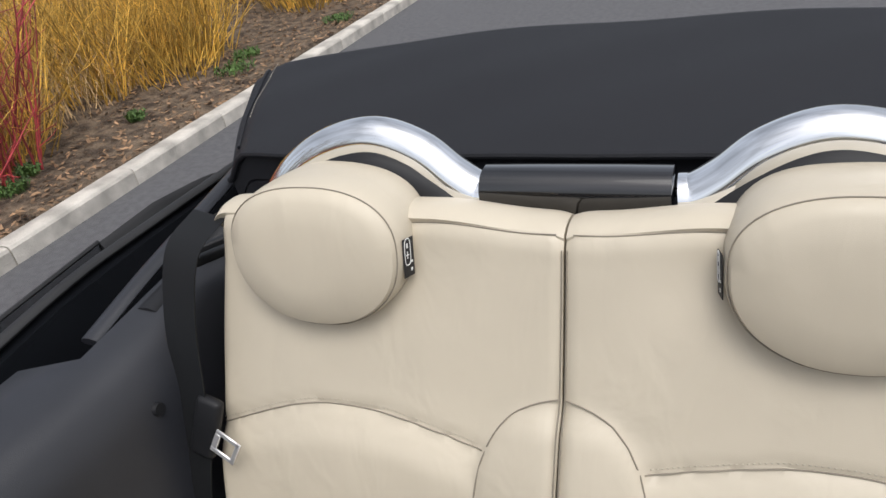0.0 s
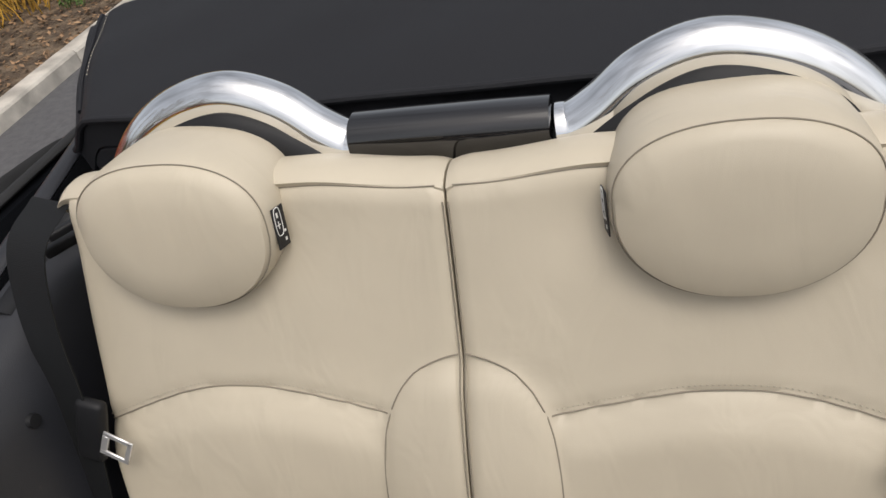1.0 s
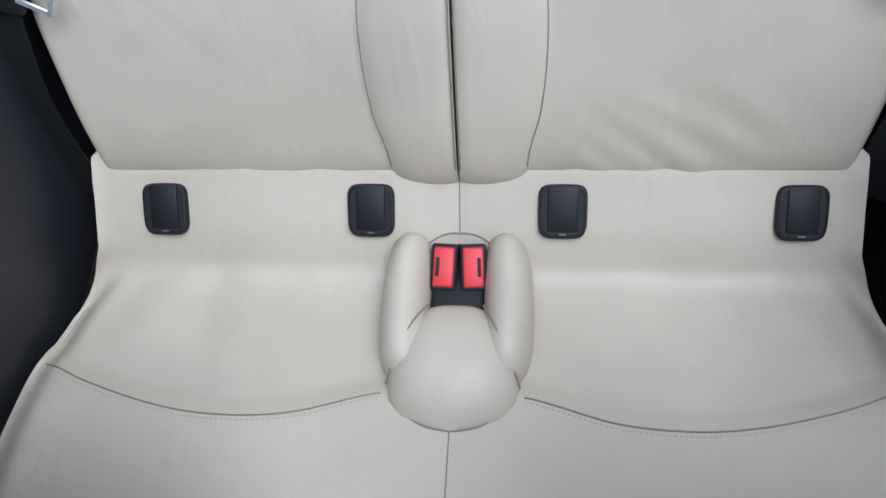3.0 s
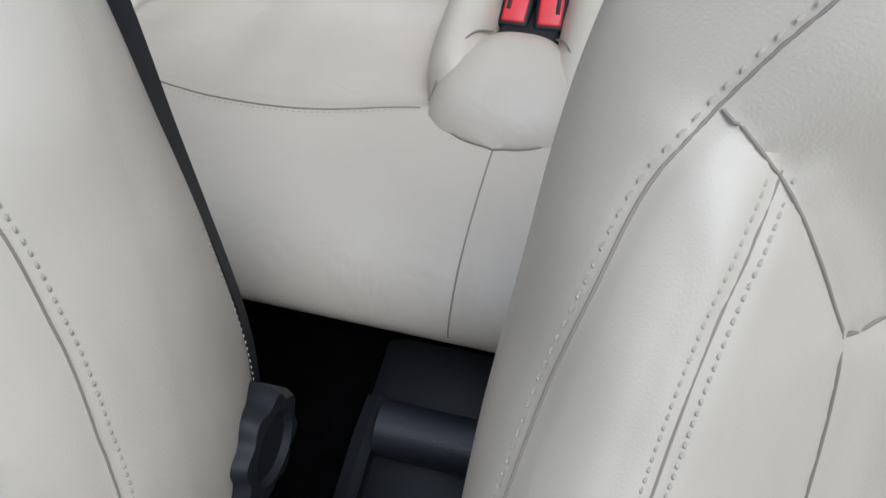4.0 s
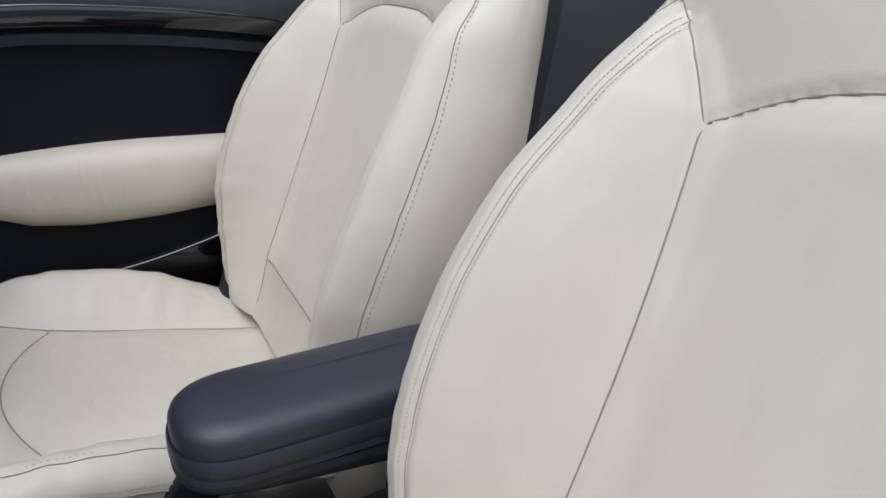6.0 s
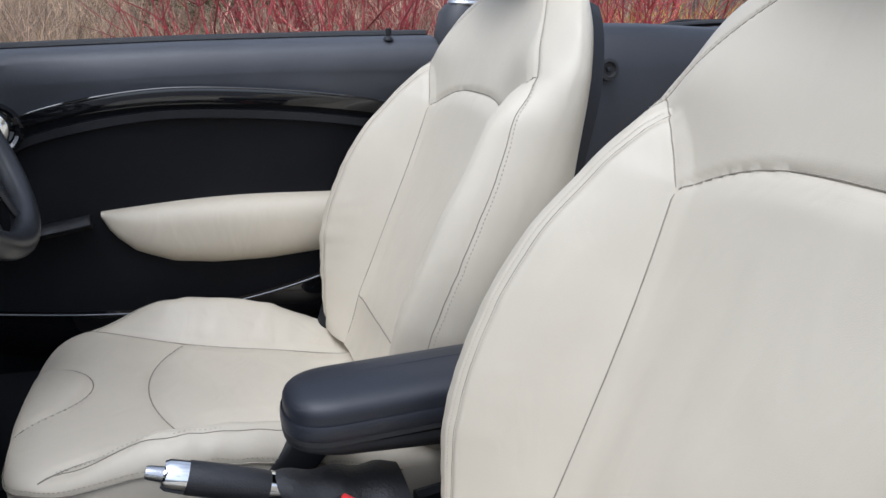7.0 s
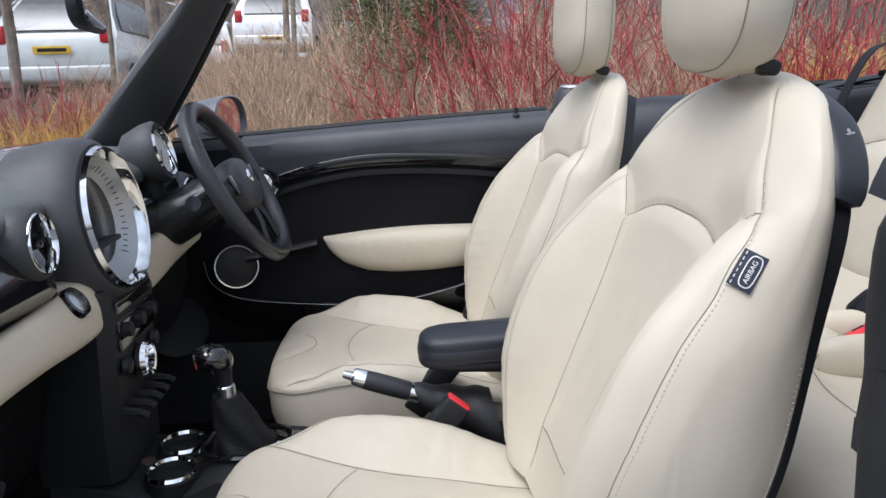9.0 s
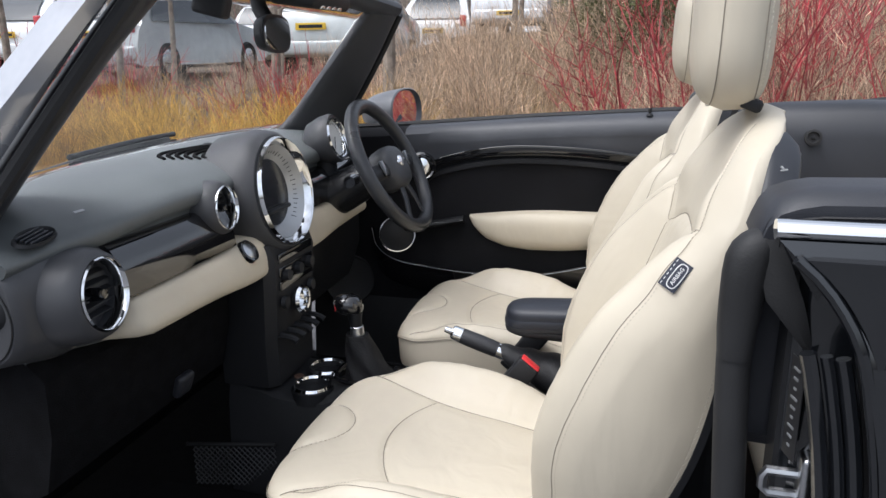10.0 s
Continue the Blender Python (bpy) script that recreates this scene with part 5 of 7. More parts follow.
part("shell", loft(rings), mat("mirror_shell_grey", (0.12, 0.123, 0.132), 0.3, bump=0.1, coat=0.4), dm, "grey mirror shell")
rings = [[m @ Vector((0.096 * r * sgnpow(math.cos(a), 0.85), 0.068 * r * sgnpow(math.sin(a), 0.85), z)) for a in np.linspace(0, 2 * math.pi, 37)[:-1]] for r, z in ((1.0, 0.008), (0.98, 0.013))]
part("mirror_glass", loft(rings), AMBER, dm, "mirror glass")
part("mirror_arm", tube(spline([(0.76, 0.79, 0.905), (0.82, 0.78, 0.915), (0.88, 0.76, 0.935)], 8), 0.03, 10, flat=0.6), PAINT, dm)
part("mirror_base", loft([[Vector((x, y, z)) for x in (0.74, 0.765)] + [Vector((x, y - 0.01, z)) for x in (0.765, 0.74)] for y, z in ((0.9, 0.915), (0.8, 0.98), (0.74, 0.925))]), DARK, dm)

tower = thing("belt_tower", "black pillar trim with silver ring behind the driver door", "car trim")
rings = []
for z, e in ((0.93, 1.0), (0.98, 0.97), (1.02, 0.88), (1.035, 0.72), (1.04, 0.3)):
    rings.append([Vector((0.7 + 0.055 * e * sgnpow(math.cos(a), 0.7), -0.24 + 0.075 * e * sgnpow(math.sin(a), 0.7), z)) for a in np.linspace(0, 2 * math.pi, 33)[:-1]])
part("cover", loft(rings), DARKSOFT, tower)
part("ring", tube([Vector((0.69 + 0.03 * math.cos(a), -0.235 + 0.045 * math.sin(a), 1.037 + 0.1 * (0.69 - 0.69 - 0.03 * math.cos(a)) * 0)) for a in np.linspace(0, 2 * math.pi, 33)[:-1]], 0.006, 8, closed=True), SATIN, tower, "satin silver ring")

# ---- dashboard ----
dash = thing("dashboard", "black dashboard with cream lower panel, gloss strip and chrome round vents", "dashboard")
DP = [(1.12, 0.926), (1.02, 0.938), (0.93, 0.936), (0.86, 0.925), (0.815, 0.909), (0.792, 0.896), (0.785, 0.882), (0.792, 0.865), (0.806, 0.852), (0.808, 0.78), (0.81, 0.74), (0.83, 0.68), (0.85, 0.62), (0.87, 0.55), (0.96, 0.5), (1.12, 0.5)]
prof = spline([(0, y, z) for y, z in DP], 60)
rings = []
for x in np.linspace(-0.7, 0.7, 57):
    a = abs(x)
    ring = []
    for p in prof:
        pull = 0.03 * step(0.5, 0.7, a)
        ring.append(Vector((x * (1 - 0.09 * step(0.76, 0.68, p.z)), p.y + pull + 0.01 * (x / 0.7) ** 2, p.z - 0.02 * step(0.6, 0.7, a) * step(0.85, 0.93, p.z) - 0.02 * step(0.3, 0.7, a))))
    rings.append(ring)
part("dash_top", loft(rings), DASHTOP, dash, "soft black dash top")
# gloss strips, cream pads
for sg in (-1, 1):
    x0, x1 = (-0.53, -0.185) if sg < 0 else (0.185, 0.53)
    rings = []
    for k in range(25):
        x = x0 + (x1 - x0) * k / 24
        lo, hi = 0.757, 0.85
        rings.append([Vector((x, y, z)) for y, z in ((0.815, hi), (0.796, hi - 0.001), (0.787, hi - 0.008), (0.777, hi - 0.024), (0.768, (lo + hi) / 2), (0.763, lo + 0.02), (0.762, lo + 0.006), (0.815, lo - 0.004))])
    part("gloss_strip", loft(rings), GLOSS, dash, "gloss black strip")
    rings = []
    for k in range(31):
        v = k / 30
        x = sg * (0.6 - 0.57 * v)
        end = step(1.0, 0.86, v) ** 0.5
        hi = 0.759 + 0.01 * step(0.6, 0.9, v)
        lo = smoothed(v, [(0, 0.692), (0.15, 0.69), (0.5, 0.684), (0.8, 0.672), (0.93, 0.684), (1.0, 0.725)])
        hi = hi - (1 - end) * 0.035
        dp = 0.772 - 0.038 * (0.25 + 0.75 * end)
        back = 0.085 * step(0.16, 0.05, v)
        rings.append(spline([(x, y + back, z) for y, z in ((0.85, hi), (0.79, hi + 0.001), (0.764, hi - 0.003), (dp + 0.018, hi - 0.012), (dp + 0.009, hi - 0.028), (dp + 0.001, (hi + lo) / 2 - 0.008), (dp, lo + 0.013), (dp + 0.012, lo + 0.001), (0.785, lo), (0.85, lo))], 34))
    part("cream_pad", loft(rings), CREAM_TRIM, dash, "cream leather lower pad")
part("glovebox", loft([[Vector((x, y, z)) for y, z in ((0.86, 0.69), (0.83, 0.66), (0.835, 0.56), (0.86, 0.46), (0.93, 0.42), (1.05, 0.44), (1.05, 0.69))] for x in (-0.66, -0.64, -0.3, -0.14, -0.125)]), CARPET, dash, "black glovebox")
part("glovebox_latch", rbox(0.05, 0.02, 0.05, 0.008, m=pose(-0.3, 0.845, 0.49, 20)), GREYTRIM, dash)
part("knee_panel", loft([[Vector((x, y, z)) for y, z in ((0.86, 0.7), (0.82, 0.66), (0.82, 0.56), (0.86, 0.44), (0.93, 0.4), (1.05, 0.42), (1.05, 0.7))] for x in (0.125, 0.14, 0.4, 0.62, 0.66)]), DARK, dash)


def round_vent(c, facing, r, cap=None):
    m = frame_at(c, (1, 0, 0), facing)
    house = part("vent_housing", revolve([(r * 1.5, -0.08), (r * 1.46, -0.045), (r * 1.36, -0.014), (r * 1.22, 0.002), (r * 1.1, 0.006), (r * 1.04, 0.0), (r * 1.0, -0.03), (0.0, -0.034)], 40, m=m), DASHCAP if r > 0.05 else DARKSOFT, dash, "charcoal vent housing")
    part("vent_ring", revolve([(r * 1.06, 0.002), (r * 1.08, 0.007), (r * 1.04, 0.01), (r * 0.99, 0.007), (r * 0.95, -0.004), (r * 0.94, -0.01), (r * 0.96, -0.014)], 40, m=m), CHROME, house, "chrome vent ring")
    for k in range(5):
        y = (-0.6 + 0.3 * k) * r
        w = math.sqrt(max(0.01, 0.85 - (y / r) ** 2)) * r * 2
        part("slat", rbox(w, 0.003, 0.014, 0.001, 1, m=m @ pose(0, y, -0.021, 25)), DARK, house)
    part("vent_knob", revolve([(0, 0.006), (r * 0.14, 0.005), (r * 0.2, -0.004), (r * 0.2, -0.03)], 20, m=m), GLOSS, house)


round_vent((-0.585, 0.766, 0.788), (0.1, -1, 0.1), 0.055)
round_vent((-0.21, 0.768, 0.848), (0.05, -1, 0.1), 0.042)
round_vent((0.573, 0.768, 0.775), (-0.12, -1, 0.12), 0.058)
rings = []
for v in np.linspace(0, 1, 18):
    e = 1 - 0.2 * step(0.55, 1.0, v) - 0.06 * (v > 0.97)
    rings.append([Vector((-0.47 - 0.232 * min(1.0, v * 1.02), 0.912 + 0.117 * e * sgnpow(math.cos(a), 0.72), 0.783 + (0.107 + 0.004 * v) * e * sgnpow(math.sin(a), 0.78))) for a in np.linspace(0, 2 * math.pi, 49)[:-1]])
end_cap = part("dash_end", loft(rings), DASHCAP, dash, "charcoal rounded dash end")
ov = [Vector((-0.7035, 0.905 + 0.077 * math.cos(a), 0.775 + 0.075 * math.sin(a))) for a in np.linspace(0, 2 * math.pi, 49)[:-1]]
part("cover_joint", tube(ov, 0.0014, 5, closed=True), RUBBER, end_cap)
m = frame_at((-0.632, 0.832, 0.889), (0.95, 0.1, 0), (-0.1, -0.25, 0.95))
slot = part("demist_vent", revolve([(0.0, -0.004), (0.03, -0.004), (0.034, 0.002), (0.037, 0.003), (0.04, -0.002)], 28, m=m @ Matrix.Diagonal((1, 0.6, 1, 1))), DARK, dash)
for k in range(4):
    part("slat", rbox(0.05, 0.0035, 0.006, 0.001, 1, m=m @ pose(0, -0.012 + 0.008 * k, 0.001)), GREYTRIM, slot)
m = frame_at((-0.702, 0.862, 0.79), (0, 1, 0), (-1, -0.1, 0.05))
part("end_switch", revolve([(0, 0.006), (0.02, 0.006), (0.026, 0.002), (0.03, -0.003)], 24, m=m), DARK, dash)
# demister grille on the dash top
def dash_z(x, y):
    return interp(y, [(q[0], q[1]) for q in reversed(DP[:5])]) - 0.02 * step(0.3, 0.7, abs(x))


for k in range(6):
    run = [(-0.095 - 0.015 * k, 0.866 + 0.0115 * k), (-0.085 - 0.011 * k, 0.886 + 0.0145 * k), (-0.04 - 0.007 * k, 0.9 + 0.0145 * k), (0.05 - 0.004 * k, 0.9 + 0.012 * k)]
    part("grille_slot", tube([p + Vector((0, 0, dash_z(p.x, p.y) + 0.0022)) for p in spline([(x, y, 0) for x, y in run], 14)], lambda t: 0.0034 + 0.0016 * math.sin(math.pi * min(1, t * 1.2)) ** 2, 8), GRILLE, dash, "black demister slot")
part("sun_sensor", revolve([(0.0, 0.008), (0.008, 0.0075), (0.014, 0.004), (0.016, -0.004)], 20, m=pose(0.045, 0.955, dash_z(0.045, 0.955))), DARK, dash)
part("airbag_mark", rbox(0.022, 0.005, 0.0012, 0, 1, m=pose(-0.535, 0.832, 0.908, 24)), SILVER, dash)
# start button on the cream pad
m = frame_at((-0.165, 0.7465, 0.7455), (1, 0, 0), (0, -0.82, 0.57))
btn = part("start_button", revolve([(0.0, 0.004), (0.015, 0.004), (0.018, 0.002)], 28, m=m), SATIN, dash, "silver start button")
part("button_ring", revolve([(0.018, 0.001), (0.02, 0.005), (0.025, 0.004), (0.027, -0.006)], 28, m=m), GLOSS, btn)

# big central dial
m = frame_at((0.0, 0.742, 0.845), (1, 0, 0), (0.0, -1, 0.16))
dial = part("dial_pod", revolve([(0.142, -0.12), (0.146, -0.04), (0.138, -0.008), (0.128, 0.002), (0.12, 0.0)], 56, m=m), DARKSOFT, dash, "black central dial pod")
part("dial_ring", revolve([(0.119, -0.004), (0.124, 0.008), (0.12, 0.016), (0.115, 0.012), (0.109, 0.0), (0.105, -0.006)], 56, m=m), CHROME, dial, "chrome dial ring")
part("dial_scale", revolve([(0.074, -0.034), (0.082, -0.03), (0.097, -0.012), (0.107, -0.002)], 56, m=m), SILVER, dial, "silver dial scale")
part("dial_screen", revolve([(0.0, -0.029), (0.074, -0.029), (0.077, -0.029), (0.0772, -0.036)], 48, m=m), SCREEN, dial, "dark display screen")
bm = bmesh.new()
for k in range(40):
    a = radians(-50 + 280 * k / 39)
    rbox(0.0016, 0.008 if k % 4 else 0.013, 0.0006, 0, 1, m=m @ pose(0, 0, -0.018, 0, 0, math.degrees(a) - 90) @ pose(0, 0.0915, 0, 48), bm=bm)
part("scale_marks", bm, DARK, dial, smooth=0)
part("radio_panel", rbox(0.1, 0.01, 0.035, 0.004, m=m @ pose(0, -0.04, -0.03)), DARK, dial)

# centre stack
stack = part("centre_console", loft([[Vector((x, y, z)) for x, y in ((-w, 0.87), (-w, yf + 0.02), (-w + 0.02, yf), (w - 0.02, yf), (w, yf + 0.02), (w, 0.87))] for z, w, yf in ((0.40, 0.11, 0.735), (0.5, 0.112, 0.735), (0.6, 0.116, 0.728), (0.7, 0.12, 0.722), (0.74, 0.12, 0.735))]), DARK, dash, "black centre stack")
for k in range(3):
    part("stack_slot", rbox(0.17, 0.006, 0.022, 0.004, m=pose(0, 0.722, 0.705 - 0.032 * k)), GLOSS, stack)
for sx in (-0.06, 0.0, 0.06):
    mk = frame_at((sx, 0.724, 0.662), (1, 0, 0), (0, -1, 0.1))
    part("stack_knob", revolve([(0, 0.018), (0.012, 0.017), (0.014, 0.0)], 20, m=mk), DARK, stack)
mk = frame_at((0.0, 0.722, 0.585), (1, 0, 0), (0, -1, 0.05))
part("climate_ring", revolve([(0.03, 0.0), (0.034, 0.01), (0.03, 0.018), (0.026, 0.016), (0.024, 0.004), (0.0, 0.003)], 32, m=mk), CHROME, stack, "chrome climate dial")
for sx in (-0.07, 0.07):
    mk = frame_at((sx, 0.722, 0.6), (1, 0, 0), (0, -1, 0.05))
    part("climate_button", revolve([(0, 0.01), (0.013, 0.009), (0.016, 0.0)], 20, m=mk), DARK, stack)
for k in range(5):
    x = -0.075 + 0.0375 * k
    tg = part("toggle", tube([(x, 0.735, 0.522), (x, 0.705, 0.516), (x, 0.692, 0.508)], lambda t: 0.006 + 0.002 * t, 8), DARK, stack, "black toggle switch")
    part("guard", tube(spline([(x - 0.0155, 0.732, 0.522), (x - 0.015, 0.7, 0.52), (x - 0.014, 0.69, 0.515)], 6), 0.0018, 6), DARK, stack)

# steering wheel
wheel = thing("steering_wheel", "black leather steering wheel with charcoal lower spokes", "steering wheel")
m = frame_at((0.36, 0.602, 0.852), (1, 0, 0), (0, -0.88, 0.47))
rim = [m @ Vector((0.178 * math.cos(a), 0.178 * math.sin(a), 0)) for a in np.linspace(0, 2 * math.pi, 73)[:-1]]
part("rim", tube(rim, 0.0185, 18, closed=True, up=(0, -0.88, 0.47)), mat("wheel_leather", (0.03, 0.031, 0.034), 0.3, bump=0.5, fine=600, dist=0.0008), wheel, "black leather rim")
rings = []
for e, z in ((0.95, -0.03), (1.0, -0.005), (0.97, 0.012), (0.85, 0.024), (0.6, 0.03), (0.02, 0.032)):
    rings.append([m @ Vector((0.072 * e * sgnpow(math.cos(a), 0.8), -0.008 + 0.062 * e * sgnpow(math.sin(a), 0.8), z)) for a in np.linspace(0, 2 * math.pi, 41)[:-1]])
part("airbag_hub", loft(rings), DARKSOFT, wheel, "black airbag hub")
badge = part("hub_badge", revolve([(0, 0.036), (0.013, 0.035), (0.016, 0.031)], 24, m=m @ pose(0, 0.0, 0)), CHROME, wheel, "round chrome hub badge")
part("badge_wings", rbox(0.062, 0.01, 0.004, 0.002, m=m @ pose(0, 0, 0.033)), CHROME, badge)
for a in (0, 180, 250, 290):
    d = Vector((math.cos(radians(a)), math.sin(radians(a)), 0))
    low = a > 200
    bm = tube([m @ (d * r + Vector((0, -0.004, z))) for r, z in ((0.05, 0.006), (0.1, 0.006), (0.14, 0.0), (0.172, -0.002))], lambda t, low=low: (0.013 if low else 0.024) * (1 - 0.25 * t), 8, flat=0.5, up=(0, -0.88, 0.47))
    part("spoke", bm, GREYTRIM if low else DARK, wheel, "charcoal spoke" if low else "black spoke")
for sg in (-1, 1):
    part("thumb_pad", rbox(0.03, 0.045, 0.008, 0.004, m=m @ pose(sg * 0.098, 0.0, 0.016)), GLOSS, wheel)
part("column", tube([m @ Vector((0, 0, z)) for z in (-0.02, -0.08, -0.16, -0.26)], lambda t: 0.05 + 0.02 * t, 24, flat=0.9), mat("column_shroud", (0.012, 0.0125, 0.014), 0.25, bump=0.1, fine=900), wheel, "black column shroud")
part("stalk", tube([m @ Vector((x, 0.01, -0.055)) for x in (-0.03, -0.1, -0.15)], lambda t: 0.008 + 0.004 * t, 8), DARK, wheel)
part("stalk_tip", tube([m @ Vector((x, 0.01, -0.055)) for x in (-0.14, -0.152, -0.165, -0.172)], 0.0155, 12), GLOSS, wheel, "gloss stalk tip")
part("paddle", tube([m @ Vector((x, -0.07, -0.04)) for x in (-0.04, -0.09)], 0.018, 8, flat=0.4), DARK, wheel)
# rev counter on the column
tach = thing("rev_counter", "black pod rev counter with chrome ring on the steering column", "gauge")
m = frame_at((0.36, 0.765, 0.922), (1, 0, 0), (0, -0.96, 0.25))
part("pod", revolve([(0.0, -0.085), (0.03, -0.082), (0.055, -0.06), (0.066, -0.02), (0.067, 0.004), (0.062, 0.012), (0.056, 0.01), (0.054, 0.0)], 40, m=m), DARKSOFT, tach)
part("ring", revolve([(0.054, 0.002), (0.058, 0.01), (0.054, 0.015), (0.048, 0.01), (0.046, 0.002)], 40, m=m), CHROME, tach, "chrome ring")
part("face", revolve([(0.048, 0.002), (0.0, 0.001)], 40, m=m), WHITE, tach, "white dial face")
bm = bmesh.new()
for k in range(25):
    a = -45 + 270 * k / 24
    rbox(0.0013, 0.006, 0.0006, 0, 1, m=m @ pose(0, 0, 0.0026, 0, 0, a - 90) @ pose(0, 0.04, 0), bm=bm)
rbox(0.0022, 0.038, 0.001, 0, 1, m=m @ pose(0, 0, 0.004, 0, 0, 150) @ pose(0, 0.016, 0), bm=bm)
part("marks", bm, DARK, tach, smooth=0)
part("foot", tube([m @ Vector((0, -0.05, -0.04)), m @ Vector((0, -0.09, -0.05))], 0.03, 12), DARK, tach)

# ---- tunnel, levers, armrest ----
tunnel = thing("centre_tunnel", "black centre tunnel console with two chrome-ringed cup holders", "console")
TZ = [(-0.28, 0.43), (-0.1, 0.42), (0.1, 0.4), (0.35, 0.4), (0.5, 0.405), (0.585, 0.402), (0.625, 0.384), (0.72, 0.384), (0.86, 0.42)]
TW = [(-0.28, 0.085), (0.1, 0.085), (0.4, 0.095), (0.6, 0.12), (0.74, 0.125), (0.86, 0.115)]
rings = []
for y in np.linspace(-0.28, 0.86, 30):
    z, w = interp(y, TZ), interp(y, TW)
    rings.append([Vector((x, y, zz)) for x, zz in ((-w - 0.02, 0.125), (-w, z - 0.06), (-w + 0.012, z - 0.012), (-w + 0.03, z), (0, z + 0.002), (w - 0.03, z), (w - 0.012, z - 0.012), (w, z - 0.06), (w + 0.02, 0.125))])
part("tunnel_cover", loft(rings), DARK, tunnel)
for x, y in ((-0.068, 0.665), (0.035, 0.672)):
    mk = pose(x, y, 0.386)
    cup = part("cup_holder", revolve([(0.0, -0.04), (0.037, -0.04), (0.039, 0.006), (0.043, 0.012), (0.048, 0.008), (0.05, -0.02)], 36, m=mk), DARK, tunnel, "black cup holder")
    part("cup_ring", revolve([(0.037, 0.012), (0.0395, 0.018), (0.044, 0.018), (0.047, 0.012)], 36, m=mk), CHROME, cup, "chrome ring")
part("socket", revolve([(0, 0.008), (0.012, 0.008), (0.015, 0.0)], 20, m=pose(-0.015, 0.725, 0.384)), mat("brown_cap", (0.09, 0.05, 0.035), 0.5), tunnel)
gear = thing("gear_lever", "black leather gear lever with gaiter and satin collar", "gear lever")
part("gaiter", loft([[Vector((0.0 + (0.046 - 0.024 * t) * (1 + 0.08 * math.sin(a * 5 + t * 7)) * sgnpow(math.cos(a), 0.7), 0.545 + 0.03 * t + (0.056 - 0.03 * t) * (1 + 0.06 * math.sin(a * 4 + t * 9)) * sgnpow(math.sin(a), 0.7), 0.408 + 0.1 * t ** 1.2)) for a in np.linspace(0, 2 * math.pi, 41)[:-1]] for t in np.linspace(0, 1, 12)]), mat("gaiter_leather", (0.009, 0.009, 0.01), 0.6, spec=0.25, bump=0.6, fine=300, dist=0.002), gear, "creased leather gaiter")
part("gaiter_frame", tube([Vector((0.062 * sgnpow(math.cos(a), 0.6), 0.545 + 0.078 * sgnpow(math.sin(a), 0.6), 0.412)) for a in np.linspace(0, 2 * math.pi, 41)[:-1]], 0.006, 6, closed=True), GLOSS, gear)
part("collar", revolve([(0.0145, -0.014), (0.0165, -0.012), (0.0165, 0.01), (0.0145, 0.012)], 24, m=pose(0, 0.575, 0.517, -6)), SATIN, gear, "satin metal collar")
part("shaft", revolve([(0.014, 0.0), (0.0155, 0.02), (0.019, 0.04)], 20, m=pose(0, 0.577, 0.525, -4)), DARK, gear)
rings = []
for t in np.linspace(0, 1, 14):
    e = (1 - abs(2 * t - 1) ** 2.6) ** 0.5 + 0.03
    rings.append([Vector((0.03 * e * math.cos(a), 0.588 + 0.034 * e * math.sin(a) + 0.012 * t, 0.555 + 0.052 * t)) for a in np.linspace(0, 2 * math.pi, 29)[:-1]])
knob = part("gear_knob", loft(rings), GLOSS, gear, "black gear knob")
bm = rbox(0.02, 0.0015, 0.018, 0.0005, 1, m=pose(-0.012, 0.6225, 0.577, 0, 0, 20))
part("emblem", bm, RED, knob, "red emblem plate")
bezel = part("selector_plate", rbox(0.09, 0.05, 0.008, 0.003, m=pose(0.0, 0.475, 0.408, 6)), GLOSS, gear, "black selector plate")
bm = text_mesh("P R N D", 0.011)
bm.transform(pose(-0.01, 0.47, 0.4132, 6, 0, -90))
part("lettering", bm, WHITE, bezel, smooth=0)
brake = thing("handbrake", "black leather handbrake with chrome release button and gaiter", "handbrake")
tip, root = Vector((0.0, 0.345, 0.5355)), Vector((0.0, 0.235, 0.4995))
d = (tip - root).normalized()
part("grip", tube([root, root + d * 0.01, root + d * 0.05, tip - d * 0.028, tip - d * 0.022], lambda t: 0.0165 + 0.002 * math.sin(t * 3.1), 18), mat("grip_leather", (0.022, 0.022, 0.025), 0.45, bump=0.5, fine=500), brake, "black leather grip")
part("rear_ring", tube([root - d * 0.016, root - d * 0.012, root + d * 0.0, root + d * 0.004], 0.0175, 18), CHROME, brake, "chrome grip ring")
part("front_cap", tube([tip - d * 0.025, tip - d * 0.02, tip - d * 0.006, tip - d * 0.001], lambda t: 0.018 - 0.004 * t**3, 18), CHROME, brake, "chrome end cap")
part("button", tube([tip - d * 0.004, tip + d * 0.012, tip + d * 0.016], lambda t: 0.0085 - 0.002 * t, 14), SATIN, brake, "satin release button")
rings = []
for t in np.linspace(0, 1, 16):
    c = Vector((0, 0.225, 0.494)).lerp(Vector((0.0, 0.07, 0.43)), t)
    r = 0.02 + 0.042 * t + 0.002 * math.sin(t * 17)
    rings.append([c + Vector((r * 1.05 * math.cos(a), 0.3 * r * math.sin(a), r * math.sin(a) * 1.1)) for a in np.linspace(0, 2 * math.pi, 29)[:-1]])
part("gaiter", loft(rings), mat("brake_gaiter", (0.016, 0.016, 0.018), 0.6, bump=0.6, fine=260, dist=0.002), brake, "creased black gaiter")
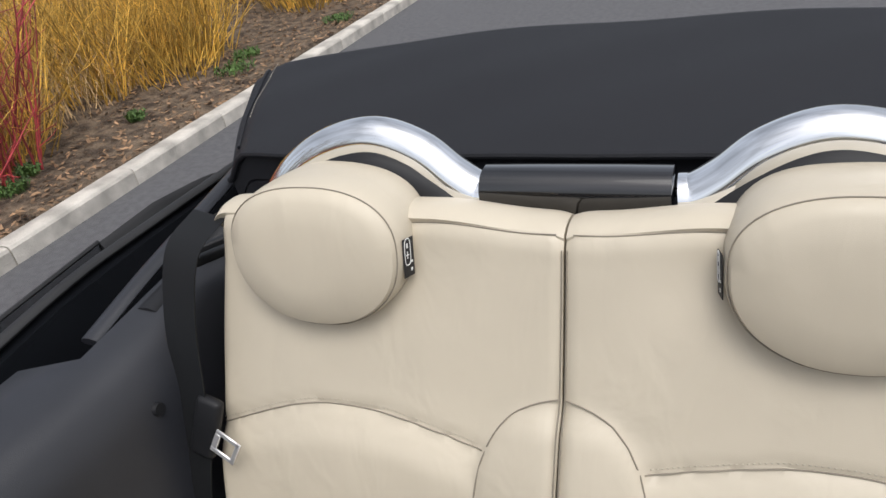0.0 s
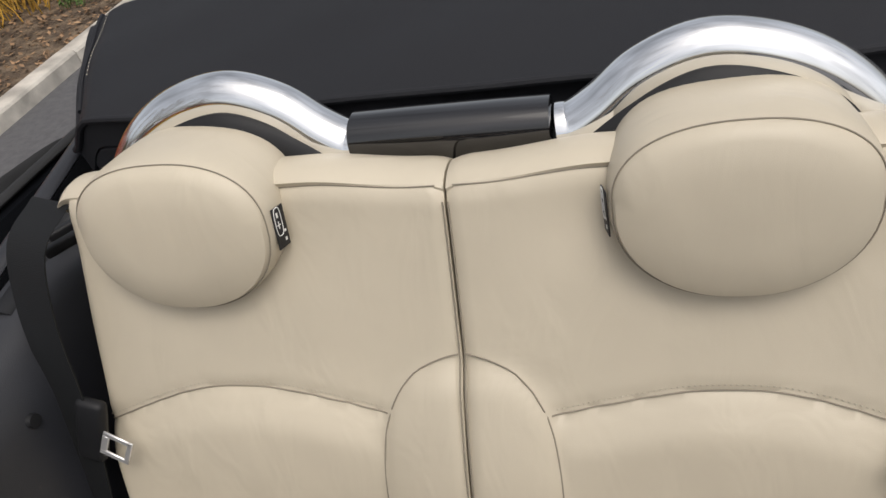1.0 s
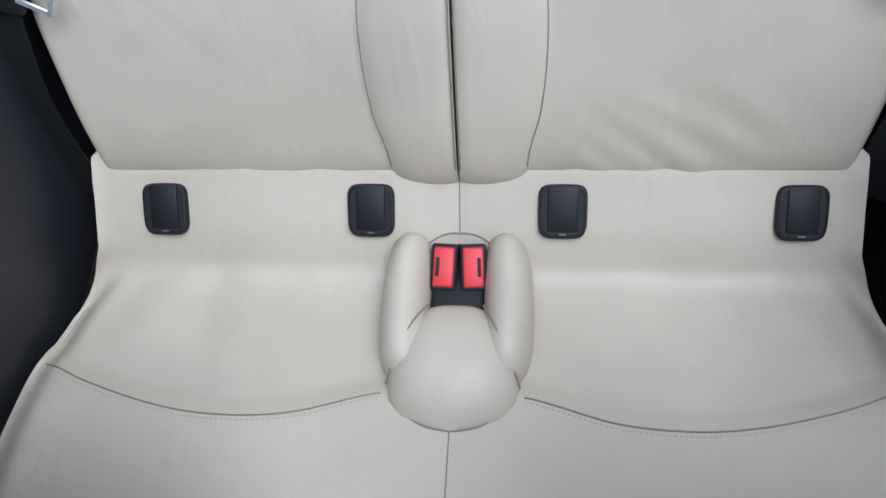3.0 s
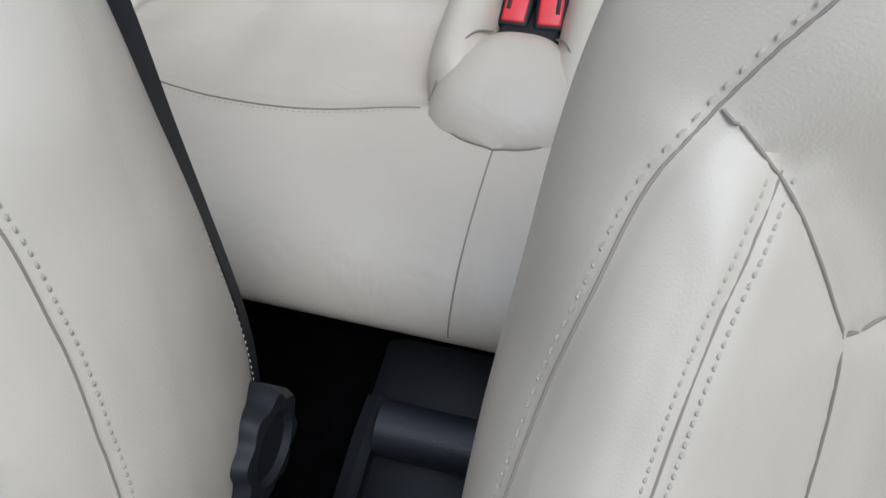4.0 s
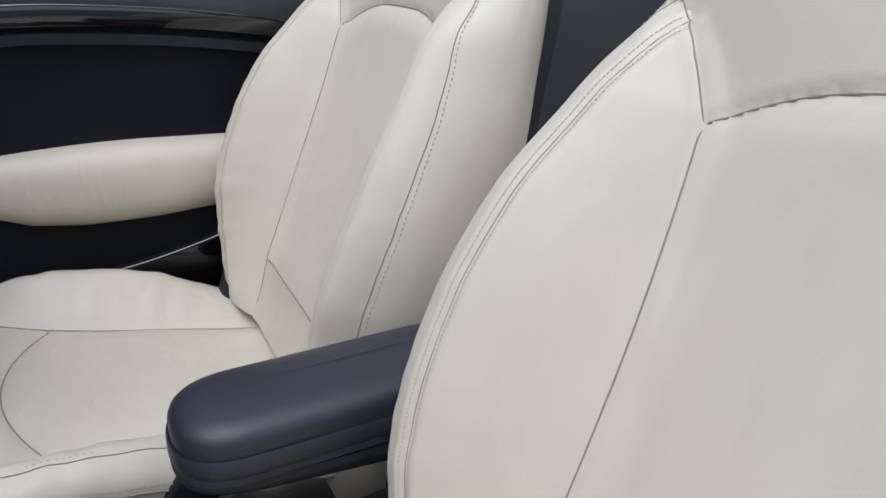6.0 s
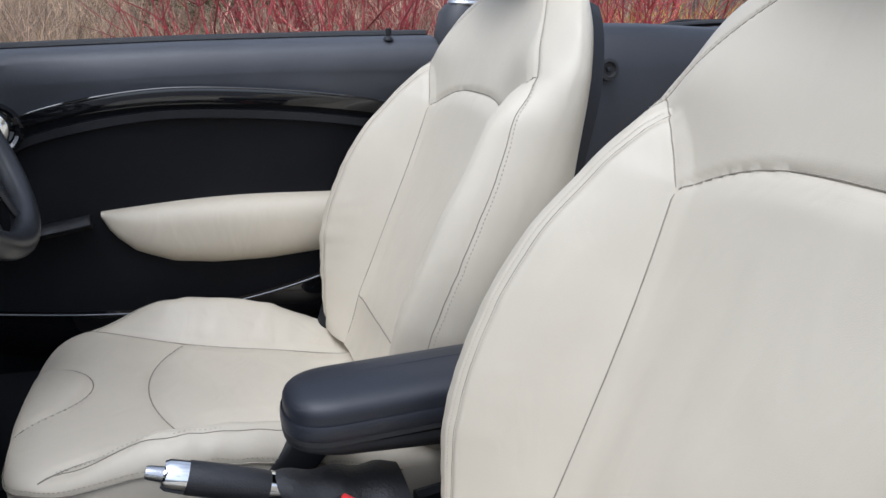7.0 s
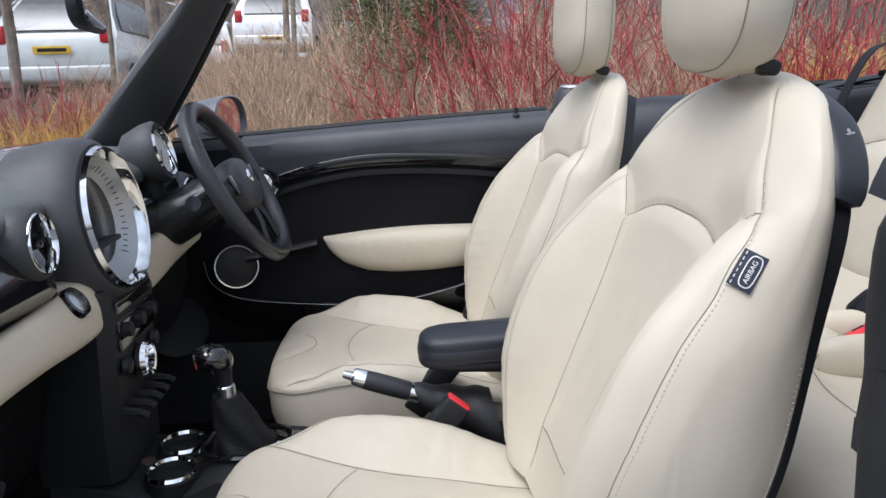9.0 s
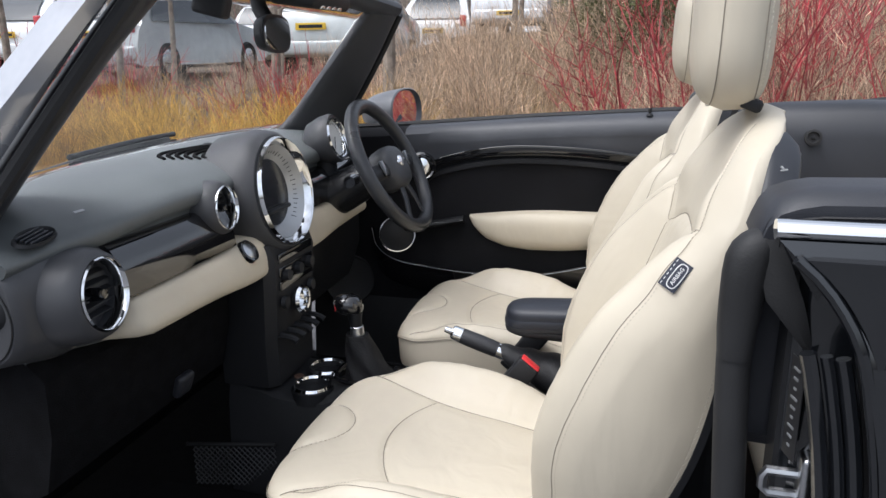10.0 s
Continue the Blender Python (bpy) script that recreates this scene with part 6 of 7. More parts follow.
for sg in (-1, 1):
    bk = thing("front_belt_buckle", "black front seat belt buckle with red release button", "seat belt buckle", "front belt buckles")
    mk = pose(sg * 0.098 - (-0.018 if sg < 0 else -0.01), 0.176, 0.483, 38, 0, 0)
    part("body", rbox(0.028, 0.05, 0.13, 0.006, m=mk @ pose(0, 0, -0.028)), DARK, bk)
    part("release_button", rbox(0.02, 0.045, 0.01, 0.003, m=mk @ pose(0, 0, 0.036)), RED, bk, "red release button")
arm = thing("storage_armrest", "charcoal leatherette centre armrest box with rounded lid", "armrest")


def arm_outline(r, y0=-0.055, y1=0.222, w=0.055):
    pts = []
    for a in np.linspace(0, math.pi, 25):
        pts.append((w * r * sgnpow(math.cos(a), 0.8), y1 - 0.062 + (0.062 - (1 - r) * w) * sgnpow(math.sin(a), 0.8)))
    low = y0 + (1 - r) * w
    pts += [(-w * r, low + 0.04), (-w * r * 0.96, low + 0.02), (-w * r * 0.82, low + 0.007), (-w * r * 0.5, low), (0, low - 0.001), (w * r * 0.5, low), (w * r * 0.82, low + 0.007), (w * r * 0.96, low + 0.02), (w * r, low + 0.04)]
    return pts


def arm_z(y):
    return 0.012 * step(0.222, 0.0, y)


lid = loft([[Vector((x + 0.004, y, z + arm_z(y))) for x, y in arm_outline(r)] for r, z in ((0.9, 0.571), (0.98, 0.573), (1.006, 0.577), (1.008, 0.584), (1.0, 0.589), (0.985, 0.591), (0.962, 0.5895), (0.955, 0.592), (0.963, 0.597), (0.955, 0.602), (0.925, 0.6065), (0.84, 0.6115), (0.65, 0.616), (0.4, 0.6185), (0.1, 0.619))])
part("lid", lid, mat("armrest_leatherette", (0.017, 0.019, 0.026), 0.42, bump=0.4, fine=650, dist=0.0006, var=0.12), arm, "charcoal leatherette lid")
part("lid_lip", loft([[Vector((x + 0.004, y, z + arm_z(y))) for x, y in arm_outline(r)] for r, z in ((0.94, 0.566), (0.985, 0.567), (0.985, 0.573), (0.94, 0.574))]), RUBBER, arm)
part("box", loft([[Vector((x + 0.004, y, z + arm_z(y) * 0.6 + 0.6 * (0.567 - z) * step(0.06, 0.21, y))) for x, y in arm_outline(r)] for r, z in ((0.66, 0.536), (0.84, 0.54), (0.94, 0.549), (0.97, 0.558), (0.96, 0.567))]), DARK, arm, "black armrest box")
part("stem", rbox(0.05, 0.09, 0.13, 0.015, m=pose(0.004, -0.03, 0.45)), DARK, arm)
rc = thing("rear_cup_console", "black rear console with cup holder and padded lid", "console")
part("wall", loft([[Vector((x, y, z)) for x, z in ((sx * 0.082, 0.3), (sx * 0.082, zt), (sx * 0.07, zt + 0.006), (sx * 0.062, zt), (sx * 0.062, 0.3))] for sx in (1,) for y, zt in ((0.02, 0.46), (-0.08, 0.475), (-0.2, 0.49), (-0.24, 0.485))]), DARK, rc)
part("wall", loft([[Vector((x, y, z)) for x, z in ((sx * 0.082, 0.3), (sx * 0.082, zt), (sx * 0.07, zt + 0.006), (sx * 0.062, zt), (sx * 0.062, 0.3))] for sx in (-1,) for y, zt in ((0.02, 0.46), (-0.08, 0.475), (-0.2, 0.49), (-0.24, 0.485))]), DARK, rc)
part("roll", tube([Vector((x, -0.215, 0.478)) for x in (-0.052, -0.05, 0.05, 0.06, 0.062)], 0.026, 18), GREYTRIM, rc, "charcoal padded roll")
part("cup", revolve([(0, 0.39), (0.034, 0.39), (0.036, 0.445), (0.04, 0.448), (0.043, 0.44)], 28, m=pose(0, -0.135, 0.0)), DARK, rc)

rc.location = (-0.012, 0.03, -0.045)

# floor mat and net
fmat = thing("floor_mat", "black carpet floor mat in the passenger footwell", "floor mat")
part("mat", rbox(0.46, 0.5, 0.012, 0.005, m=pose(-0.39, 0.79, 0.14)), CARPET, fmat)
net = thing("side_net", "black stretch net on the side of the footwell", "net")
bm = bmesh.new()
for k in range(15):
    for sgn in (-1, 1):
        pts = [Vector((-0.135, 0.745 + 0.0147 * k + sgn * 0.0073 * (1 if j % 2 else -1) * 1.0, 0.128 + 0.0155 * j + 0.13 * (0.967 - 0.72 - 0.0147 * k))) for j in range(8)]
        tube(pts, 0.0016, 4, bm=bm)
part("mesh", bm, DARKSOFT, net)
part("band", tube([Vector((-0.135, 0.735, 0.27)), Vector((-0.135, 0.975, 0.239))], 0.005, 6), RUBBER, net)
pl = thing("seat_hinge_cover", "black plastic hinge cover beside the driver seat", "car trim")
part("cover", rbox(0.05, 0.12, 0.07, 0.02, m=pose(0.565, 0.03, 0.455, 15)), DARK, pl)


# ---- outside ----
def ground_z(x, y):
    if x <= 3.33:
        return 0.0
    rise = (1.32 - 0.68 * step(2.6, 5.2, y)) * step(4.2, 11.5, x)
    return 0.085 + rise + 0.035 * noise.noise((x * 0.7, y * 0.7, 0)) + 0.012 * noise.noise((x * 4, y * 4, 3))


bm = bmesh.new()
gx = [-400, -60, -20, -8, -3, 0, 2, 3.19]
gy = [-400, -60, -20, -8, 0, 8, 20, 60, 400]
vs = [[bm.verts.new((x, y, 0)) for y in gy] for x in gx]
for a, b in zip(vs, vs[1:]):
    for i in range(len(gy) - 1):
        bm.faces.new((a[i], b[i], b[i + 1], a[i + 1]))
tagged(part("road", bm, ASPHALT, smooth=0), "grey asphalt car park road surface", "road", kind="structure")
bm = bmesh.new()
gx = [3.32 + 0.12 * i for i in range(60)] + [10.6, 12, 15, 20, 40, 120, 400]
gy = [-400, -100, -40, -20] + [-12 + 0.25 * i for i in range(97)] + [20, 40, 100, 400]
vs = [[bm.verts.new((x, y, ground_z(x, y))) for y in gy] for x in gx]
for a, b in zip(vs, vs[1:]):
    for i in range(len(gy) - 1):
        bm.faces.new((a[i], b[i], b[i + 1], a[i + 1]))
tagged(part("ground", bm, SOIL), "brown planting bed covered in leaf litter", "ground", kind="structure")
kerb = tagged(new("kerb"), "weathered concrete kerb stones along the planting bed", "kerb", kind="structure")
prof = [(3.19, -0.1), (3.19, 0.085), (3.2, 0.1), (3.215, 0.106), (3.32, 0.106), (3.335, 0.098), (3.335, -0.1)]
me_k = None
for k in range(-14, 12):
    if me_k is None:
        ob = part("kerb_stone", loft([[Vector((x, y, z)) for x, z in prof] for y in (0.004, 0.012, 0.45, 0.9, 0.91)]), CONCRETE, kerb, smooth=30)
        me_k = ob.data
    else:
        ob = new("kerb_stone", me_k)
        ob.parent = kerb
    ob.location = (0, k * 0.914 + 0.35, 0.002 * (k % 3 - 1))

rng = random.Random(7)


def stem_tube(bm, p0, way, length, r, bend, segs=5, sides=4):
    pts = []
    p, d = Vector(p0), Vector(way).normalized()
    for k in range(segs + 1):
        pts.append(p.copy())
        d = (d + Vector((rng.gauss(0, bend), rng.gauss(0, bend), rng.gauss(0.03, bend * 0.6)))).normalized()
        p = p + d * (length / segs)
    tube(pts, lambda t: r * (1 - 0.75 * t), sides, bm=bm, caps=False)
    return pts


def shrub_mesh(stems, height, spread, r, twigs, lean=0.25, bend=0.1):
    bm, tw = bmesh.new(), bmesh.new()
    for _ in range(stems):
        a, q = rng.uniform(0, 2 * math.pi), rng.random() ** 0.7
        base = Vector((math.cos(a) * spread * q * 0.55, math.sin(a) * spread * q * 0.55, -0.03))
        way = Vector((math.cos(a) * lean * (0.3 + q) + rng.gauss(0, 0.12), math.sin(a) * lean * (0.3 + q) + rng.gauss(0, 0.12), 1))
        length = height * rng.uniform(0.55, 1.1)
        pts = stem_tube(bm, base, way, length, r * rng.uniform(0.6, 1.2), bend)
        for _ in range(rng.randint(0, twigs)):
            k = rng.randint(1, len(pts) - 2)
            d = (pts[k + 1] - pts[k]).normalized() + Vector((rng.gauss(0, 0.85), rng.gauss(0, 0.85), rng.uniform(-0.2, 0.4)))
            stem_tube(tw, pts[k], d, length * rng.uniform(0.18, 0.5), r * 0.45, 0.22, 4, 3)
    return bm, tw


BARK = {
    "red": mat("red_dogwood_bark", (0.4, 0.06, 0.065), 0.55, var=0.4, scale=3, bump=0.2, fine=90, island=0.45),
    "yellow": mat("yellow_dogwood_bark", (0.6, 0.37, 0.07), 0.6, var=0.4, scale=3, bump=0.2, fine=90, island=0.6),
    "brown": mat("dry_brown_twig", (0.55, 0.41, 0.29), 0.8, var=0.4, scale=3, bump=0.2, fine=90, island=0.8),
}
LABEL = {"red": ("bare red-stemmed dogwood shrub on the planting bed", "red dogwood shrubs"), "yellow": ("bare yellow-stemmed dogwood shrub on the planting bed", "yellow dogwood shrubs"), "brown": ("leafless brown twiggy shrub on the bank", "brown shrubs")}
kinds = {}
for kind, (n, h, sp, r, tw) in {"red": (20, 1.85, 0.9, 0.012, 11), "yellow": (85, 1.15, 0.62, 0.0065, 5), "brown": (105, 1.35, 0.75, 0.0048, 7)}.items():
    kinds[kind] = []
    for v in range(3):
        pair = []
        for b in shrub_mesh(n, h, sp, r, tw, 0.38 if kind == "yellow" else 0.28, {"red": 0.11, "yellow": 0.17, "brown": 0.17}[kind]):
            me = bpy.data.meshes.new(kind)
            b.to_mesh(me)
            b.free()
            me.materials.append(BARK[kind])
            me.polygons.foreach_set("use_smooth", [True] * len(me.polygons))
            pair.append(me)
        kinds[kind].append(pair)


def plant(kind, x, y, s=1.0):
    ob = new("dogwood_shrub" if kind != "brown" else "twiggy_shrub")
    for nm, me in zip(("stem_clump", "twig_clump"), rng.choice(kinds[kind])):
        tagged(new(nm, me), kind="stuff").parent = ob
    ob.matrix_world = pose(x, y, ground_z(x, y) - 0.02, rng.uniform(-5, 5), rng.uniform(-5, 5), rng.uniform(0, 360)) @ Matrix.Diagonal((s, s, s * rng.uniform(0.9, 1.12), 1))
    tagged(ob, LABEL[kind][0], "shrub", LABEL[kind][1])


for _ in range(30):
    plant("yellow", rng.uniform(4.25, 6.6), rng.uniform(-8.5, -2.9), rng.uniform(0.85, 1.15))
for _ in range(9):
    plant("brown", rng.uniform(4.4, 6.0), rng.uniform(-3.0, 0.1), rng.uniform(0.7, 1.0))
for _ in range(15):
    plant("red", rng.uniform(4.5, 6.4), rng.uniform(-3.6, 0.1), rng.uniform(0.75, 1.1))
for x, y in ((4.15, -2.55), (4.3, -2.95), (4.1, -2.1), (4.35, -2.4), (4.2, -3.2), (4.5, -2.7)):
    plant("red", x, y, 0.75)
for _ in range(40):
    plant("brown", rng.uniform(4.6, 8.5), rng.uniform(-1.0, 2.6), rng.uniform(0.5, 0.82))
for _ in range(12):
    plant("brown", rng.uniform(6.4, 9.5), rng.uniform(2.6, 6.5), rng.uniform(0.4, 0.65))
for _ in range(22):
    plant("brown", rng.uniform(5.6, 9.2), rng.uniform(-5, 1), rng.uniform(0.8, 1.2))
for _ in range(30):
    plant("yellow", rng.uniform(3.7, 5.2), rng.uniform(2.3, 6.6), rng.uniform(0.55, 0.78))
for _ in range(16):
    plant("yellow", rng.uniform(3.6, 4.5), rng.uniform(2.3, 5.4), rng.uniform(0.55, 0.7))
for _ in range(15):
    plant("red", rng.uniform(5.0, 6.8), rng.uniform(3.0, 8), rng.uniform(0.5, 0.78))

# dry grass and litter
GRASSM = mat("dry_grass", (0.52, 0.37, 0.2), 0.85, var=0.3, bump=0, island=0.45)
LITTER = mat("fallen_leaves", (0.24, 0.15, 0.085), 0.85, var=0.4, bump=0, island=0.55)
GREENW = mat("green_weeds", (0.07, 0.13, 0.03), 0.7, var=0.3, bump=0, island=0.4)


def blades(count, area, size, lift):
    verts, faces = [], []
    for _ in range(count):
        x, y = rng.uniform(*area[0]), rng.uniform(*area[1])
        z = ground_z(x, y)
        a, h = rng.uniform(0, 2 * math.pi), size * rng.uniform(0.4, 1.1)
        w = 0.004
        dx, dy = math.cos(a), math.sin(a)
        lx, ly = rng.gauss(0, 0.35) * h, rng.gauss(0, 0.35) * h
        n = len(verts)
        verts += [(x - dx * w, y - dy * w, z), (x + dx * w, y + dy * w, z), (x + lx * 0.4 + dx * w * 0.7, y + ly * 0.4 + dy * w * 0.7, z + h * 0.6), (x + lx * 0.4 - dx * w * 0.7, y + ly * 0.4 - dy * w * 0.7, z + h * 0.6), (x + lx, y + ly, z + h)]
        faces += [(n, n + 1, n + 2, n + 3), (n + 3, n + 2, n + 4)]
    return verts, faces


def stuff(name, verts, faces, material, label, category):
    me = bpy.data.meshes.new(name)
    me.from_pydata(verts, [], faces)
    me.materials.append(material)
    tagged(new(name, me), label, category, kind="stuff")


stuff("dry_grass", *blades(11000, ((4.4, 9), (-5, 2.4)), 0.55, 0), GRASSM, "tall dry straw-coloured grass on the bank", "grass")
verts, faces = [], []
for _ in range(9000):
    x, y = 3.36 + 3.2 * rng.random() ** 1.3, rng.uniform(-9, 3)
    z = ground_z(x, y) + rng.uniform(0.002, 0.022)
    s, a = rng.uniform(0.012, 0.032), rng.uniform(0, 6.28)
    c, d = math.cos(a) * s, math.sin(a) * s
    t1, t2 = rng.uniform(-0.5, 0.5) * s, rng.uniform(-0.5, 0.5) * s
    n = len(verts)
    verts += [(x - c, y - d, z + t1), (x + d * 0.5, y - c * 0.5, z + t2), (x + c, y + d, z - t1), (x - d * 0.5, y + c * 0.5, z + t2 * 0.3)]
    faces.append((n, n + 1, n + 2, n + 3))
stuff("leaf_litter", verts, faces, LITTER, "brown fallen leaves scattered over the soil", "leaves")
verts, faces = [], []
for cx, cy, rad in ((3.85, -3.0, 0.1), (4.0, -3.25, 0.07), (3.75, -5.2, 0.18), (3.9, -5.6, 0.12), (3.6, -6.8, 0.15), (3.95, -4.2, 0.06), (3.7, -8.2, 0.2)):
    for _ in range(140):
        a, q = rng.uniform(0, 6.28), rad * rng.random() ** 0.6
        x, y = cx + math.cos(a) * q, cy + math.sin(a) * q
        z, h, b = ground_z(x, y), rng.uniform(0.03, 0.08), rng.uniform(0, 6.28)
        w, lx, ly = 0.006, math.cos(b) * 0.04, math.sin(b) * 0.04
        n = len(verts)
        verts += [(x, y, z), (x + lx * 0.6 - ly * 0.2, y + ly * 0.6 + lx * 0.2, z + h), (x + lx, y + ly, z + h * 0.8), (x + lx * 0.6 + ly * 0.2, y + ly * 0.6 - lx * 0.2, z + h * 0.8)]
        faces.append((n, n + 1, n + 2, n + 3))
stuff("weeds", verts, faces, GREENW, "small green weeds in the planting bed", "weeds")

# conifer shrub and slim trees on the bank
CONIF = mat("conifer_green", (0.1, 0.14, 0.045), 0.8, var=0.4, bump=0, island=0.5, col2=(0.19, 0.18, 0.075))
TRUNK = mat("grey_bark", (0.26, 0.22, 0.18), 0.9, var=0.35, scale=9, bump=0.8, fine=60, dist=0.01)


def conifer(x, y, hgt, rad):
    t = thing("conifer_shrub", "dull green conifer shrub among bare stems", "shrub", "conifer shrubs")
    t.location = (x, y, ground_z(x, y))
    part("trunk", tube([(0, 0, -0.05), (0.02, 0, hgt * 0.5), (0, 0.02, hgt * 0.95)], lambda q: 0.03 * (1 - 0.8 * q), 6), TRUNK, t)
    verts, faces = [], []
    for _ in range(5000):
        v = rng.random() ** 0.8
        a, q = rng.uniform(0, 6.28), rng.random() ** 0.5
        lim = rad * (1 - v) ** 0.6 * (0.7 + 0.5 * math.sin(a * 3 + v * 9) ** 2)
        p = Vector((math.cos(a) * lim * q, math.sin(a) * lim * q, hgt * (0.06 + 0.94 * v)))
        d = Vector((math.cos(a) + rng.gauss(0, 0.3), math.sin(a) + rng.gauss(0, 0.3), rng.uniform(-0.2, 0.9))).normalized() * rng.uniform(0.05, 0.12)
        w = d.cross(Vector((rng.gauss(0, 1), rng.gauss(0, 1), 1))).normalized() * 0.007
        n = len(verts)
        verts += [p - w, p + w, p + d]
        faces.append((n, n + 1, n + 2))
    me = bpy.data.meshes.new("crown")
    me.from_pydata(verts, [], faces)
    me.materials.append(CONIF)
    new("crown", me).parent = t


conifer(6.4, -0.2, 1.9, 0.85)
conifer(7.3, 0.35, 1.6, 0.6)
conifer(7.4, -0.3, 1.5, 0.55)
conifer(8.4, 0.6, 1.5, 0.7)


def slim_tree(x, y, hgt, r):
    t = thing("young_tree", "slim leafless young tree on the bank", "tree", "young trees")
    t.location = (x, y, ground_z(x, y))
    bm = bmesh.new()
    pts = spline([(0, 0, -0.1), (0.02, -0.03, hgt * 0.3), (-0.03, 0.02, hgt * 0.65), (0.02, 0.05, hgt)], 14)
    tube(pts, lambda q: r * (1 - 0.7 * q), 8, bm=bm)
    part("trunk", bm, TRUNK, t)
    bm = bmesh.new()
    for _ in range(26):
        k = rng.randint(5, 13)
        a = rng.uniform(0, 6.28)
        q = stem_tube(bm, pts[k], (math.cos(a), math.sin(a), 0.9), hgt * rng.uniform(0.15, 0.35), r * 0.22, 0.12, 5, 4)
        for _ in range(4):
            j = rng.randint(1, 4)
            stem_tube(bm, q[j], (math.cos(a) + rng.gauss(0, 0.6), math.sin(a) + rng.gauss(0, 0.6), 0.8), hgt * 0.12, r * 0.09, 0.15, 3, 3)
    part("branches", bm, TRUNK, t)


for x, y, h, r in ((5.6, 3.66, 4.2, 0.06), (5.2, 2.28, 4.2, 0.075), (6.4, 6.2, 4.5, 0.05), (7.2, 8.6, 4.5, 0.06), (8.6, 3.9, 3.8, 0.04), (8.4, 5.0, 4.2, 0.045), (9.2, 1.75, 4.0, 0.05), (7.0, -0.8, 3.6, 0.035), (8.8, 1.6, 4, 0.04), (8.2, 10.5, 4.8, 0.06), (9, 7.2, 4.2, 0.05)):
    slim_tree(x, y, h, r)


# ---- parked cars on the upper level ----
TAIL = mat("tail_lamp_red", (0.5, 0.02, 0.03), 0.2, bump=0, coat=0.5)
PLATE = mat("yellow_plate", (0.75, 0.5, 0.05), 0.4, bump=0)
TYRE = mat("tyre_rubber", (0.02, 0.02, 0.02), 0.8)
TINT = mat("dark_car_glass", (0.03, 0.035, 0.04), 0.08, bump=0, coat=0.5)


def parked_car(x, y, colour, yaw, name="hatchback", tall=1.0, long=3.9, plate=0.72):
    t = thing("parked_car", f"{name} parked on the upper car park beyond the bank", "car", "parked cars")
    paint = mat(name.replace(" ", "_") + "_paint", colour, 0.22, bump=0, var=0.06, coat=0.8)
    t.matrix_world = pose(x, y, ground_z(x, y), 0, 0, yaw)
    prof = [(-0.5, 0.32), (-0.505, 0.6), (-0.49, 0.86), (-0.47, 0.95), (-0.43, 1.2), (-0.36, 1.42), (-0.25, 1.48), (0.0, 1.47), (0.12, 1.4), (0.25, 1.02), (0.42, 0.9), (0.49, 0.75), (0.5, 0.4), (0.48, 0.28), (-0.48, 0.28)]
    rings = []
    for w in (-0.86, -0.84, -0.76, -0.5, 0, 0.5, 0.76, 0.84, 0.86):
        a = abs(w)
        rings.append([Vector((w * (1 - 0.2 * step(0.95, 1.45, z)) , u * long * (1 - 0.015 * (a / 0.86) ** 4), z * tall - (0.03 if a > 0.83 else 0))) for u, z in prof])
    part("body", loft(rings), paint, t)
    part("rear_window", loft([[Vector((w, u * long - 0.006, z * tall)) for w in (-0.6 * q, -0.3 * q, 0.3 * q, 0.6 * q)] for u, z, q in ((-0.474, 0.98, 1.05), (-0.432, 1.22, 1.0), (-0.375, 1.4, 0.88))], closed=False), TINT, t)
    for sg in (-1, 1):
        rows = [[Vector((sg * (0.868 - 0.175 * step(0.95, 1.45, z)), u * long, z * tall)) for u in np.linspace(a, b, 5)] for z, a, b in ((0.97, -0.4, 0.22), (1.2, -0.37, 0.16), (1.38, -0.31, 0.1))]
        part("side_window", loft(rows, closed=False), TINT, t)
        part("tail_lamp", rbox(0.16, 0.06, 0.26, 0.03, m=pose(sg * 0.72, -0.488 * long, 0.92 * tall)), TAIL, t, "red tail lamp")
        for u in (-0.31, 0.32):
            wm = pose(sg * 0.78, u * long, 0.31, 0, 90, 0)
            wh = part("wheel", revolve([(0.0, -0.09), (0.2, -0.09), (0.29, -0.1), (0.315, -0.06), (0.315, 0.06), (0.29, 0.1), (0.2, 0.09), (0.0, 0.09)], 24, m=wm), TYRE, t)
            part("rim", revolve([(0.0, 0.1), (0.06, 0.105), (0.18, 0.098), (0.2, 0.085)], 20, m=wm if sg > 0 else pose(sg * 0.78, u * long, 0.31, 0, -90, 0)), SATIN, wh)
    part("number_plate", rbox(0.52, 0.012, 0.11, 0.004, m=pose(0, -0.509 * long, plate * tall)), PLATE, t, "yellow rear plate with unreadable dark bars")
    part("plate_bars", rbox(0.4, 0.014, 0.05, 0.0, 1, m=pose(0, -0.5095 * long, plate * tall)), DARK, t)
    part("bumper", rbox(1.66, 0.16, 0.24, 0.06, m=pose(0, -0.49 * long, 0.46)), paint, t)
    return t


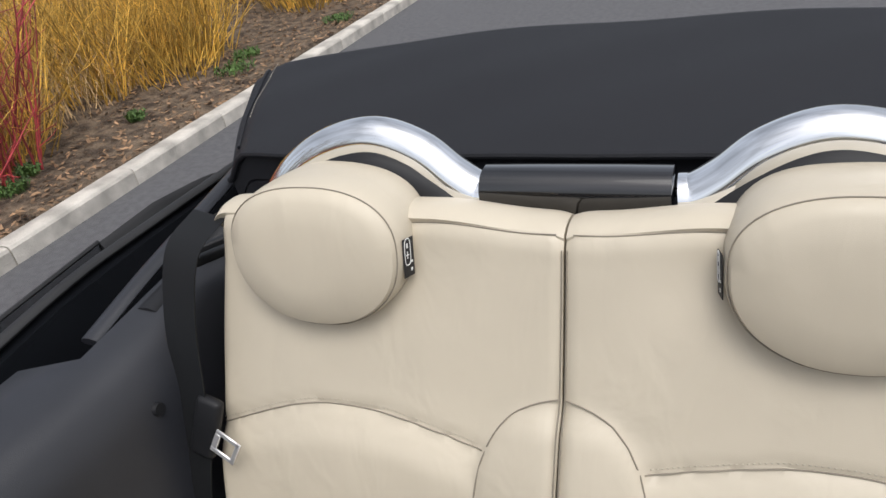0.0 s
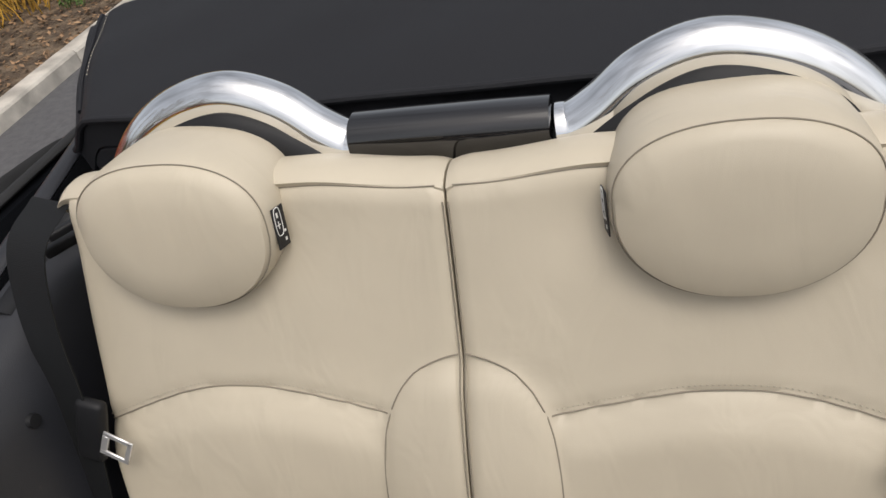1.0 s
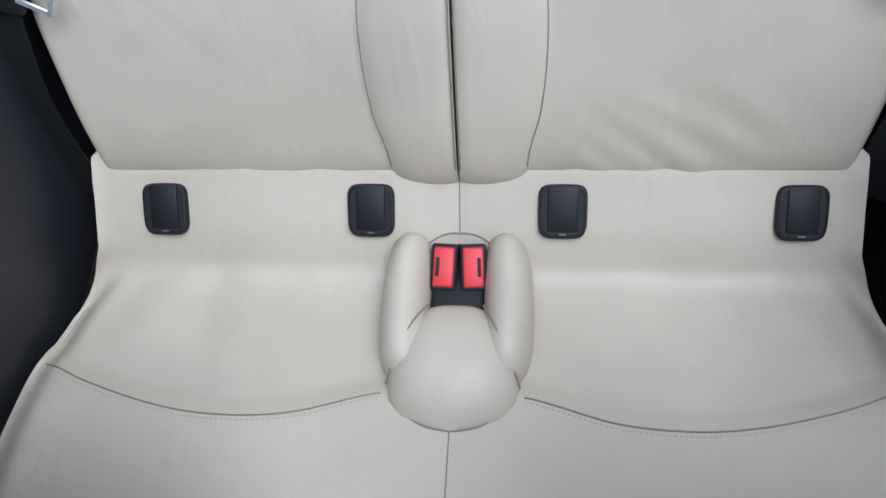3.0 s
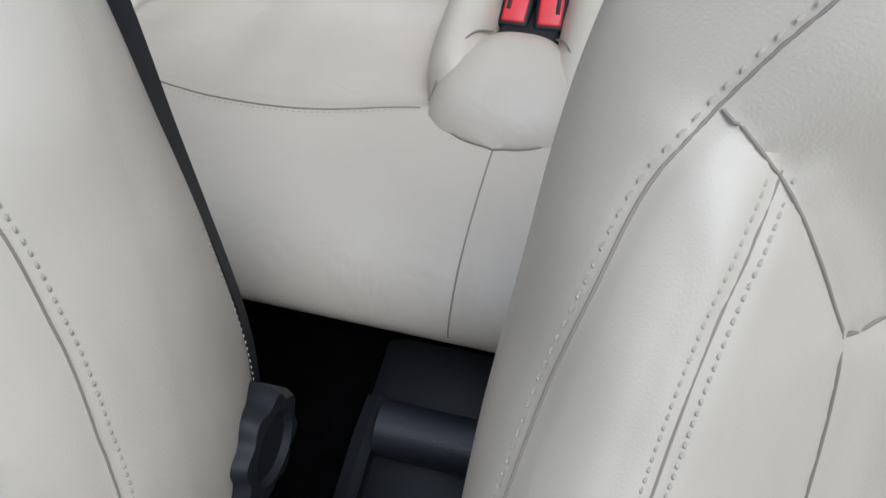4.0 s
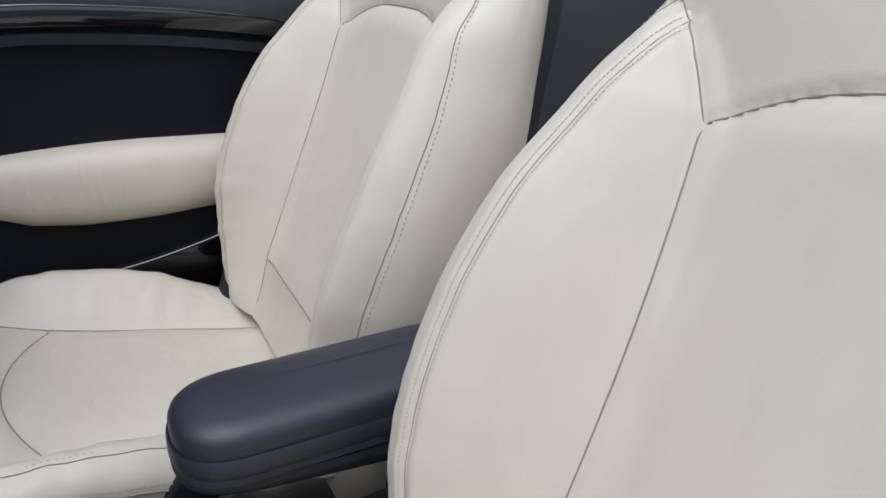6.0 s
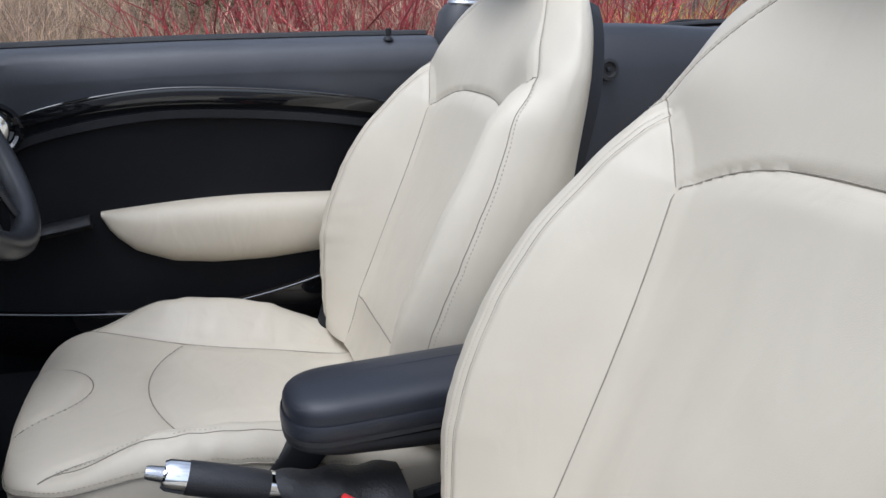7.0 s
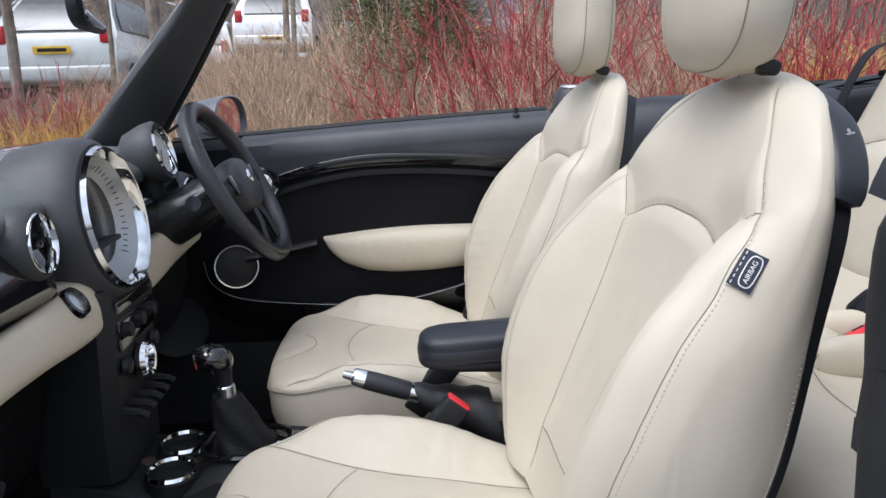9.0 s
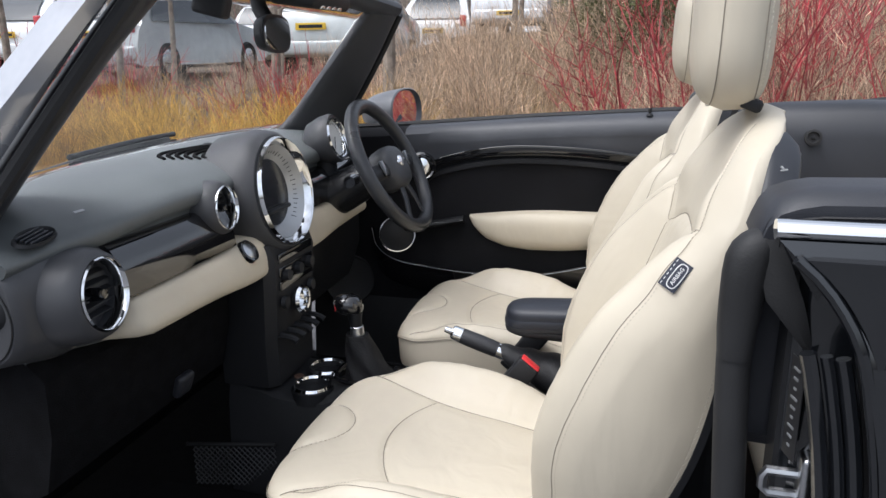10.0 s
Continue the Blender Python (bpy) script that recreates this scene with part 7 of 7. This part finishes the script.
parked_car(17.4, 2.85, (0.75, 0.76, 0.78), -92, "white hatchback", 1.05, 3.9, 0.47)
parked_car(12.0, 5.3, (0.52, 0.56, 0.56), -86, "pale estate car", 1.1, 4.3, 0.72)
parked_car(10.7, 8.4, (0.5, 0.53, 0.54), -90, "silver saloon car", 0.98, 4.2)
parked_car(12.2, 11.4, (0.68, 0.7, 0.72), -90, "white saloon car", 1.0, 4.2)
parked_car(18.2, 4.9, (0.68, 0.69, 0.7), -88, "white estate car", 1.1, 4.3)
parked_car(17.6, 0.55, (0.12, 0.13, 0.15), -90, "dark grey hatchback", 1.05)
parked_car(18.6, -1.9, (0.1, 0.12, 0.16), -90, "dark blue hatchback")
parked_car(17.2, 8.3, (0.08, 0.2, 0.5), -90, "blue hatchback", 1.05)
for x, y, c, nm, tall in ((23.8, 1.2, (0.45, 0.04, 0.05), "red hatchback", 1.05), (24.4, 3.8, (0.72, 0.73, 0.75), "white hatchback", 1.1), (24.0, 6.6, (0.06, 0.07, 0.09), "black estate car", 1.1), (24.2, 9.6, (0.5, 0.52, 0.55), "silver hatchback", 1.05), (24.4, 13.0, (0.74, 0.75, 0.76), "white van", 1.35), (19.0, 13.6, (0.68, 0.7, 0.72), "white hatchback", 1.05)):
    parked_car(x, y, c, -90 + 4 * math.sin(x * 9), nm, tall, 4.3)

# bare hedge beyond the cars
verts, faces = [], []
for _ in range(9000):
    x, y = rng.uniform(29, 33), rng.uniform(-30, 45)
    z = ground_z(x, y) - 0.1
    h, lx, ly, w = rng.uniform(1.5, 6.5), rng.gauss(0, 0.6), rng.gauss(0, 0.6), rng.uniform(0.02, 0.06)
    n = len(verts)
    verts += [(x, y - w, z), (x, y + w, z), (x + lx * 0.4, y + ly * 0.4 + w * 0.6, z + h * 0.6), (x + lx * 0.4, y + ly * 0.4 - w * 0.6, z + h * 0.6), (x + lx, y + ly, z + h)]
    faces += [(n, n + 1, n + 2, n + 3), (n + 3, n + 2, n + 4)]
stuff("far_hedge", verts, faces, TRUNK, "bare grey-brown hedge of trees beyond the car park", "hedge")
for sg in (-1, 1):
    for y in (1.5, -1.28):
        wm = pose(sg * 0.72, y, 0.292, 0, sg * 90, 0)
        wh = part("wheel", revolve([(0.0, -0.08), (0.2, -0.08), (0.27, -0.09), (0.292, -0.06), (0.292, 0.06), (0.27, 0.09), (0.2, 0.08), (0.0, 0.07)], 32, m=wm), TYRE, body, "black tyre")
        part("rim", revolve([(0.0, 0.085), (0.05, 0.09), (0.17, 0.082), (0.195, 0.075), (0.2, 0.06)], 28, m=wm), SATIN, wh, "silver wheel rim")
